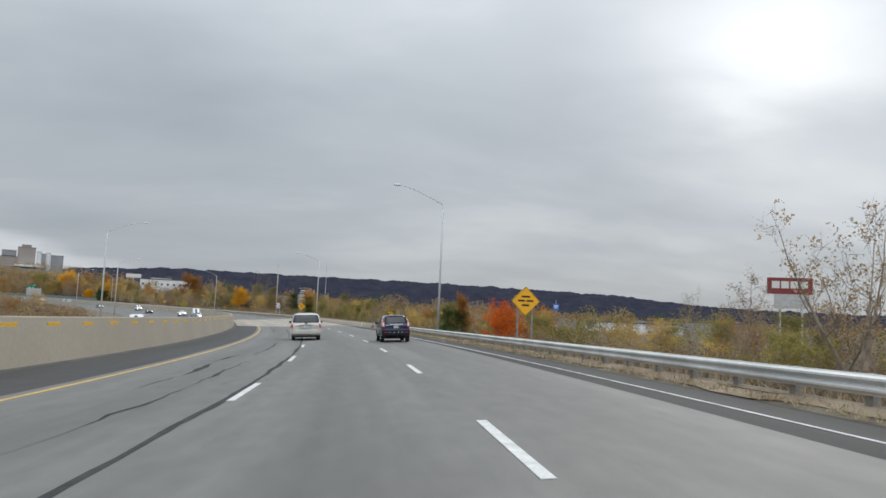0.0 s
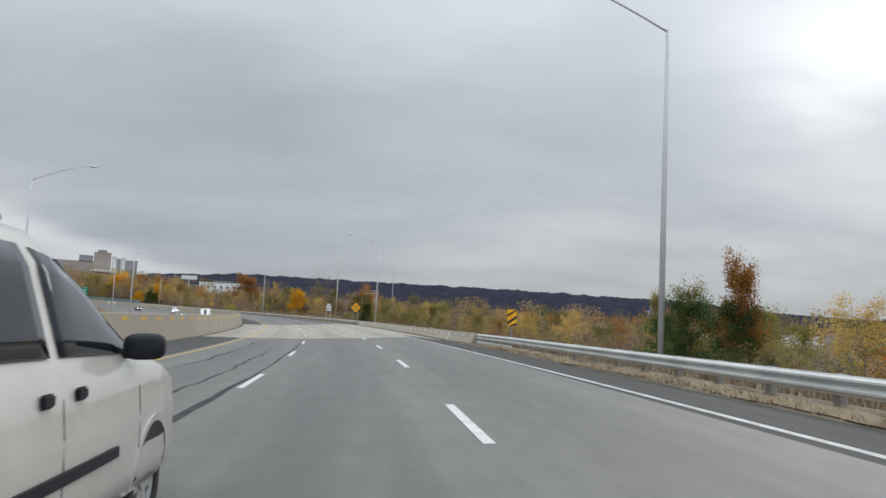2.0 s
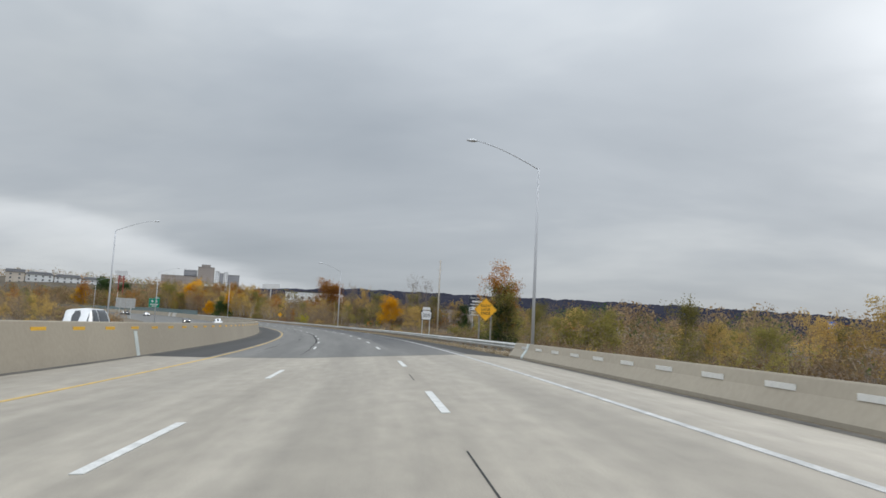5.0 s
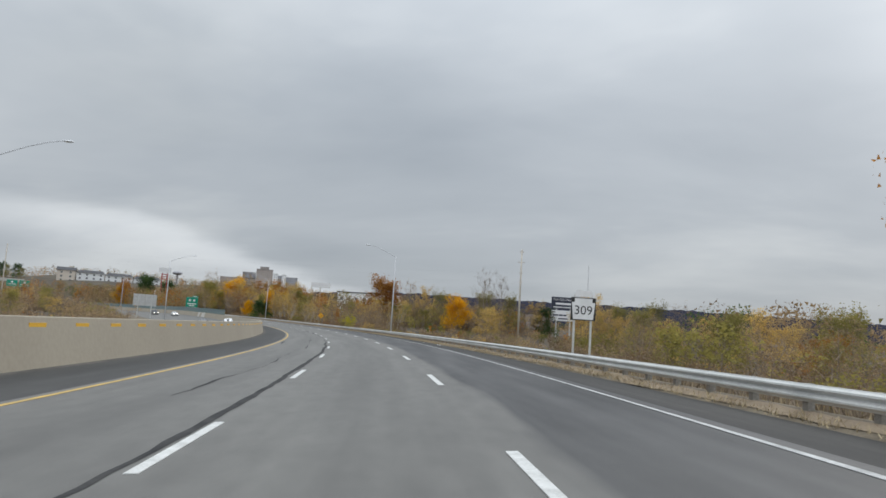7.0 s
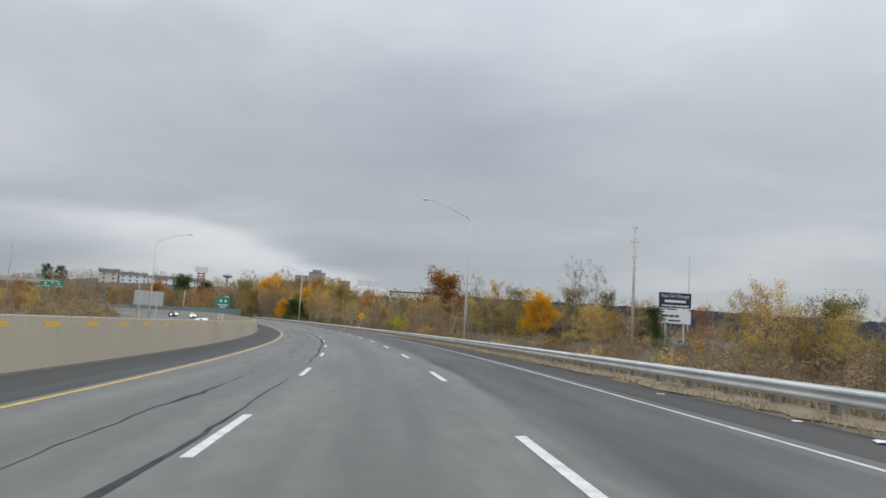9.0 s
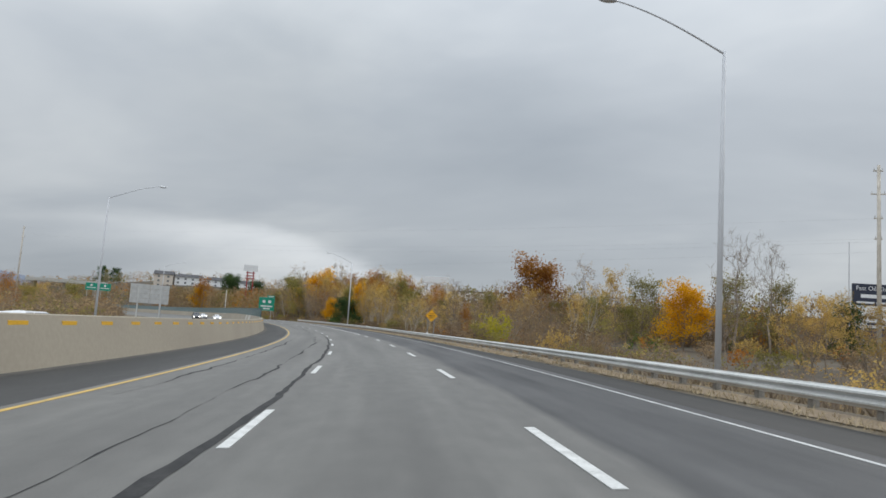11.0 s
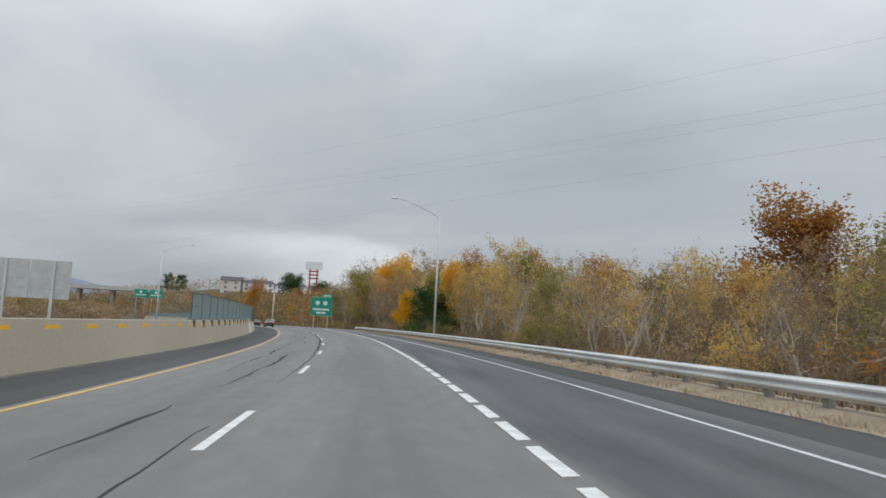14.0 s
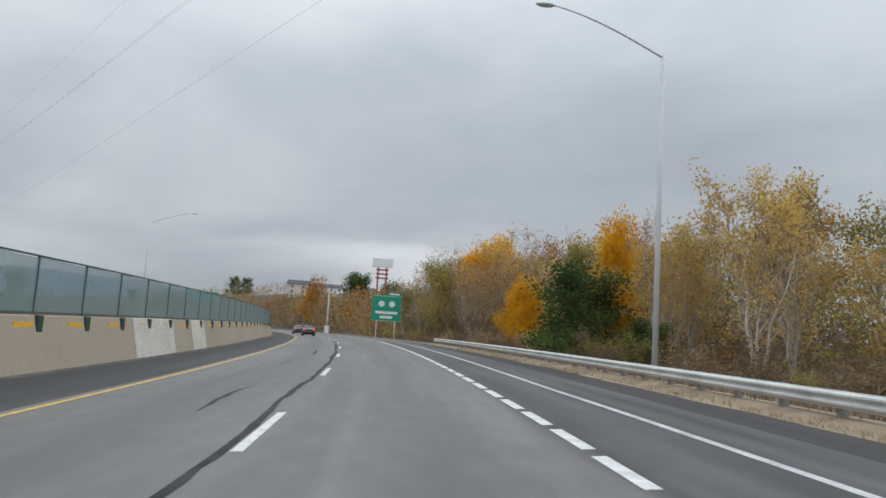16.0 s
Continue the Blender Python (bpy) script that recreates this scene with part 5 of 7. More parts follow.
# route marker
rt = empty("route_sign", upright(199.2, 10.25, 0.3))
part("backing", nbox(-0.62, 0.62, 0.0, 0.012, 1.95, 3.05, bevel=0.004), BLACK, rt, "black square sign panel")
ks = [(-0.50, 2.0), (0.50, 2.0), (0.585, 2.82), (0.44, 2.82), (0.44, 3.01), (-0.44, 3.01), (-0.44, 2.82), (-0.585, 2.82)]
part("shield", [[(x, y - 0.008, z) for x, y, z in v] if i == 0 else v for i, v in enumerate(prism(ks, 0.006))], SIGN_W, rt, "white keystone shield")
words("309", 0.62, BLACK, rt, 0, 2.42, -0.014, "route_number", 1.0)
part("panel", nbox(-0.42, 0.42, 0.0, 0.012, 3.10, 3.40, bevel=0.004), SIGN_W, rt, "small white direction plate")
posts(rt, (-0.42, 0.42), 3.2, 0.045, GALV, 1.2)
tagged(rt, "white keystone route sign on two steel posts", "road sign")


def guide_sign(m, w, h, z0, label, plates=2, tab=True, rows=2):
    root = empty("guide_sign", m)
    part("panel", nbox(-w / 2, w / 2, 0, 0.04, z0, z0 + h, bevel=0.01), SIGN_G, root, "green guide sign panel")
    for s0, s1, a0, a1 in ((-w / 2, w / 2, z0 + h - 0.07, z0 + h - 0.03), (-w / 2, w / 2, z0 + 0.03, z0 + 0.07)):
        part("border", nbox(s0 + 0.05, s1 - 0.05, -0.008, 0.0, a0, a1), SIGN_W, root)
    for k in range(plates):
        x = (k - (plates - 1) / 2) * w * 0.36
        bm = bmesh.new()
        bmesh.ops.create_cone(bm, cap_ends=True, segments=14, radius1=w * 0.105, radius2=w * 0.105, depth=0.012, matrix=Matrix.Translation((x, -0.01, z0 + h * 0.68)) @ Matrix.Rotation(radians(90), 4, "X"))
        part("shield", bm, SIGN_W, root, "white route shield")
    for r in range(rows):
        ww = w * (0.38 if r == 0 else 0.22)
        bars(root, [(-ww, -0.03, z0 + h * (0.34 - 0.18 * r), h * 0.05), (0.05, ww, z0 + h * (0.34 - 0.18 * r), h * 0.05)], SIGN_W, -0.01)
    if tab:
        part("tab", nbox(0.02, w / 2, 0, 0.04, z0 + h + 0.02, z0 + h + 0.02 + h * 0.15, bevel=0.008), SIGN_G, root, "small green exit tab")
        bars(root, [(w * 0.08, w * 0.42, z0 + h + 0.02 + h * 0.075, h * 0.03)], SIGN_W, -0.01)
    posts(root, (-w * 0.32, w * 0.32), z0 + h * 0.7, 0.09, GALV, 1.0)
    return tagged(root, label, "road sign")


guide_sign(Matrix.Translation((-210.5, 455.0, float(ground_z([-210.5], [455.0])[0]))) @ Matrix.Rotation(radians(42), 4, "Z"), 5.1, 4.5, 3.0 - float(ground_z([-210.5], [455.0])[0]), "large green exit guide sign on steel posts")
oz = float(ground_z([-407], [563])[0])
for dx in (-3.6, 3.6):
    guide_sign(Matrix.Translation((-407 + 0.75 * dx, 563 + 0.66 * dx, oz)) @ Matrix.Rotation(radians(41), 4, "Z"), 6.2, 4.2, 10.6 - oz, "green guide sign high beside the overpass", 1, False, 1)
# overpass of the ramp beyond the woods
over = tagged(empty("overpass", Matrix.Translation((-414, 566, 0)) @ Matrix.Rotation(radians(41), 4, "Z")), "pale concrete highway overpass above the trees", "bridge")
part("deck", nbox(-36, 6, 1.0, 11, 13.9, 14.8), CONCRETE_NEW, over)
for y in (1.0, 10.7):
    part("parapet", nbox(-36, 6, y, y + 0.3, 14.8, 15.8), CONCRETE_NEW, over)
for x in (-32, -16, 0):
    part("pier", nbox(x - 0.7, x + 0.7, 3, 9, oz - 4, 13.6), CONCRETE, over)

# backs of signs for the oncoming side
bk = empty("sign_back", Matrix.Translation((-162.2, 353.5, -2.2)) @ Matrix.Rotation(heading(405) + radians(6), 4, "Z"))
for i in range(4):
    for j in range(2):
        part("panel", nbox(-3.3 + 3.32 * j, -0.02 + 3.32 * j, 0, 0.03, 3.75 + 0.86 * i, 4.59 + 0.86 * i, bevel=0.01), SIGN_BACK, bk)
for x in (-1.9, 1.9):
    part("post", nbox(x - 0.12, x + 0.12, -0.2, -0.01, -1.2, 7.1, bevel=0.02), GALV, bk)
tagged(bk, "bare metal back of a large road sign on posts", "road sign")

# pole sign of a garage, set back among the trees
gz = float(ground_z([-41.5], [395])[0])
gs = empty("pole_sign", Matrix.Translation((-41.6, 394.6, 0)) @ Matrix.Rotation(radians(17), 4, "Z"))
NAVY = mat("navy_sign_face", (0.018, 0.022, 0.045), (0.024, 0.03, 0.055), 2, 0.35)
part("upper_panel", nbox(-3.9, 3.9, 0, 0.5, 9.0, 12.7, bevel=0.05), NAVY, gs, "dark navy sign box")
part("lower_panel", nbox(-3.9, 3.9, 0, 0.5, 5.2, 8.5, bevel=0.05), SIGN_W, gs, "white letter board")
words("Fast Oil Change", 1.05, SIGN_W, gs, 0, 11.9, -0.02)
bars(gs, [(-2.6, 2.6, 10.6, 0.3), (-3.3, -0.4, 9.5, 0.15), (-0.1, 3.3, 9.5, 0.15)], SIGN_W, -0.012)
bars(gs, [(-3.4, -2.6, 7.9, 0.16), (-3.3, -1.6, 7.0, 0.25), (-1.4, -0.2, 7.0, 0.25), (0, 1.0, 7.0, 0.25), (-1.6, 1.4, 5.9, 0.2)], NAVY, -0.012)
for x in (-2.2, 2.2):
    part("post", cyl(bmesh.new(), (x, 0.25, gz - 0.5), (x, 0.25, 9.2), 0.22, 0.2), GALV, gs)
tagged(gs, "dark and white garage sign on tall posts", "sign")

rb = empty("pole_sign", Matrix.Translation((57, 97.5, 0)) @ Matrix.Rotation(radians(-24), 4, "Z"))
rz = float(ground_z([57], [97.5])[0])
MAROON = mat("maroon_sign_face", (0.20, 0.03, 0.03), (0.26, 0.04, 0.04), 2, 0.4)
part("panel", nbox(-2.9, 2.9, 0, 0.4, 6.3, 8.6, bevel=0.04), MAROON, rb, "maroon sign box")
bars(rb, [(-2.3, -1.3, 7.6, 0.5), (-1.1, -0.1, 7.6, 0.5), (0.1, 1.1, 7.6, 0.5), (1.3, 2.3, 7.6, 0.5)], REFL_W, -0.012)
part("lower_panel", nbox(-2.0, 2.4, 0.02, 0.36, 4.3, 6.28, bevel=0.04), SIGN_BACK, rb, "pale letter board")
for x in (-1.2, 1.6):
    part("post", cyl(bmesh.new(), (x, 0.2, rz - 0.5), (x, 0.2, 6.5), 0.16, 0.15), GALV, rb)
tagged(rb, "maroon commercial sign on two posts", "sign")

BLUE = mat("blue_sign_face", (0.03, 0.16, 0.55), (0.04, 0.19, 0.6), 2, 0.4)
bz = float(ground_z([116.5], [484])[0])
bs = empty("pole_sign", Matrix.Translation((116.5, 484, 0)) @ Matrix.Rotation(radians(-14), 4, "Z"))
part("panel", nbox(-1.9, 1.9, 0, 0.4, 7.6, 11.8, bevel=0.05), BLUE, bs, "blue sign box")
bars(bs, [(-1.4, 1.4, 10.4, 0.4), (-1.2, 0.9, 9.2, 0.3)], SIGN_W, -0.012)
part("post", cyl(bmesh.new(), (0, 0.2, bz - 0.5), (0, 0.2, 14.5), 0.2, 0.16), GALV, bs)
tagged(bs, "blue commercial sign on a single pole", "sign")

# billboard on a red steel frame
RED = mat("red_steel", (0.30, 0.03, 0.03), (0.36, 0.045, 0.04), 2, 0.5)
hz = float(ground_z([-285], [542])[0])
bb = empty("billboard", Matrix.Translation((-285, 542, 0)) @ Matrix.Rotation(radians(34), 4, "Z"))
part("panel", nbox(-3.4, 3.4, 0, 0.5, 23.0, 26.0, bevel=0.05), SIGN_W, bb, "pale billboard panel")
for z in (19.4, 20.8, 22.2):
    part("girder", nbox(-2.1, 2.1, 0.2, 0.6, z - 0.25, z + 0.25), RED, bb)
for x in (-1.4, 1.4):
    part("post", nbox(x - 0.25, x + 0.25, 0.25, 0.7, hz - 1, 23.2), RED, bb)
tagged(bb, "billboard on a red steel frame above the trees", "billboard")
bb2 = empty("billboard", Matrix.Translation((-160, 480, 0)) @ Matrix.Rotation(radians(12), 4, "Z"))
hz = float(ground_z([-160], [480])[0])
part("panel", nbox(-4.5, 4.5, 0, 0.4, 16.0, 18.4, bevel=0.05), SIGN_W, bb2, "white billboard panel")
part("post", cyl(bmesh.new(), (0, 0.2, hz - 1), (0, 0.2, 16.2), 0.35, 0.3), GALV, bb2)
tagged(bb2, "white billboard on one steel column", "billboard")


# ---- utility poles and wires ----
WOODP = mat("weathered_pole_wood", (0.42, 0.38, 0.32), (0.54, 0.495, 0.43), 1.5, 0.85, fine=12, bump=0.3)
WIRE = mat("weathered_wire", (0.22, 0.22, 0.225), (0.28, 0.28, 0.285), 3, 0.6)


def utility_pole(x, y, top, turn):
    g = float(ground_z([x], [y])[0])
    root = empty("utility_pole", Matrix.Translation((x, y, g)) @ Matrix.Rotation(radians(turn), 4, "Z"))
    h = top - g
    part("pole", tube([(0, 0, -0.6), (0, 0, h * 0.5), (0, 0, h)], [0.27, 0.23, 0.17], 10), WOODP, root, smooth=True)
    for dz, w in ((0.6, 0.5), (3.2, 0.75), (5.9, 0.45), (8.2, 0.4)):
        part("crossarm", nbox(-w, w, 0.12, 0.22, h - dz - 0.06, h - dz + 0.06, bevel=0.01), WOODP, root)
        for sx in (-w + 0.1, w - 0.1):
            part("insulator", cyl(bmesh.new(), (sx, 0.17, h - dz + 0.05), (sx, 0.17, h - dz + 0.32), 0.06, 0.04, 8), SIGN_BACK, root)
    return tagged(root, "weathered wooden utility pole with short crossarms", "utility pole", "utility poles")


utility_pole(-49, 342.2, 21.2, 10)
utility_pole(-262, 402.6, 23.2, 10)


def wire(p, q, sag, r=0.004):
    p, q = Vector(p), Vector(q)
    pts = [p.lerp(q, i / 24) - Vector((0, 0, sag * 4 * (i / 24) * (1 - i / 24))) for i in range(25)]
    return tagged(part("power_line", tube(pts, [r] * 25, 5), WIRE, None), "thin dark overhead power line", "power line", "power lines")


wire((-48.8, 342.4, 15.3), (-262, 402.6, 22.7), 1.4)
wire((-48.8, 342.7, 13.1), (-262, 402.9, 21.2), 2.3)
wire((-48.8, 342.1, 12.7), (-262, 402.3, 21.2), 3.0)
wire((-48.8, 342.4, 11.6), (-262, 402.6, 9.6), 0.4)
antenna = empty("antenna_mast", pose(-37, 470, float(ground_z([-37], [470])[0])))
part("mast", tube([(0, 0, -0.5), (0, 0, 28.0)], [0.2, 0.1], 8), POLE_M, antenna)
part("base_plate", nbox(-0.3, 0.3, -0.3, 0.3, 0, 0.08), POLE_M, antenna)
tagged(antenna, "slender pale mast beyond the trees", "mast")


# ---- buildings in the distance ----
WALL_TAN = mat("tan_masonry", (0.36, 0.31, 0.28), (0.43, 0.37, 0.33), 0.1, 0.9)
WALL_BEIGE = mat("beige_cladding", (0.56, 0.49, 0.42), (0.63, 0.56, 0.48), 0.1, 0.8)
WALL_GREY = mat("grey_masonry", (0.31, 0.31, 0.33), (0.38, 0.38, 0.40), 0.1, 0.9)
WALL_WHITE = mat("white_cladding", (0.76, 0.77, 0.77), (0.82, 0.82, 0.82), 0.1, 0.7)
ROOF_D = mat("dark_roofing", (0.05, 0.05, 0.055), (0.08, 0.08, 0.085), 0.3, 0.85)
GLASS_D = mat("dark_window_glass", (0.14, 0.145, 0.15), (0.18, 0.185, 0.19), 1, 0.12, spec=0.6)


def block(root, x0, x1, y0, y1, z0, z1, wall, storeys, cols, name="wall", roof=True):
    part(name, nbox(x0, x1, y0, y1, z0, z1), wall, root)
    if roof:
        part("roof", nbox(x0 - 0.3, x1 + 0.3, y0 - 0.3, y1 + 0.3, z1 + 0.01, z1 + 0.5), ROOF_D, root)
    if not storeys:
        return
    fh, fw = (z1 - z0) / storeys, (x1 - x0) / cols
    win = None
    for i in range(storeys):
        for j in range(cols):
            m = Matrix.Translation((x0 + fw * (j + 0.5), y0, z0 + fh * (i + 0.5)))
            if win is None:
                win = part("window", nbox(-min(fw * 0.2, 0.8), min(fw * 0.2, 0.8), -0.1, 0.02, -min(fh * 0.25, 0.8), min(fh * 0.25, 0.8)), GLASS_D, root, m=m)
            else:
                again("window", win, root, m)


def place_building(name, x, y, turn, label, bury=3):
    g = float(ground_z([x], [y])[0])
    return tagged(empty(name, Matrix.Translation((x, y, g - bury)) @ Matrix.Rotation(radians(turn), 4, "Z")), label, "building"), g - bury


hosp, hz = place_building("hospital_block", -690, 1432, 25, "large tan hospital complex with a tall tower", 6)
block(hosp, -4, 26, 0, 30, 0, 93 - hz, WALL_TAN, 11, 8)
block(hosp, 2, 18, 8, 24, 93 - hz + 0.6, 98 - hz, WALL_TAN, 1, 3)
block(hosp, -70, -4.2, 4, 34, 0, 74 - hz, WALL_TAN, 5, 14)
block(hosp, -30, -6.4, 10, 34, 75 - hz + 0.6, 86 - hz, WALL_GREY, 2, 5)
block(hosp, 28, 36, 2, 30, 0, 86 - hz, WALL_WHITE, 9, 2)
block(hosp, 36.2, 44, 5, 30, 0, 83 - hz, WALL_GREY, 8, 2)
block(hosp, 44.2, 52, 2, 30, 0, 85 - hz, WALL_WHITE, 9, 2)
block(hosp, 52.2, 74, 4, 30, 0, 81 - hz, WALL_GREY, 8, 6)
part("garage_deck", nbox(-8, 40, -14, -1, 56 - hz, 60 - hz), WALL_WHITE, hosp, "low white parking deck")

white, wz = place_building("apartment_building", -463, 714, 38, "long white building with dark pitched roofs on a hill", 4)
block(white, -36, -22, -3, 11, 0, 30.4 - wz, WALL_BEIGE, 3, 2, roof=False)
zt = 30.4 - wz + 0.02
part("roof", ([(-36.8, -3.6, zt), (-21.4, -3.6, zt), (-21.4, 11.6, zt), (-36.8, 11.6, zt), (-36.8, 4, zt + 3.0), (-21.4, 4, zt + 3.0)], [(0, 1, 5, 4), (1, 2, 5), (2, 3, 4, 5), (3, 0, 4), (0, 3, 2, 1)]), ROOF_D, white)
for k in range(3):
    a0 = -21 + 23 * k
    block(white, a0, a0 + 22, 0, 14, 0, 29.6 - wz - 0.8 * k, WALL_WHITE, 3, 4, roof=False)
    zt = 29.6 - wz - 0.8 * k + 0.02
    vs = [(a0 - 0.6, -0.8, zt), (a0 + 22.6, -0.8, zt), (a0 + 22.6, 14.8, zt), (a0 - 0.6, 14.8, zt), (a0 + 2, 7, zt + 2.6), (a0 + 20, 7, zt + 2.6)]
    part("roof", (vs, [(0, 1, 5, 4), (1, 2, 5), (2, 3, 4, 5), (3, 0, 4), (0, 3, 2, 1)]), ROOF_D, white)

for x, y, turn, w, h, st, wall, lab in ((-160, 548, 10, 34, 12.5, 2, WALL_WHITE, "low white warehouse among the trees"), (112, 318, -22, 42, 4.6, 0, WALL_WHITE, "low white warehouse in the valley"),
                                        (60, 285, -15, 18, 4.6, 0, WALL_TAN, "small tan building with a flat roof"), (6, 344, -5, 13, 5.2, 1, WALL_TAN, "small pale house among bushes"),
                                        (-62, 452, 8, 24, 6.0, 0, WALL_TAN, "tan commercial building behind trees"), (180, 420, -25, 60, 5.5, 0, WALL_GREY, "long low grey warehouse in the valley"),
                                        (-190, 640, 20, 16, 15, 3, WALL_WHITE, "pale building above the woods")):
    b, g = place_building("commercial_building", x, y, turn, lab, 1)
    block(b, -w / 2, w / 2, 0, 14, 0, h + 1, wall, st, max(3, int(w / 4)))

# water tower on the skyline
wt_z = float(ground_z([-598], [1029])[0])
wt = empty("water_tower", pose(-598, 1029, wt_z))
bm = bmesh.new()
bmesh.ops.create_uvsphere(bm, u_segments=20, v_segments=10, radius=6.5)
bmesh.ops.scale(bm, vec=(1, 1, 0.42), verts=bm.verts)
bmesh.ops.translate(bm, vec=(0, 0, 53 - wt_z), verts=bm.verts)
part("tank", bm, WALL_GREY, wt, "grey bowl-shaped tank", smooth=True)
part("column", cyl(bmesh.new(), (0, 0, -1), (0, 0, 51.5 - wt_z), 1.6, 1.1, 14), WALL_GREY, wt)
tagged(wt, "grey water tower on a single column", "water tower")

wp = empty("utility_pole", pose(-243, 474, float(ground_z([-243], [474])[0])))
part("pole", tube([(0, 0, -0.5), (0, 0, 6), (0, 0, 12.5)], [0.24, 0.2, 0.15], 10), WOODP, wp, smooth=True)
part("tag", nbox(-0.5, 0.5, -0.3, -0.26, 2.2, 4.0, m=Matrix.Rotation(radians(44), 4, "Z")), SIGN_W, wp, "small white notice plate")
tagged(wp, "plain wooden pole with a white notice", "utility pole", "utility poles")

# dry grass along the verge
WEED = mat("dry_weed_stalks", (0.16, 0.12, 0.085), (0.24, 0.19, 0.135), 2, 0.9, island=((0.11, 0.08, 0.055), (0.19, 0.145, 0.10), (0.28, 0.22, 0.15)))
rng_w = np.random.RandomState(14)
vs, fs = [], []
for _ in range(34000):
    s, u = rng_w.uniform(-12, 450), rng_w.uniform(8.3, 15.5)
    if 84 < s < 150:
        continue
    p = P(s, u, float(np.interp(u, [7.95, 8.7, 10, 12, 15], [0.18, 0.12, -0.03, -0.13, -0.45])))
    h = rng_w.uniform(0.3, 0.95) * float(np.interp(u, [8.3, 12], [0.4, 1.0]))
    a = rng_w.uniform(0, 6.28)
    d = Vector((math.cos(a), math.sin(a), 0)) * rng_w.uniform(0.012, 0.035)
    o = len(vs)
    vs += [p - d, p + d, p + Vector((rng_w.normal(0, .16), rng_w.normal(0, .16), h))]
    fs.append((o, o + 1, o + 2))
tagged(part("dry_weeds", (vs, fs), WEED, None), "grey-brown dead weeds behind the guardrail", "weeds", kind="stuff")
STRAW = mat("matted_straw", (0.20, 0.15, 0.098), (0.305, 0.238, 0.162), 0.9, 0.95, bump=0.7, fine=34)
rng_s = np.random.RandomState(41)
for s0, s1, lo in ((-12, 84, 7.42), (150, 298, 7.38), (298, 455, 6.95)):
    ss = np.arange(s0, s1 + 0.1, 0.7)
    rag = np.convolve(rng_s.normal(0, 0.13, len(ss) + 2), np.ones(3) / 3, "valid")
    vs, fs = [], []
    for k, s in enumerate(ss):
        e = lo + rag[k]
        top = 8.7 if s0 > 290 else 7.80 + rag[k]
        vs += [P(s, e, float(np.interp(e, [7.2, 7.55], [0.002, 0.108]))), P(s, e + 0.08, float(np.interp(e + 0.08, [7.1, 7.55], [0.012, 0.112]))), P(s, 7.66, 0.138), P(s, 7.75, 0.17), P(s, top, float(np.interp(top, [7.75, 7.97, 8.7], [0.16, 0.225, 0.185])))]
    for k in range(len(ss) - 1):
        fs += [(5 * k + j, 5 * k + j + 1, 5 * k + j + 6, 5 * k + j + 5) for j in range(4)]
    tagged(part("verge", (vs, fs), STRAW, None, smooth=True), "matted strip of straw-coloured dead grass", "verge", kind="structure")
GRASS = mat("dry_grass_blades", (0.32, 0.245, 0.14), (0.42, 0.335, 0.20), 2, 0.9, island=((0.25, 0.185, 0.105), (0.39, 0.305, 0.18), (0.47, 0.385, 0.24)))
rng_g = np.random.RandomState(4)
vs, fs = [], []
for k0 in range(15000):
    s, u = rng_g.uniform(-12, 440), 7.9 + abs(rng_g.normal(0, 1.5))
    if k0 % 5 < 3:
        u = (6.95 if s > 298 else 7.22) + abs(rng_g.normal(0, 0.24))
    if 83 < s < 151 or u > 13 or 7.7 < u < 8.6:
        continue
    p = P(s, u, float(np.interp(u, [7.0, 7.28, 7.56, 7.95, 8.7, 10, 12, 15], [0.0, 0.04, 0.12, 0.2, 0.16, -0.03, -0.13, -0.45])))
    h = rng_g.uniform(0.10, 0.34) * (1 + 0.4 * (u > 9)) * (0.5 if u < 7.8 else 1.0)
    for k in range(3):
        a = rng_g.uniform(0, 6.28)
        d = Vector((math.cos(a), math.sin(a), 0))
        q = p + Vector((rng_g.normal(0, .06), rng_g.normal(0, .06), 0))
        o = len(vs)
        vs += [q - d * 0.010, q + d * 0.010, q + Vector((rng_g.normal(0, .07), rng_g.normal(0, .07), h))]
        fs.append((o, o + 1, o + 2))
tagged(part("dry_grass", (vs, fs), GRASS, None), "dry straw-coloured grass along the guardrail", "grass", kind="stuff")


# scraps of litter on the shoulder
LITTER = mat("pale_litter", (0.62, 0.62, 0.60), (0.75, 0.75, 0.73), 8, 0.7)


def litter(s, u, size, seed, label):
    rng = np.random.RandomState(seed)
    bm = bmesh.new()
    bmesh.ops.create_icosphere(bm, subdivisions=2, radius=1.0)
    for v in bm.verts:
        k = 0.75 + 0.5 * rng.uniform()
        v.co = (v.co.x * size * k, v.co.y * size * 0.6 * k, max(v.co.z, -0.4) * size * 0.10 * k)
    ob = part("litter", bm, LITTER, None, m=laid(s, u, size * 0.09, rng.uniform(0, 180)))
    return tagged(ob, label, "litter")


litter(222.6, 6.7, 0.24, 1, "flattened white scrap on the asphalt shoulder")
litter(229.4, 6.4, 0.11, 2, "small white paper scrap on the shoulder")
litter(225.1, 7.0, 0.14, 3, "crumpled pale scrap at the shoulder edge")
litter(46.1, 6.9, 0.13, 4, "small white paper scrap on the shoulder")
patch_ = part("paint_patch", nbox(-0.07, 0.07, -0.2, 0.2, -0.004, 0.004), PAINT_OLD, None, m=laid(89.5, 4.1, 0.006, 20))
tagged(patch_, "short worn white paint patch", "road marking", kind="structure")


# ---- vehicles: origin on the ground under the rear axle, y forward ----
def paint(name, c, rough=0.28, metal=0.35, coat=0.8):
    return mat(name, c, tuple(v * 0.9 for v in c), 3, rough, metal=metal, coat=coat, fine=400)


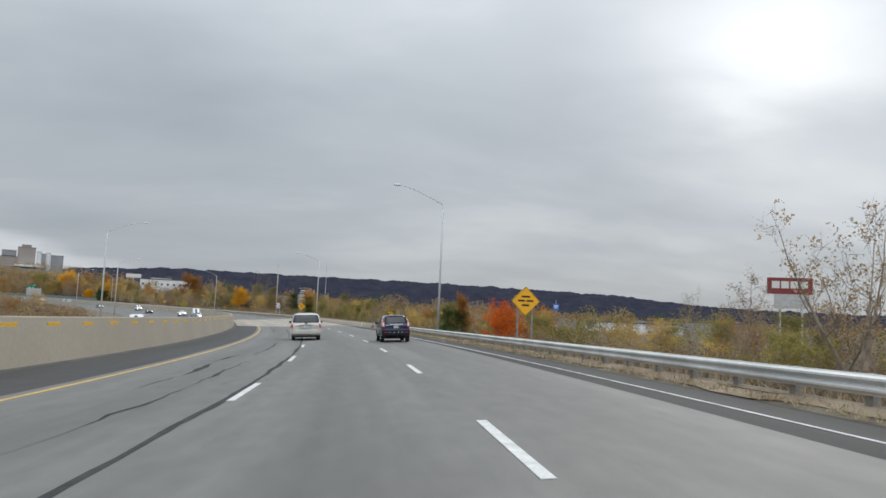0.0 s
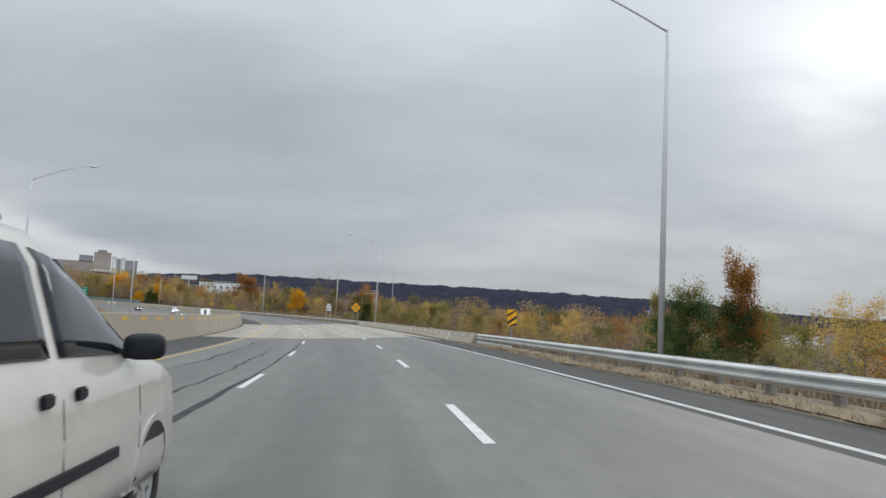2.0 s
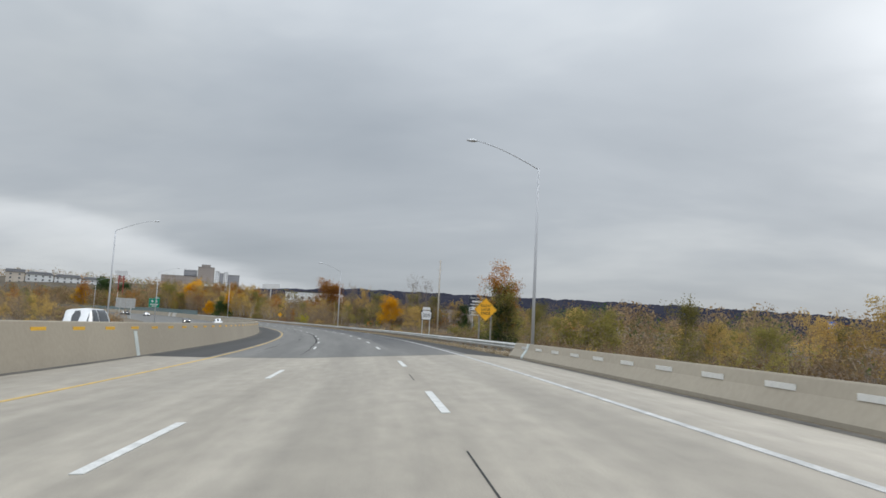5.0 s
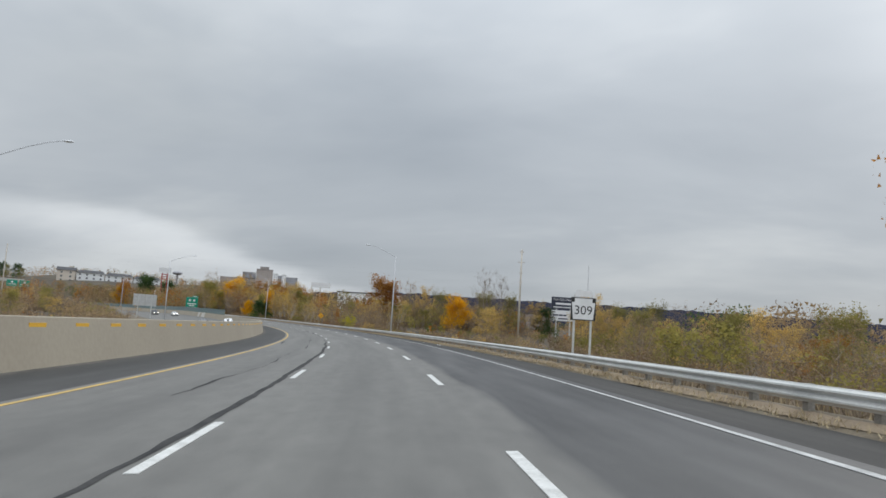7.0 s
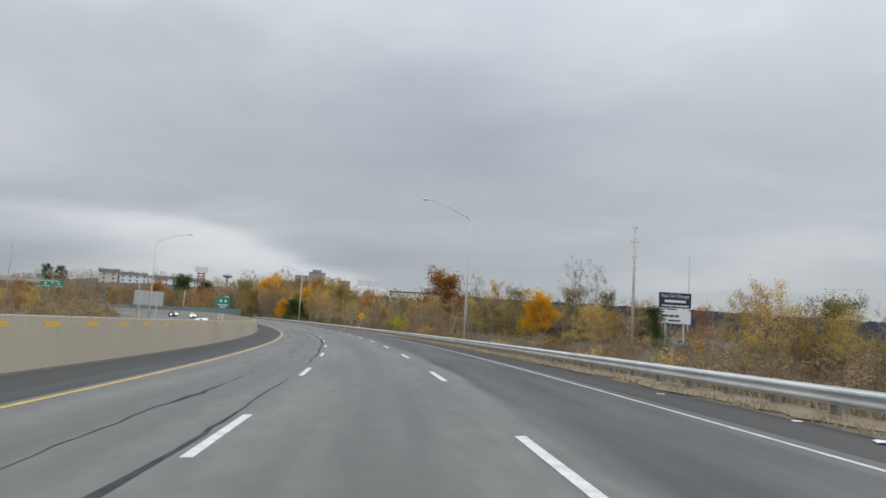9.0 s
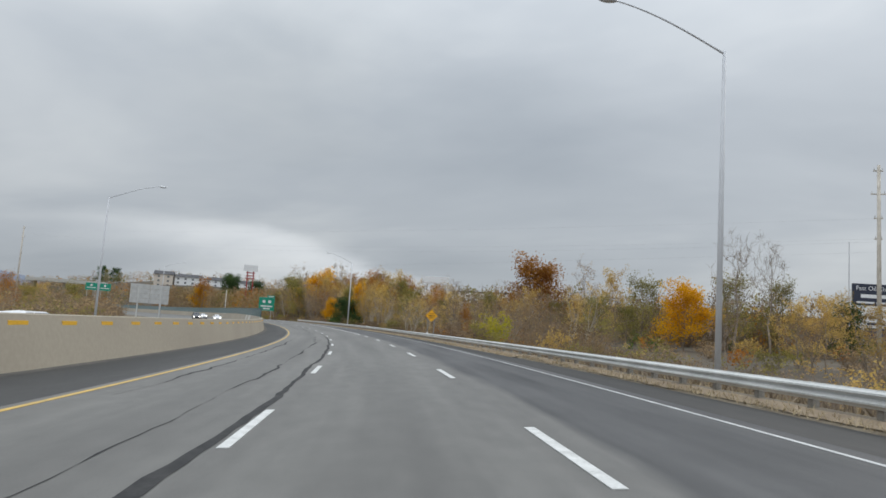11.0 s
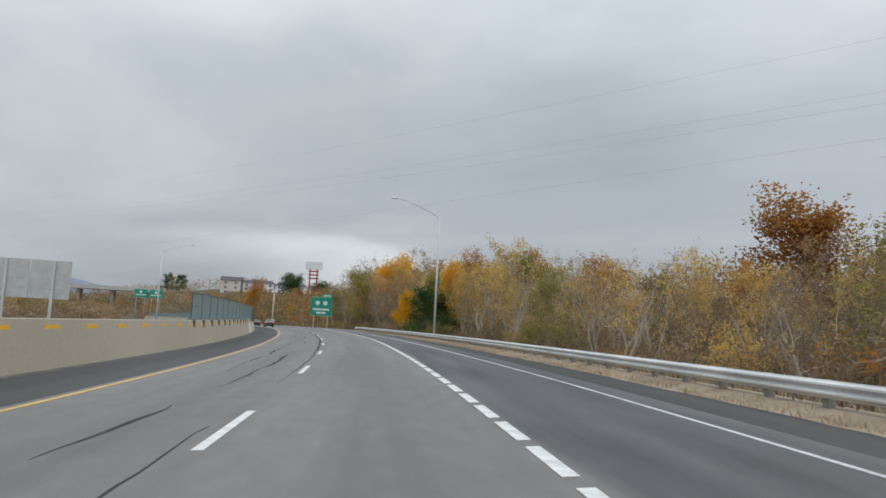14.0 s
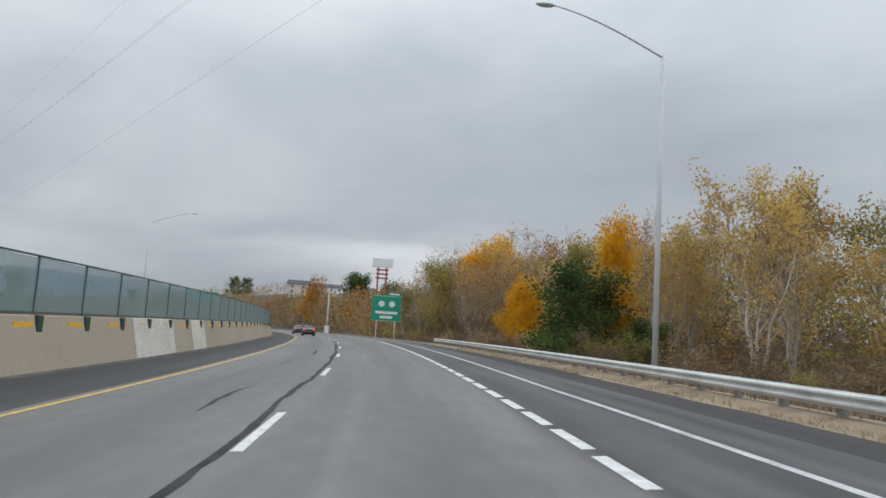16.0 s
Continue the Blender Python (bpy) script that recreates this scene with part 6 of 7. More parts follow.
NAVY_PAINT = paint("navy_car_paint", (0.011, 0.021, 0.060), coat=0.5)
TINT_DARK = mat("dark_privacy_glass", (0.006, 0.008, 0.011), (0.009, 0.011, 0.014), 2, 0.03, spec=0.6)
BEIGE_PAINT = paint("champagne_car_paint", (0.60, 0.568, 0.515), metal=0.0)
WHITE_PAINT = paint("white_car_paint", (0.72, 0.72, 0.72), metal=0.0)
GREEN_PAINT = paint("dark_green_car_paint", (0.035, 0.06, 0.05))
DARK_PAINT = paint("charcoal_car_paint", (0.03, 0.032, 0.036))
TRIM = mat("black_plastic_trim", (0.011, 0.012, 0.017), (0.016, 0.018, 0.024), 6, 0.6, spec=0.3, bump=0.1, fine=60)
TYRE = mat("tyre_rubber", (0.016, 0.016, 0.017), (0.026, 0.026, 0.026), 8, 0.85, bump=0.2, fine=40)
RIM = mat("alloy_rim", (0.50, 0.50, 0.49), (0.60, 0.60, 0.59), 6, 0.35, metal=0.7)
CHROME = mat("bright_chrome", (0.84, 0.84, 0.84), (0.78, 0.78, 0.79), 6, 0.22, metal=0.25)
TINT = mat("tinted_car_glass", (0.012, 0.015, 0.020), (0.016, 0.02, 0.026), 2, 0.03, spec=0.6)
RED_LENS = mat("red_lamp_lens", (0.55, 0.012, 0.012), (0.48, 0.01, 0.01), 30, 0.2, coat=0.6)
CLEAR_LENS = mat("clear_lamp_lens", (0.72, 0.64, 0.62), (0.60, 0.52, 0.50), 30, 0.2, coat=0.6)
PLATE_W = mat("plate_white", (0.66, 0.68, 0.70), (0.60, 0.62, 0.66), 10, 0.45)
PLATE_Y = mat("plate_yellow", (0.75, 0.52, 0.06), (0.70, 0.48, 0.05), 10, 0.45)
PLATE_B = mat("plate_blue", (0.03, 0.07, 0.30), (0.03, 0.06, 0.26), 10, 0.45)


def lit(name, c, strength):
    m = bpy.data.materials.new(name)
    m.use_nodes = True
    b = m.node_tree.nodes["Principled BSDF"]
    b.inputs["Base Color"].default_value = (*c, 1)
    b.inputs["Emission Color"].default_value = (*c, 1)
    b.inputs["Emission Strength"].default_value = strength
    return m


HEADLIGHT = lit("lit_headlight", (1.0, 0.97, 0.9), 5.0)
TAIL_LIT = lit("lit_tail_lamp", (0.9, 0.03, 0.02), 1.2)


class Shell:
    """A car body as a loft of cross sections: y, bottom, belt, top, half width at the belt, half width at the roof."""

    def __init__(self, rows):
        self.r = np.array(rows, float)

    def at(self, y):
        return [float(np.interp(y, self.r[:, 0], self.r[:, k])) for k in range(1, 6)]

    def ring(self, y):
        zb, belt, zt, w, wt = self.at(y)
        gh = max(zt - belt, 0.0)
        half = [(w * 0.80, zb), (w * 0.97, zb + 0.06), (w, zb + 0.25 * (belt - zb)), (w * 1.005, zb + 0.62 * (belt - zb)), (w * 0.985, belt - 0.015)]
        if gh > 0.12:
            half += [(w * 0.955, belt + 0.03), (wt + 0.30 * (w - wt), zt - 0.28 * gh), (wt, zt - 0.09), (wt * 0.92, zt - 0.03), (wt * 0.55, zt)]
        else:
            half += [(w * 0.96, belt + 0.1 * gh), (w * 0.90, belt + 0.5 * gh + 0.004), (w * 0.8, belt + 0.75 * gh + 0.006), (w * 0.6, belt + gh + 0.008), (w * 0.35, belt + gh + 0.012)]
        return half

    def mesh(self, dy=0.12):
        y0, y1 = self.r[0, 0], self.r[-1, 0]
        ys = sorted({*np.round(np.arange(y0, y1, dy), 3).tolist(), *self.r[:, 0].tolist()})
        vs, fs = [], []
        for y in ys:
            h = self.ring(y)
            vs += [(x, y, z) for x, z in h] + [(-x, y, z) for x, z in reversed(h)]
        k = 2 * len(self.ring(y0))
        for i in range(len(ys) - 1):
            for j in range(k):
                a, b = i * k + j, i * k + (j + 1) % k
                fs.append((a, b, b + k, a + k))
        fs.append(tuple(range(k)))
        fs.append(tuple((len(ys) - 1) * k + j for j in range(k))[::-1])
        return vs, fs

    def half(self, y, z):
        h = self.ring(y)
        zs = [q[1] for q in h]
        return float(np.interp(z, zs, [q[0] for q in h]))

    def side(self, y, z, sgn, out=0.0):
        return Vector((sgn * (self.half(y, z) + out), y, z))

    def rear_y(self, z):
        """Where the tail, seen from behind, reaches the height z."""
        y = self.r[0, 0]
        while self.at(y)[2] < z and y < 1.5:
            y += 0.005
        return y

    def rear(self, x, z, out=0.0):
        y = self.rear_y(z)
        return Vector((x, y - out, z))

    def front_y(self, z):
        y = self.r[-1, 0]
        while self.at(y)[2] < z and y > 0.5:
            y -= 0.005
        return y


def flat_ends(ob):
    """The flat nose and tail faces keep their own shading."""
    n = len(ob.data.polygons)
    ob.data.polygons[n - 2].use_smooth = ob.data.polygons[n - 1].use_smooth = False
    return ob


def skin(pts, back):
    """A thin plate with the outline pts, thickened towards back."""
    n = len(pts)
    off = Vector(back)
    vs = [tuple(p) for p in pts] + [tuple(p + off) for p in pts]
    fs = [tuple(range(n)), tuple(range(n, 2 * n))[::-1]] + [(i, i + n, (i + 1) % n + n, (i + 1) % n) for i in range(n)]
    return vs, fs


def strip(fn, rows, cols, back):
    """A curved plate: fn gives a point for a row and a column value; thickened towards back."""
    nr, nc = len(rows), len(cols)
    off = Vector(back)
    front = [fn(r, c) for r in rows for c in cols]
    vs = [tuple(p) for p in front] + [tuple(p + off) for p in front]
    o = nr * nc
    fs = []
    for i in range(nr - 1):
        for j in range(nc - 1):
            a = i * nc + j
            fs += [(a, a + 1, a + nc + 1, a + nc), (o + a, o + a + nc, o + a + nc + 1, o + a + 1)]
    edge = [j for j in range(nc)] + [i * nc + nc - 1 for i in range(1, nr)] + [(nr - 1) * nc + j for j in range(nc - 2, -1, -1)] + [i * nc for i in range(nr - 2, 0, -1)]
    for i, a in enumerate(edge):
        b = edge[(i + 1) % len(edge)]
        fs.append((a, a + o, b + o, b))
    return vs, fs


def side_pane(root, sh, outline_yz, name="side_window", material=TINT, out=0.012):
    """Window on each side from an outline in y, z; it follows the swell of the body."""
    n = len(outline_yz)
    ys = [q[0] for q in outline_yz]
    y0, y1 = min(ys) + 0.004, max(ys) - 0.004

    def span(y):
        hits = []
        for i in range(n):
            (a, za), (c, zc) = outline_yz[i], outline_yz[(i + 1) % n]
            if (a - y) * (c - y) <= 0 and abs(a - c) > 1e-6:
                hits.append(za + (zc - za) * (y - a) / (c - a))
        return min(hits), max(hits)

    for sg in (1, -1):
        def face(f, y, sg=sg):
            lo, hi = span(y)
            return sh.side(y, lo + (hi - lo) * f, sg, out)
        part(name, strip(face, np.linspace(0, 1, 6), np.linspace(y0, y1, 14), (-sg * 0.03, 0, 0)), material, root, smooth=True)


def wheels(root, base, track, r, width, rim=RIM, spokes=7):
    made = None
    for y in (0.0, base):
        for sg in (1, -1):
            m = Matrix.Translation((sg * track / 2, y, r)) @ Matrix.Rotation(0 if sg > 0 else math.pi, 4, "Z")
            if made is None:
                prof = [(-width / 2, r * 0.62), (-width / 2, r * 0.90), (-width * 0.40, r * 0.985), (width * 0.40, r * 0.985), (width / 2, r * 0.90), (width / 2, r * 0.64), (width * 0.30, r * 0.62)]
                n = 28
                vs = [(x, rr * math.cos(2 * math.pi * k / n), rr * math.sin(2 * math.pi * k / n)) for k in range(n) for x, rr in prof]
                q = len(prof)
                fs = [(k * q + j, k * q + (j + 1) % q, ((k + 1) % n) * q + (j + 1) % q, ((k + 1) % n) * q + j) for k in range(n) for j in range(q)]
                tyre = part("wheel", (vs, fs), TYRE, root, "black rubber tyre", m=m, smooth=True)
                bm = bmesh.new()
                for k in range(spokes):
                    a = 2 * math.pi * k / spokes
                    box(bm, width * 0.30, width * 0.40, -0.034, 0.034, 0.03, r * 0.62, Matrix.Rotation(a, 4, "X"))
                bmesh.ops.create_cone(bm, cap_ends=True, segments=18, radius1=0.075, radius2=0.06, depth=0.05, matrix=Matrix.Translation((width * 0.36, 0, 0)) @ Matrix.Rotation(radians(90), 4, "Y"))
                ring = [(width * 0.28, r * 0.57), (width * 0.44, r * 0.59), (width * 0.44, r * 0.66), (width * 0.28, r * 0.64)]
                vv = [[bm.verts.new((x, rr * math.cos(2 * math.pi * k / n), rr * math.sin(2 * math.pi * k / n))) for x, rr in ring] for k in range(n)]
                for k in range(n):
                    for j in range(4):
                        bm.faces.new((vv[k][j], vv[k][(j + 1) % 4], vv[(k + 1) % n][(j + 1) % 4], vv[(k + 1) % n][j]))
                rm = part("rim", bm, rim, tyre, "grey alloy rim")
                back = cyl(bmesh.new(), (-width * 0.2, 0, 0), (width * 0.24, 0, 0), r * 0.6, r * 0.6, 24)
                bk_ = part("brake_disc", back, TRIM, tyre, "dark brake disc")
                made = (tyre, rm, bk_)
            else:
                t = again("wheel", made[0], root, m)
                again("rim", made[1], t, Matrix())
                again("brake_disc", made[2], t, Matrix())


def arches(root, sh, base, r, material):
    for y in (0.0, base):
        for sg in (1, -1):
            vs, fs = [], []
            n = 18
            for k in range(n + 1):
                a = math.pi * k / n
                for rr, o in ((r * 1.08, 0.006), (r * 1.22, 0.012)):
                    yy, zz = y + rr * math.cos(a), r + rr * math.sin(a) * 0.98
                    vs.append(sh.side(yy, max(zz, 0.3), sg, o))
                    vs.append(sh.side(yy, max(zz, 0.3), sg, -0.05))
            for k in range(n):
                a = 4 * k
                fs += [(a, a + 2, a + 6, a + 4), (a, a + 4, a + 5, a + 1), (a + 2, a + 3, a + 7, a + 6)]
            part("wheel_arch", (vs, fs), material, root)
            pts = []
            for k in range(n + 1):
                a = math.pi * k / n
                yy, zz = y + r * 1.09 * math.cos(a), r + r * 1.09 * math.sin(a) * 0.98
                pts.append(sh.side(yy, max(zz, 0.3), sg, 0.003))
            part("wheel_well", skin(pts, (-sg * 0.02, 0, 0)), TYRE, root)


def mirrors(root, sh, y, z, material):
    for sg in (1, -1):
        p = sh.side(y, z, sg, 0.0)
        bm = bmesh.new()
        bmesh.ops.create_uvsphere(bm, u_segments=16, v_segments=10, radius=1.0)
        for v in bm.verts:
            x, y_, z_ = v.co
            v.co = p + Vector((sg * (0.12 + 0.115 * math.copysign(abs(x) ** 0.6, x)), 0.01 + 0.055 * math.copysign(abs(y_) ** 0.7, y_), 0.035 + 0.075 * math.copysign(abs(z_) ** 0.6, z_)))
        box(bm, -0.03, 0.06, -0.02, 0.03, -0.03, 0.02, m=Matrix.Translation(p) @ Matrix.Diagonal((sg, 1, 1, 1)), bevel=0.008)
        part("mirror", bm, material, root, "door mirror housing", smooth=True)


def plate(root, sh, z, w=0.31, h=0.155, out=0.03, colour=True):
    y = sh.rear_y(z) - out
    root2 = part("number_plate", nbox(-w / 2, w / 2, y - 0.006, y, z - h / 2, z + h / 2, bevel=0.002), PLATE_W, root, "number plate with plain bars")
    if colour:
        part("band", nbox(-w / 2, w / 2, y - 0.009, y - 0.0065, z - h / 2, z - h / 2 + 0.030), PLATE_Y, root2)
        part("band", nbox(-w / 2, w / 2, y - 0.009, y - 0.0065, z + h / 2 - 0.014, z + h / 2), PLATE_B, root2)
    for k in range(6):
        x = -w * 0.40 + k * w * 0.16
        part("bar", nbox(x - 0.009, x + 0.009, y - 0.009, y - 0.0065, z - 0.028, z + 0.040), PLATE_B, root2)


def bumper(root, sh, y, z0, z1, w, deep, material, name="bumper", curve=0.10, label=""):
    """A bumper bar that wraps round the corners."""
    cols = np.linspace(-1, 1, 21)
    mid, hh = (z0 + z1) / 2, (z1 - z0) / 2
    prof = [(deep * (0.45 + 0.55 * math.cos(w_) ** 0.7), mid + hh * math.sin(w_)) for w_ in np.radians([-84, -62, -38, -14, 14, 38, 62, 84])]
    vs, fs = [], []
    for c in cols:
        yy = curve * abs(c) ** 4 * 1.2
        for d, z in prof:
            vs.append((c * w, y - d + yy, z))
        vs.append((c * w * 0.97, y + 0.25, z1))
        vs.append((c * w * 0.97, y + 0.25, z0))
    k = len(prof) + 2
    for i in range(len(cols) - 1):
        for j in range(k):
            fs.append((i * k + j, (i + 1) * k + j, (i + 1) * k + (j + 1) % k, i * k + (j + 1) % k))
    fs.append(tuple(range(k)))
    fs.append(tuple((len(cols) - 1) * k + j for j in range(k))[::-1])
    return flat_ends(part(name, (vs, fs), material, root, label, smooth=True))


def crown_tail(root, reach, w, depth):
    """Rounds the tail of a car in plan: the corners swing forward."""
    for ob in [*root.children, *[c for o in root.children for c in o.children]]:
        if ob.name.startswith(("wheel", "rim", "brake")) and not ob.name.startswith(("wheel_arch", "wheel_well")):
            continue
        for v in ob.data.vertices:
            if v.co.y < 0:
                f = min(-v.co.y / reach, 1.0)
                v.co.y += depth * min(abs(v.co.x) / w, 1.05) ** 2.6 * f * f * (3 - 2 * f)


def suv(m):
    root = empty("suv", m)
    sh = Shell([(-0.93, 0.46, 0.93, 0.96, 0.80, 0.70), (-0.88, 0.36, 1.02, 1.07, 0.86, 0.72), (-0.80, 0.33, 1.05, 1.16, 0.89, 0.72), (-0.66, 0.31, 1.06, 1.38, 0.90, 0.69),
                (-0.52, 0.30, 1.06, 1.53, 0.905, 0.655), (-0.40, 0.30, 1.06, 1.575, 0.91, 0.645), (0.3, 0.29, 1.05, 1.62, 0.91, 0.64), (1.2, 0.28, 1.03, 1.615, 0.91, 0.63), (1.62, 0.28, 1.02, 1.55, 0.905, 0.61),
                (2.05, 0.28, 1.01, 1.36, 0.90, 0.62), (2.42, 0.28, 1.00, 1.10, 0.90, 0.66), (2.55, 0.28, 0.99, 1.05, 0.90, 0.7), (3.1, 0.28, 0.93, 1.0, 0.88, 0.7), (3.40, 0.30, 0.82, 0.88, 0.80, 0.6), (3.55, 0.36, 0.62, 0.66, 0.66, 0.5)])
    flat_ends(part("body", sh.mesh(0.1), NAVY_PAINT, root, "dark navy painted body", smooth=True))
    # rear window, lamps, tailgate trim
    part("rear_window", strip(lambda z, c: sh.rear(c * np.interp(z, [1.12, 1.51], [0.685, 0.60]), z, 0.016), np.linspace(1.12, 1.51, 9), np.linspace(-1, 1, 9), (0, 0.03, 0)), TINT_DARK, root, "dark tinted rear window", smooth=True)
    part("spoiler", nbox(-0.50, 0.50, -0.56, -0.44, 1.528, 1.55, bevel=0.009), NAVY_PAINT, root)
    for sg in (1, -1):
        def lampface(z, c, sg=sg):
            w0 = np.interp(z, [0.86, 1.10, 1.2, 1.54], [0.69, 0.725, 0.73, 0.635])
            w1 = sum(sh.half(sh.rear_y(max(z + d, 1.0)) + 0.07, z + d) for d in (-0.10, -0.05, 0.0, 0.05)) / 4 + 0.004
            p = sh.rear(sg * (w0 + (w1 - w0) * c), z, 0.030)
            p.y += 0.09 * c ** 2
            return p
        lamp_ = part("tail_lamp", strip(lampface, np.linspace(0.86, 1.52, 16), np.linspace(0, 1, 7), (0, 0.08, 0)), RED_LENS, root, "tall red tail lamp", smooth=True)
        part("lens", strip(lambda z, c: lampface(z, 0.08 + 0.8 * c) + Vector((0, -0.008, 0)), np.linspace(1.035, 1.17, 4), np.linspace(0, 1, 4), (0, 0.02, 0)), CLEAR_LENS, lamp_, "clear reversing lens")
        part("lens", strip(lambda z, c: lampface(z, 0.08 + 0.8 * c) + Vector((0, -0.008, 0)), np.linspace(0.965, 1.02, 3), np.linspace(0, 1, 4), (0, 0.02, 0)), CLEAR_LENS, lamp_, "clear lower lens")
        part("reflector", nbox(sg * 0.62 - 0.10, sg * 0.62 + 0.10, -1.025, -1.0, 0.575, 0.62, bevel=0.006), RED_LENS, root, "red bumper reflector")
    gy = sh.rear_y(1.0) - 0.02
    part("garnish", nbox(-0.41, 0.41, gy - 0.035, gy + 0.06, 1.012, 1.064, bevel=0.012), CHROME, root, "bright chrome tailgate bar")
    part("emblem", nbox(-0.055, 0.055, gy - 0.05, gy - 0.036, 0.995, 1.09, bevel=0.012), CHROME, root, "plain chrome emblem")
    part("recess_rim", tube([(-0.37, gy - 0.012, 0.985), (-0.35, gy - 0.014, 0.84), (-0.31, gy - 0.014, 0.80), (0.31, gy - 0.014, 0.80), (0.35, gy - 0.014, 0.84), (0.37, gy - 0.012, 0.985)], [0.012] * 6, 6), NAVY_PAINT, root)
    plate(root, sh, 0.905, out=0.045)
    part("badge", nbox(-0.60, -0.44, gy - 0.014, gy + 0.0, 0.985, 1.012, bevel=0.004), CHROME, root, "small plain badge")
    part("gate_handle", nbox(-0.075, 0.075, -0.955, -0.90, 0.715, 0.755, bevel=0.01), TRIM, root)
    wp_ = part("wiper", tube([sh.rear(0.10, 1.145, 0.03), sh.rear(0.30, 1.155, 0.035), sh.rear(0.50, 1.13, 0.03)], [0.022, 0.016, 0.010], 6), TRIM, root, "black rear wiper")
    bumper(root, sh, -0.90, 0.60, 0.79, 0.875, 0.095, NAVY_PAINT, "upper_bumper", 0.06)
    bumper(root, sh, -0.90, 0.39, 0.64, 0.865, 0.10, TRIM, "lower_bumper", 0.06, "dark plastic bumper")
    for x in (-0.38, -0.13, 0.13, 0.38):
        part("bumper_slot", nbox(x - 0.05, x + 0.05, -1.012, -0.99, 0.585, 0.608, bevel=0.004), GALV, root)
    part("underbody", nbox(-0.72, 0.72, -0.3, 3.3, 0.20, 0.36), TYRE, root)
    # side glass: one long arch split by the pillars, with a bright frame
    arch = [(-0.22, 1.10), (-0.28, 1.18), (-0.22, 1.31), (-0.02, 1.43), (0.35, 1.50), (0.72, 1.515)]
    side_pane(root, sh, arch + [(0.70, 1.09)], material=TINT_DARK)
    side_pane(root, sh, [(0.78, 1.09), (0.80, 1.515), (1.30, 1.495), (1.62, 1.42), (2.0, 1.24), (2.18, 1.10)], material=TINT_DARK)
    for sg in (1, -1):
        pts = [sh.side(y, z, sg, 0.010) for y, z in [(2.15, 1.075), (0.75, 1.07), (-0.20, 1.08), (-0.31, 1.18), (-0.25, 1.33), (-0.03, 1.455), (0.35, 1.525), (0.8, 1.54), (1.3, 1.52)]]
        part("window_trim", tube(pts, [0.013] * len(pts), 6), CHROME, root)
        for y in (0.35, 1.42):
            part("door_handle", nbox(-0.012, 0.012, y - 0.1, y + 0.1, -0.02, 0.02, m=Matrix.Translation(sh.side(y, 0.96, sg, 0.012) - Vector((0, y, 0))), bevel=0.008), NAVY_PAINT, root)
        for y in (0.74, 1.75, -0.15):
            part("door_seam", skin([sh.side(y + d, z, sg, 0.002) for z, d in [(q, -0.004) for q in np.linspace(0.45, 1.05, 6)] + [(q, 0.004) for q in np.linspace(1.05, 0.45, 6)]], (-sg * 0.01, 0, 0)), TRIM, root)
        part("sill", strip(lambda z, y: sh.side(y, z, sg, 0.014), (0.32, 0.42, 0.50), np.linspace(0.45, 2.2, 8), (-sg * 0.03, 0, 0)), TRIM, root, "dark plastic sill")
    part("windscreen", strip(lambda z, c: Vector((c * np.interp(z, [1.1, 1.53], [0.74, 0.60]), sh.front_y(z) + 0.008 - 0.05 * c * c, z)), np.linspace(1.12, 1.52, 6), np.linspace(-1, 1, 7), (0, -0.03, 0)), TINT_DARK, root, smooth=True)
    ant = part("antenna", tube([(0.02, -0.28, 1.57), (0.02, -0.33, 1.67), (0.02, -0.40, 1.81)], [0.016, 0.008, 0.006], 6), TRIM, root)
    part("antenna_base", nbox(-0.02, 0.06, -0.33, -0.22, 1.57, 1.62, bevel=0.012), TRIM, root)
    wheels(root, 2.62, 1.60, 0.345, 0.225)
    arches(root, sh, 2.62, 0.345, TRIM)
    mirrors(root, sh, 2.02, 1.08, NAVY_PAINT)
    crown_tail(root, 0.9, 0.9, 0.15)
    return tagged(root, "dark navy blue compact SUV with tall red tail lamps", "car")


def oval(x, y, z, rx, rz, deep=0.09):
    bm = cyl(bmesh.new(), (0, 0, 0), (0, deep, 0), 1, 1, 18)
    for v in bm.verts:
        v.co = (x + v.co.x * rx, y + v.co.y, z + v.co.z * rz)
    return bm


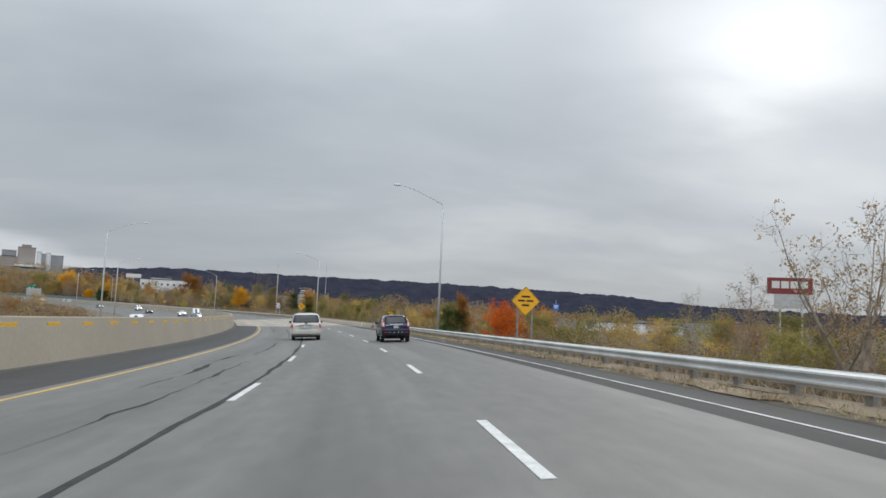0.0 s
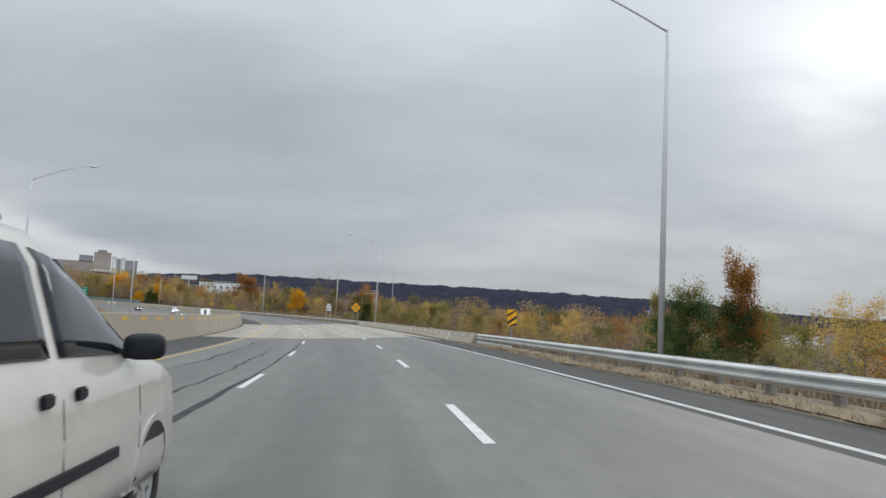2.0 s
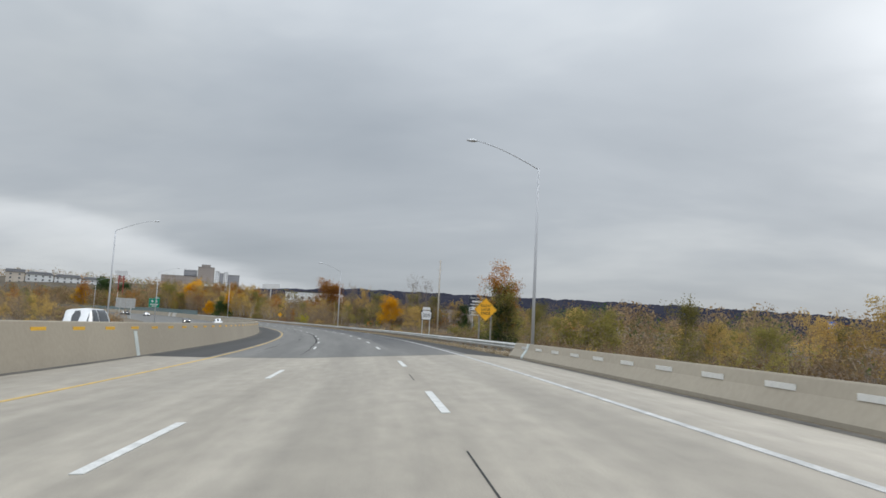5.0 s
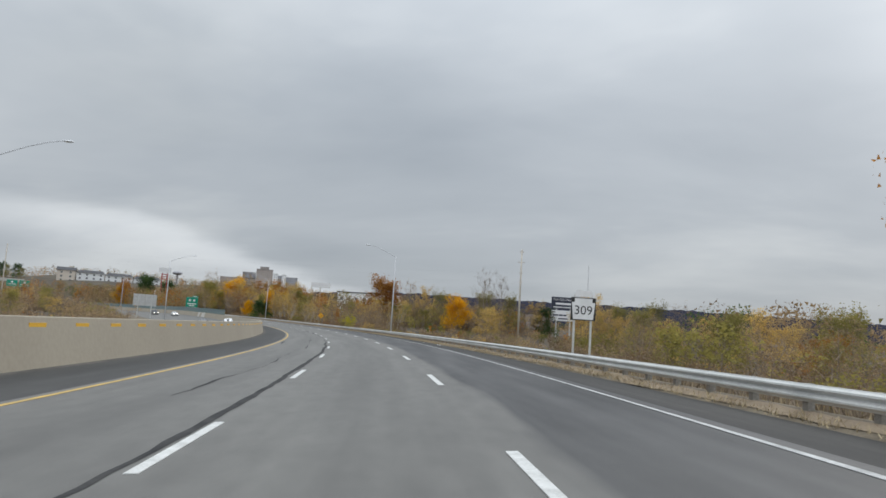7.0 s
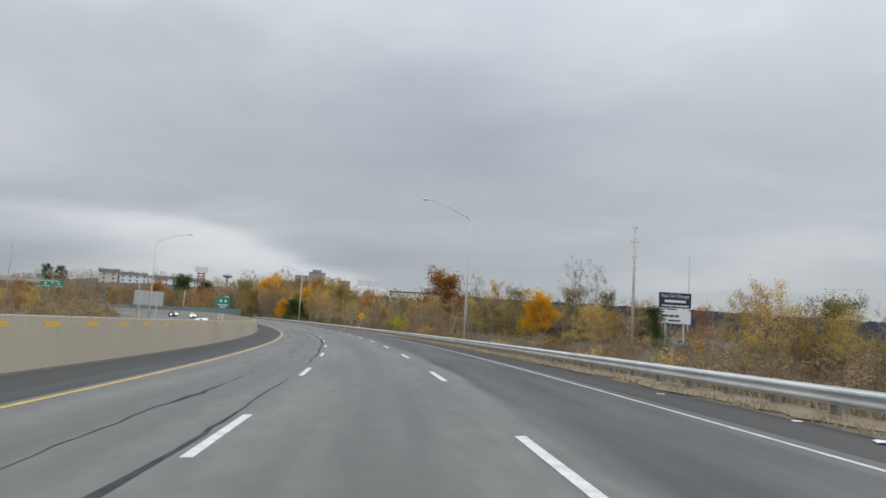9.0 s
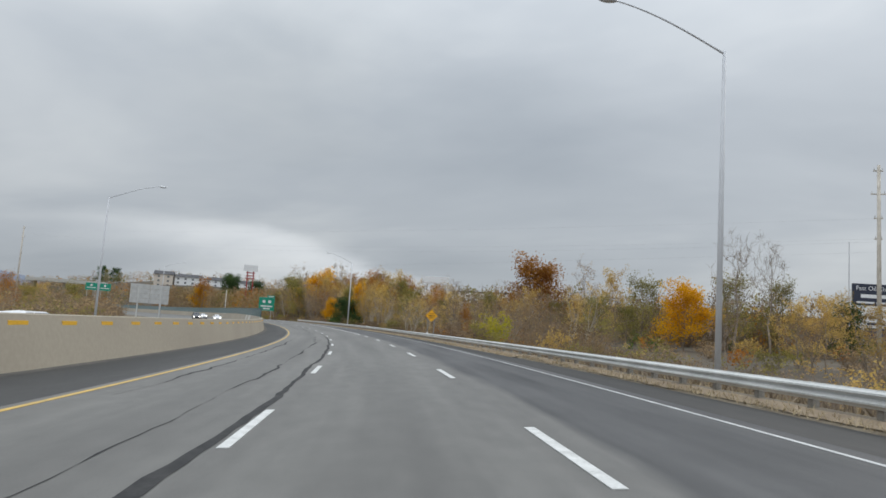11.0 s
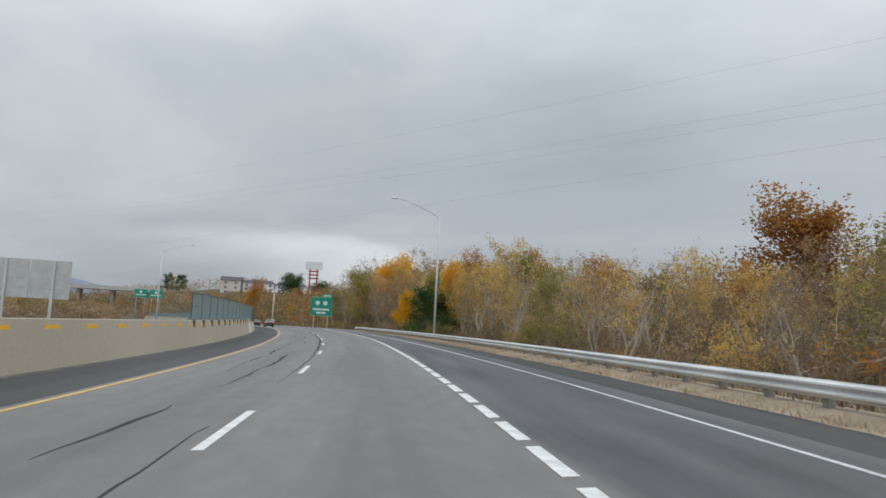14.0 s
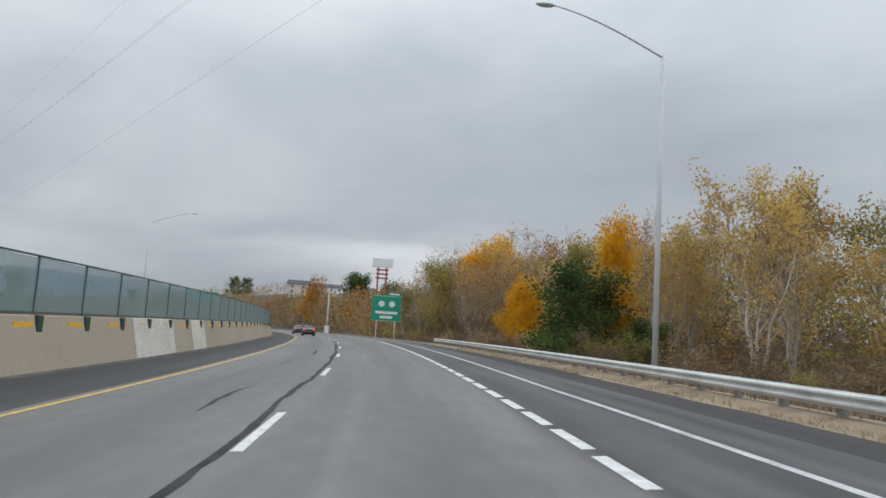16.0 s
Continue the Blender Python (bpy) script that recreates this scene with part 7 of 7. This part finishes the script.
def minivan(m):
    root = empty("minivan", m)
    sh = Shell([(-1.00, 0.42, 0.92, 0.95, 0.86, 0.78), (-0.94, 0.34, 1.05, 1.08, 0.92, 0.78), (-0.88, 0.32, 1.08, 1.20, 0.95, 0.78), (-0.76, 0.31, 1.09, 1.45, 0.965, 0.82), (-0.62, 0.30, 1.09, 1.66, 0.97, 0.78), (-0.45, 0.30, 1.09, 1.73, 0.975, 0.77),
                (0.6, 0.29, 1.08, 1.77, 0.98, 0.75), (1.9, 0.28, 1.06, 1.75, 0.98, 0.73), (2.3, 0.28, 1.05, 1.66, 0.975, 0.66), (2.9, 0.28, 1.04, 1.30, 0.965, 0.66), (3.3, 0.28, 1.02, 1.08, 0.95, 0.7), (3.7, 0.30, 0.92, 0.98, 0.90, 0.7), (4.0, 0.34, 0.66, 0.7, 0.74, 0.55)])
    flat_ends(part("body", sh.mesh(0.12), BEIGE_PAINT, root, "pale champagne painted body", smooth=True))
    part("rear_window", strip(lambda z, c: sh.rear(c * np.interp(z, [1.14, 1.20, 1.60, 1.64], [0.80, 0.845, 0.76, 0.70]), z, 0.016), np.linspace(1.14, 1.64, 9), np.linspace(-1, 1, 9), (0, 0.03, 0)), TINT, root, "dark tinted rear window", smooth=True)
    for sg in (1, -1):
        def lampface(z, c, sg=sg):
            w1 = sh.half(-0.90, min(z, 1.02)) - 0.004
            p = sh.rear(sg * (0.835 + (w1 - 0.835) * c), min(z, 1.07), 0.034)
            p.z = z
            p.y += 0.10 * c ** 2
            return p
        lamp_ = part("tail_lamp", strip(lampface, np.linspace(0.74, 1.08, 6), np.linspace(0, 1, 4), (0, 0.06, 0)), RED_LENS, root, "red tail lamp", smooth=True)
        part("lens", strip(lambda z, c: lampface(z, 0.1 + 0.8 * c) + Vector((0, -0.008, 0)), np.linspace(0.75, 0.83, 3), np.linspace(0, 1, 3), (0, 0.02, 0)), CLEAR_LENS, lamp_)
        part("side_lamp", strip(lambda z, c: sh.side(-0.90 + 0.14 * c, z, sg, 0.008), np.linspace(0.76, 1.04, 4), (0, 1), (-sg * 0.02, 0, 0)), RED_LENS, root)
        part("molding", strip(lambda z, y: sh.side(y, z, sg, 0.018), (0.60, 0.655), np.linspace(0.5, 2.35, 8), (-sg * 0.03, 0, 0)), TRIM, root, "dark side molding")
        for y in (1.50, 1.85):
            part("door_handle", nbox(-0.014, 0.014, y - 0.055, y + 0.055, -0.03, 0.03, m=Matrix.Translation(sh.side(y, 0.97, sg, 0.010) - Vector((0, y, 0))), bevel=0.01), TRIM, root)
        for y in (0.45, 1.68, 2.75):
            part("door_seam", skin([sh.side(y + d, z, sg, 0.002) for z, d in [(q, -0.004) for q in np.linspace(0.4, 1.06, 6)] + [(q, 0.004) for q in np.linspace(1.06, 0.4, 6)]], (-sg * 0.01, 0, 0)), TRIM, root)
        part("roof_rail", tube([sh.side(y, sh.at(y)[2] - 0.05, sg, -0.05) + Vector((0, 0, 0.05)) for y in np.linspace(-0.35, 1.7, 8)], [0.02] * 8, 6), TRIM, root)
    gy = sh.rear_y(0.95) - 0.01
    part("gate_bar", nbox(-0.40, 0.40, gy - 0.05, gy + 0.05, 0.985, 1.035, bevel=0.012), BEIGE_PAINT, root)
    # a raised box, not a hollow: darker champagne stands for the recess shade
    part("recess", nbox(-0.38, 0.38, gy - 0.02, gy + 0.05, 0.73, 0.97, bevel=0.02), mat_recess_shade, root)
    plate(root, sh, 0.85, out=0.05, colour=False)
    part("emblem", oval(0, gy - 0.03, 1.10, 0.075, 0.03), mat_emblem, root, "plain dark oval emblem")
    part("wiper", tube([sh.rear(0.15, 1.17, 0.03), sh.rear(0.4, 1.19, 0.035), sh.rear(0.62, 1.185, 0.03)], [0.02, 0.015, 0.01], 6), TRIM, root)
    bumper(root, sh, -0.96, 0.40, 0.71, 0.955, 0.075, BEIGE_PAINT, "bumper", 0.06, "champagne bumper")
    part("underbody", nbox(-0.78, 0.78, -0.8, 3.7, 0.20, 0.40), TYRE, root)
    side_pane(root, sh, [(-0.42, 1.16), (-0.46, 1.50), (-0.30, 1.60), (0.55, 1.635), (0.55, 1.15)])
    side_pane(root, sh, [(0.62, 1.15), (0.62, 1.635), (1.62, 1.63), (1.62, 1.14)])
    side_pane(root, sh, [(1.72, 1.14), (1.72, 1.625), (2.15, 1.56), (2.55, 1.38), (2.85, 1.12)])
    part("windscreen", strip(lambda z, c: Vector((c * np.interp(z, [1.1, 1.66], [0.78, 0.64]), sh.front_y(z) + 0.008 - 0.06 * c * c, z)), np.linspace(1.14, 1.62, 6), np.linspace(-1, 1, 7), (0, -0.03, 0)), TINT, root, smooth=True)
    wheels(root, 3.07, 1.62, 0.335, 0.215)
    arches(root, sh, 3.07, 0.335, BEIGE_PAINT)
    mirrors(root, sh, 2.62, 1.12, TRIM)
    crown_tail(root, 0.9, 0.97, 0.10)
    return tagged(root, "pale champagne minivan with dark tinted windows", "car")


# body champagne darkened to paint shade into the plate recess
mat_recess_shade = mat("champagne_recess", (0.50, 0.475, 0.43), (0.46, 0.44, 0.40), 3, 0.5)
mat_emblem = mat("dark_emblem", (0.13, 0.14, 0.17), (0.16, 0.17, 0.20), 6, 0.3, metal=0.3)


def other_car(name, m, body_paint, label, tall=0.0, front=True, pickup=False, category="car", long=0.0):
    """Sedan, SUV, van or pickup met on the way; front: shows its headlights to the camera."""
    root = empty(name, m)
    t, L_ = tall, long
    rows = [(-0.95, 0.40, 0.80, 0.84 + t * 0.2, 0.78, 0.6), (-0.85, 0.32, 0.92 + t * 0.3, 0.97 + t * 0.35, 0.86, 0.6)]
    if pickup:
        rows += [(0.75, 0.32, 1.10, 1.14, 0.92, 0.66), (0.95, 0.32, 1.12, 1.70, 0.93, 0.64), (2.0, 0.32, 1.10, 1.74, 0.93, 0.62)]
    elif t > 0.15:
        rows += [(-0.75, 0.30, 0.98 + t * 0.25, 1.40 + t, 0.89, 0.64), (-0.3, 0.30, 1.0 + t * 0.2, 1.50 + t, 0.9, 0.63), (1.6, 0.28, 1.0 + t * 0.2, 1.52 + t, 0.9, 0.62)]
    else:
        rows += [(-0.35, 0.30, 0.98, 1.02, 0.88, 0.6), (0.25, 0.29, 0.98, 1.40, 0.88, 0.58), (1.2, 0.28, 0.97, 1.45, 0.88, 0.56)]
    rows += [(2.45 + L_, 0.28, 0.98 + t * 0.25, 1.02 + t * 0.3, 0.88, 0.62), (3.3 + L_, 0.30, 0.80 + t * 0.3, 0.86 + t * 0.3, 0.82, 0.6), (3.55 + L_, 0.36, 0.58, 0.62 + t * 0.3, 0.68, 0.5)]
    sh = Shell(rows)
    flat_ends(part("body", sh.mesh(0.16), body_paint, root, smooth=True))
    z0, z1 = sh.at(1.2)[1] + 0.08, sh.at(1.2)[2] - 0.10
    part("windscreen", strip(lambda z, c: Vector((c * np.interp(z, [z0, z1], [0.70, 0.56]), sh.front_y(z) + 0.01 - 0.05 * c * c, z)), np.linspace(z0, z1, 5), np.linspace(-1, 1, 5), (0, -0.03, 0)), TINT, root)
    part("rear_window", strip(lambda z, c: sh.rear(c * 0.60, z, 0.01), np.linspace(z0, z1, 5), np.linspace(-1, 1, 3), (0, 0.03, 0)), TINT, root)
    ya = sh.rear_y(z1) + 0.12
    yb = sh.front_y(z1) - 0.1
    side_pane(root, sh, [(ya - 0.1, z0), (ya, z1), (0.9 if not pickup else 1.2, z1), (0.9 if not pickup else 1.2, z0)])
    side_pane(root, sh, [(1.0 if not pickup else 1.3, z0), (1.0 if not pickup else 1.3, z1), (yb, z1), (yb + 0.5, z0)])
    for sg in (1, -1):
        part("headlight", nbox(sg * 0.62 - 0.13, sg * 0.62 + 0.13, 3.40 + L_, 3.50 + L_, 0.64, 0.78 + t * 0.2, bevel=0.03), HEADLIGHT if front else CLEAR_LENS, root, "lit headlight" if front else "")
        part("tail_lamp", nbox(sg * 0.66 - 0.12, sg * 0.66 + 0.12, -0.97, -0.88, 0.74, 0.88 + t * 0.2, bevel=0.02), RED_LENS if front else TAIL_LIT, root, "" if front else "lit red tail lamp")
    part("grille", nbox(-0.42, 0.42, 3.50 + L_, 3.56 + L_, 0.46, 0.62, bevel=0.02), TRIM, root)
    bumper(root, sh, -0.90, 0.36, 0.62, 0.84, 0.09, body_paint)
    part("underbody", nbox(-0.7, 0.7, -0.7, 3.2 + L_, 0.18, 0.36), TYRE, root)
    wheels(root, 2.65 + L_, 1.54, 0.32 + t * 0.05, 0.21, spokes=5)
    arches(root, sh, 2.65 + L_, 0.32 + t * 0.05, TRIM)
    mirrors(root, sh, 1.9, 1.0 + t * 0.2, body_paint)
    return tagged(root, label, category)


suv(laid(42.35, 3.33, 0, 0) @ Matrix.Diagonal((0.92, 0.94, 0.965, 1)))
minivan(laid(48.7, -1.74, 0, 0))
other_car("sedan", laid(487, -3.6), DARK_PAINT, "dark sedan with lit red tail lamps ahead", front=False)
other_car("sedan", laid(512, -3.6), DARK_PAINT, "charcoal sedan far ahead in the outer lane", front=False)
other_car("suv", laid(80, -17.5, 0, 180), WHITE_PAINT, "white SUV on the opposite carriageway", 0.3)
other_car("pickup_truck", laid(108, -14.0, 0, 180), GREEN_PAINT, "dark green pickup on the opposite carriageway", 0.2, pickup=True, category="truck", long=0.5)
other_car("van", laid(158, -13.4, 0, 180), WHITE_PAINT, "white van on the opposite carriageway", 0.85, category="van", long=0.3)
other_car("sedan", laid(205, -13.5, 0, 180), WHITE_PAINT, "white sedan with lit headlights", 0.0)
other_car("sedan", laid(250, -17.2, 0, 180), DARK_PAINT, "dark sedan with lit headlights", 0.0)
other_car("suv", laid(292, -13.5, 0, 180), WHITE_PAINT, "pale SUV with bright lit headlights", 0.3)
other_car("sedan", laid(340, -17.2, 0, 180), DARK_PAINT, "dark oncoming sedan with lit headlights", 0.0)
other_car("sedan", laid(438, -14.0, 0, 180), WHITE_PAINT, "pale sedan behind the mesh fence", 0.0)
other_car("suv", laid(455, -17.5, 0, 180), DARK_PAINT, "dark SUV behind the mesh fence", 0.3)
other_car("sedan", laid(475, -14.0, 0, 180), WHITE_PAINT, "white oncoming sedan in the curve", 0.0)
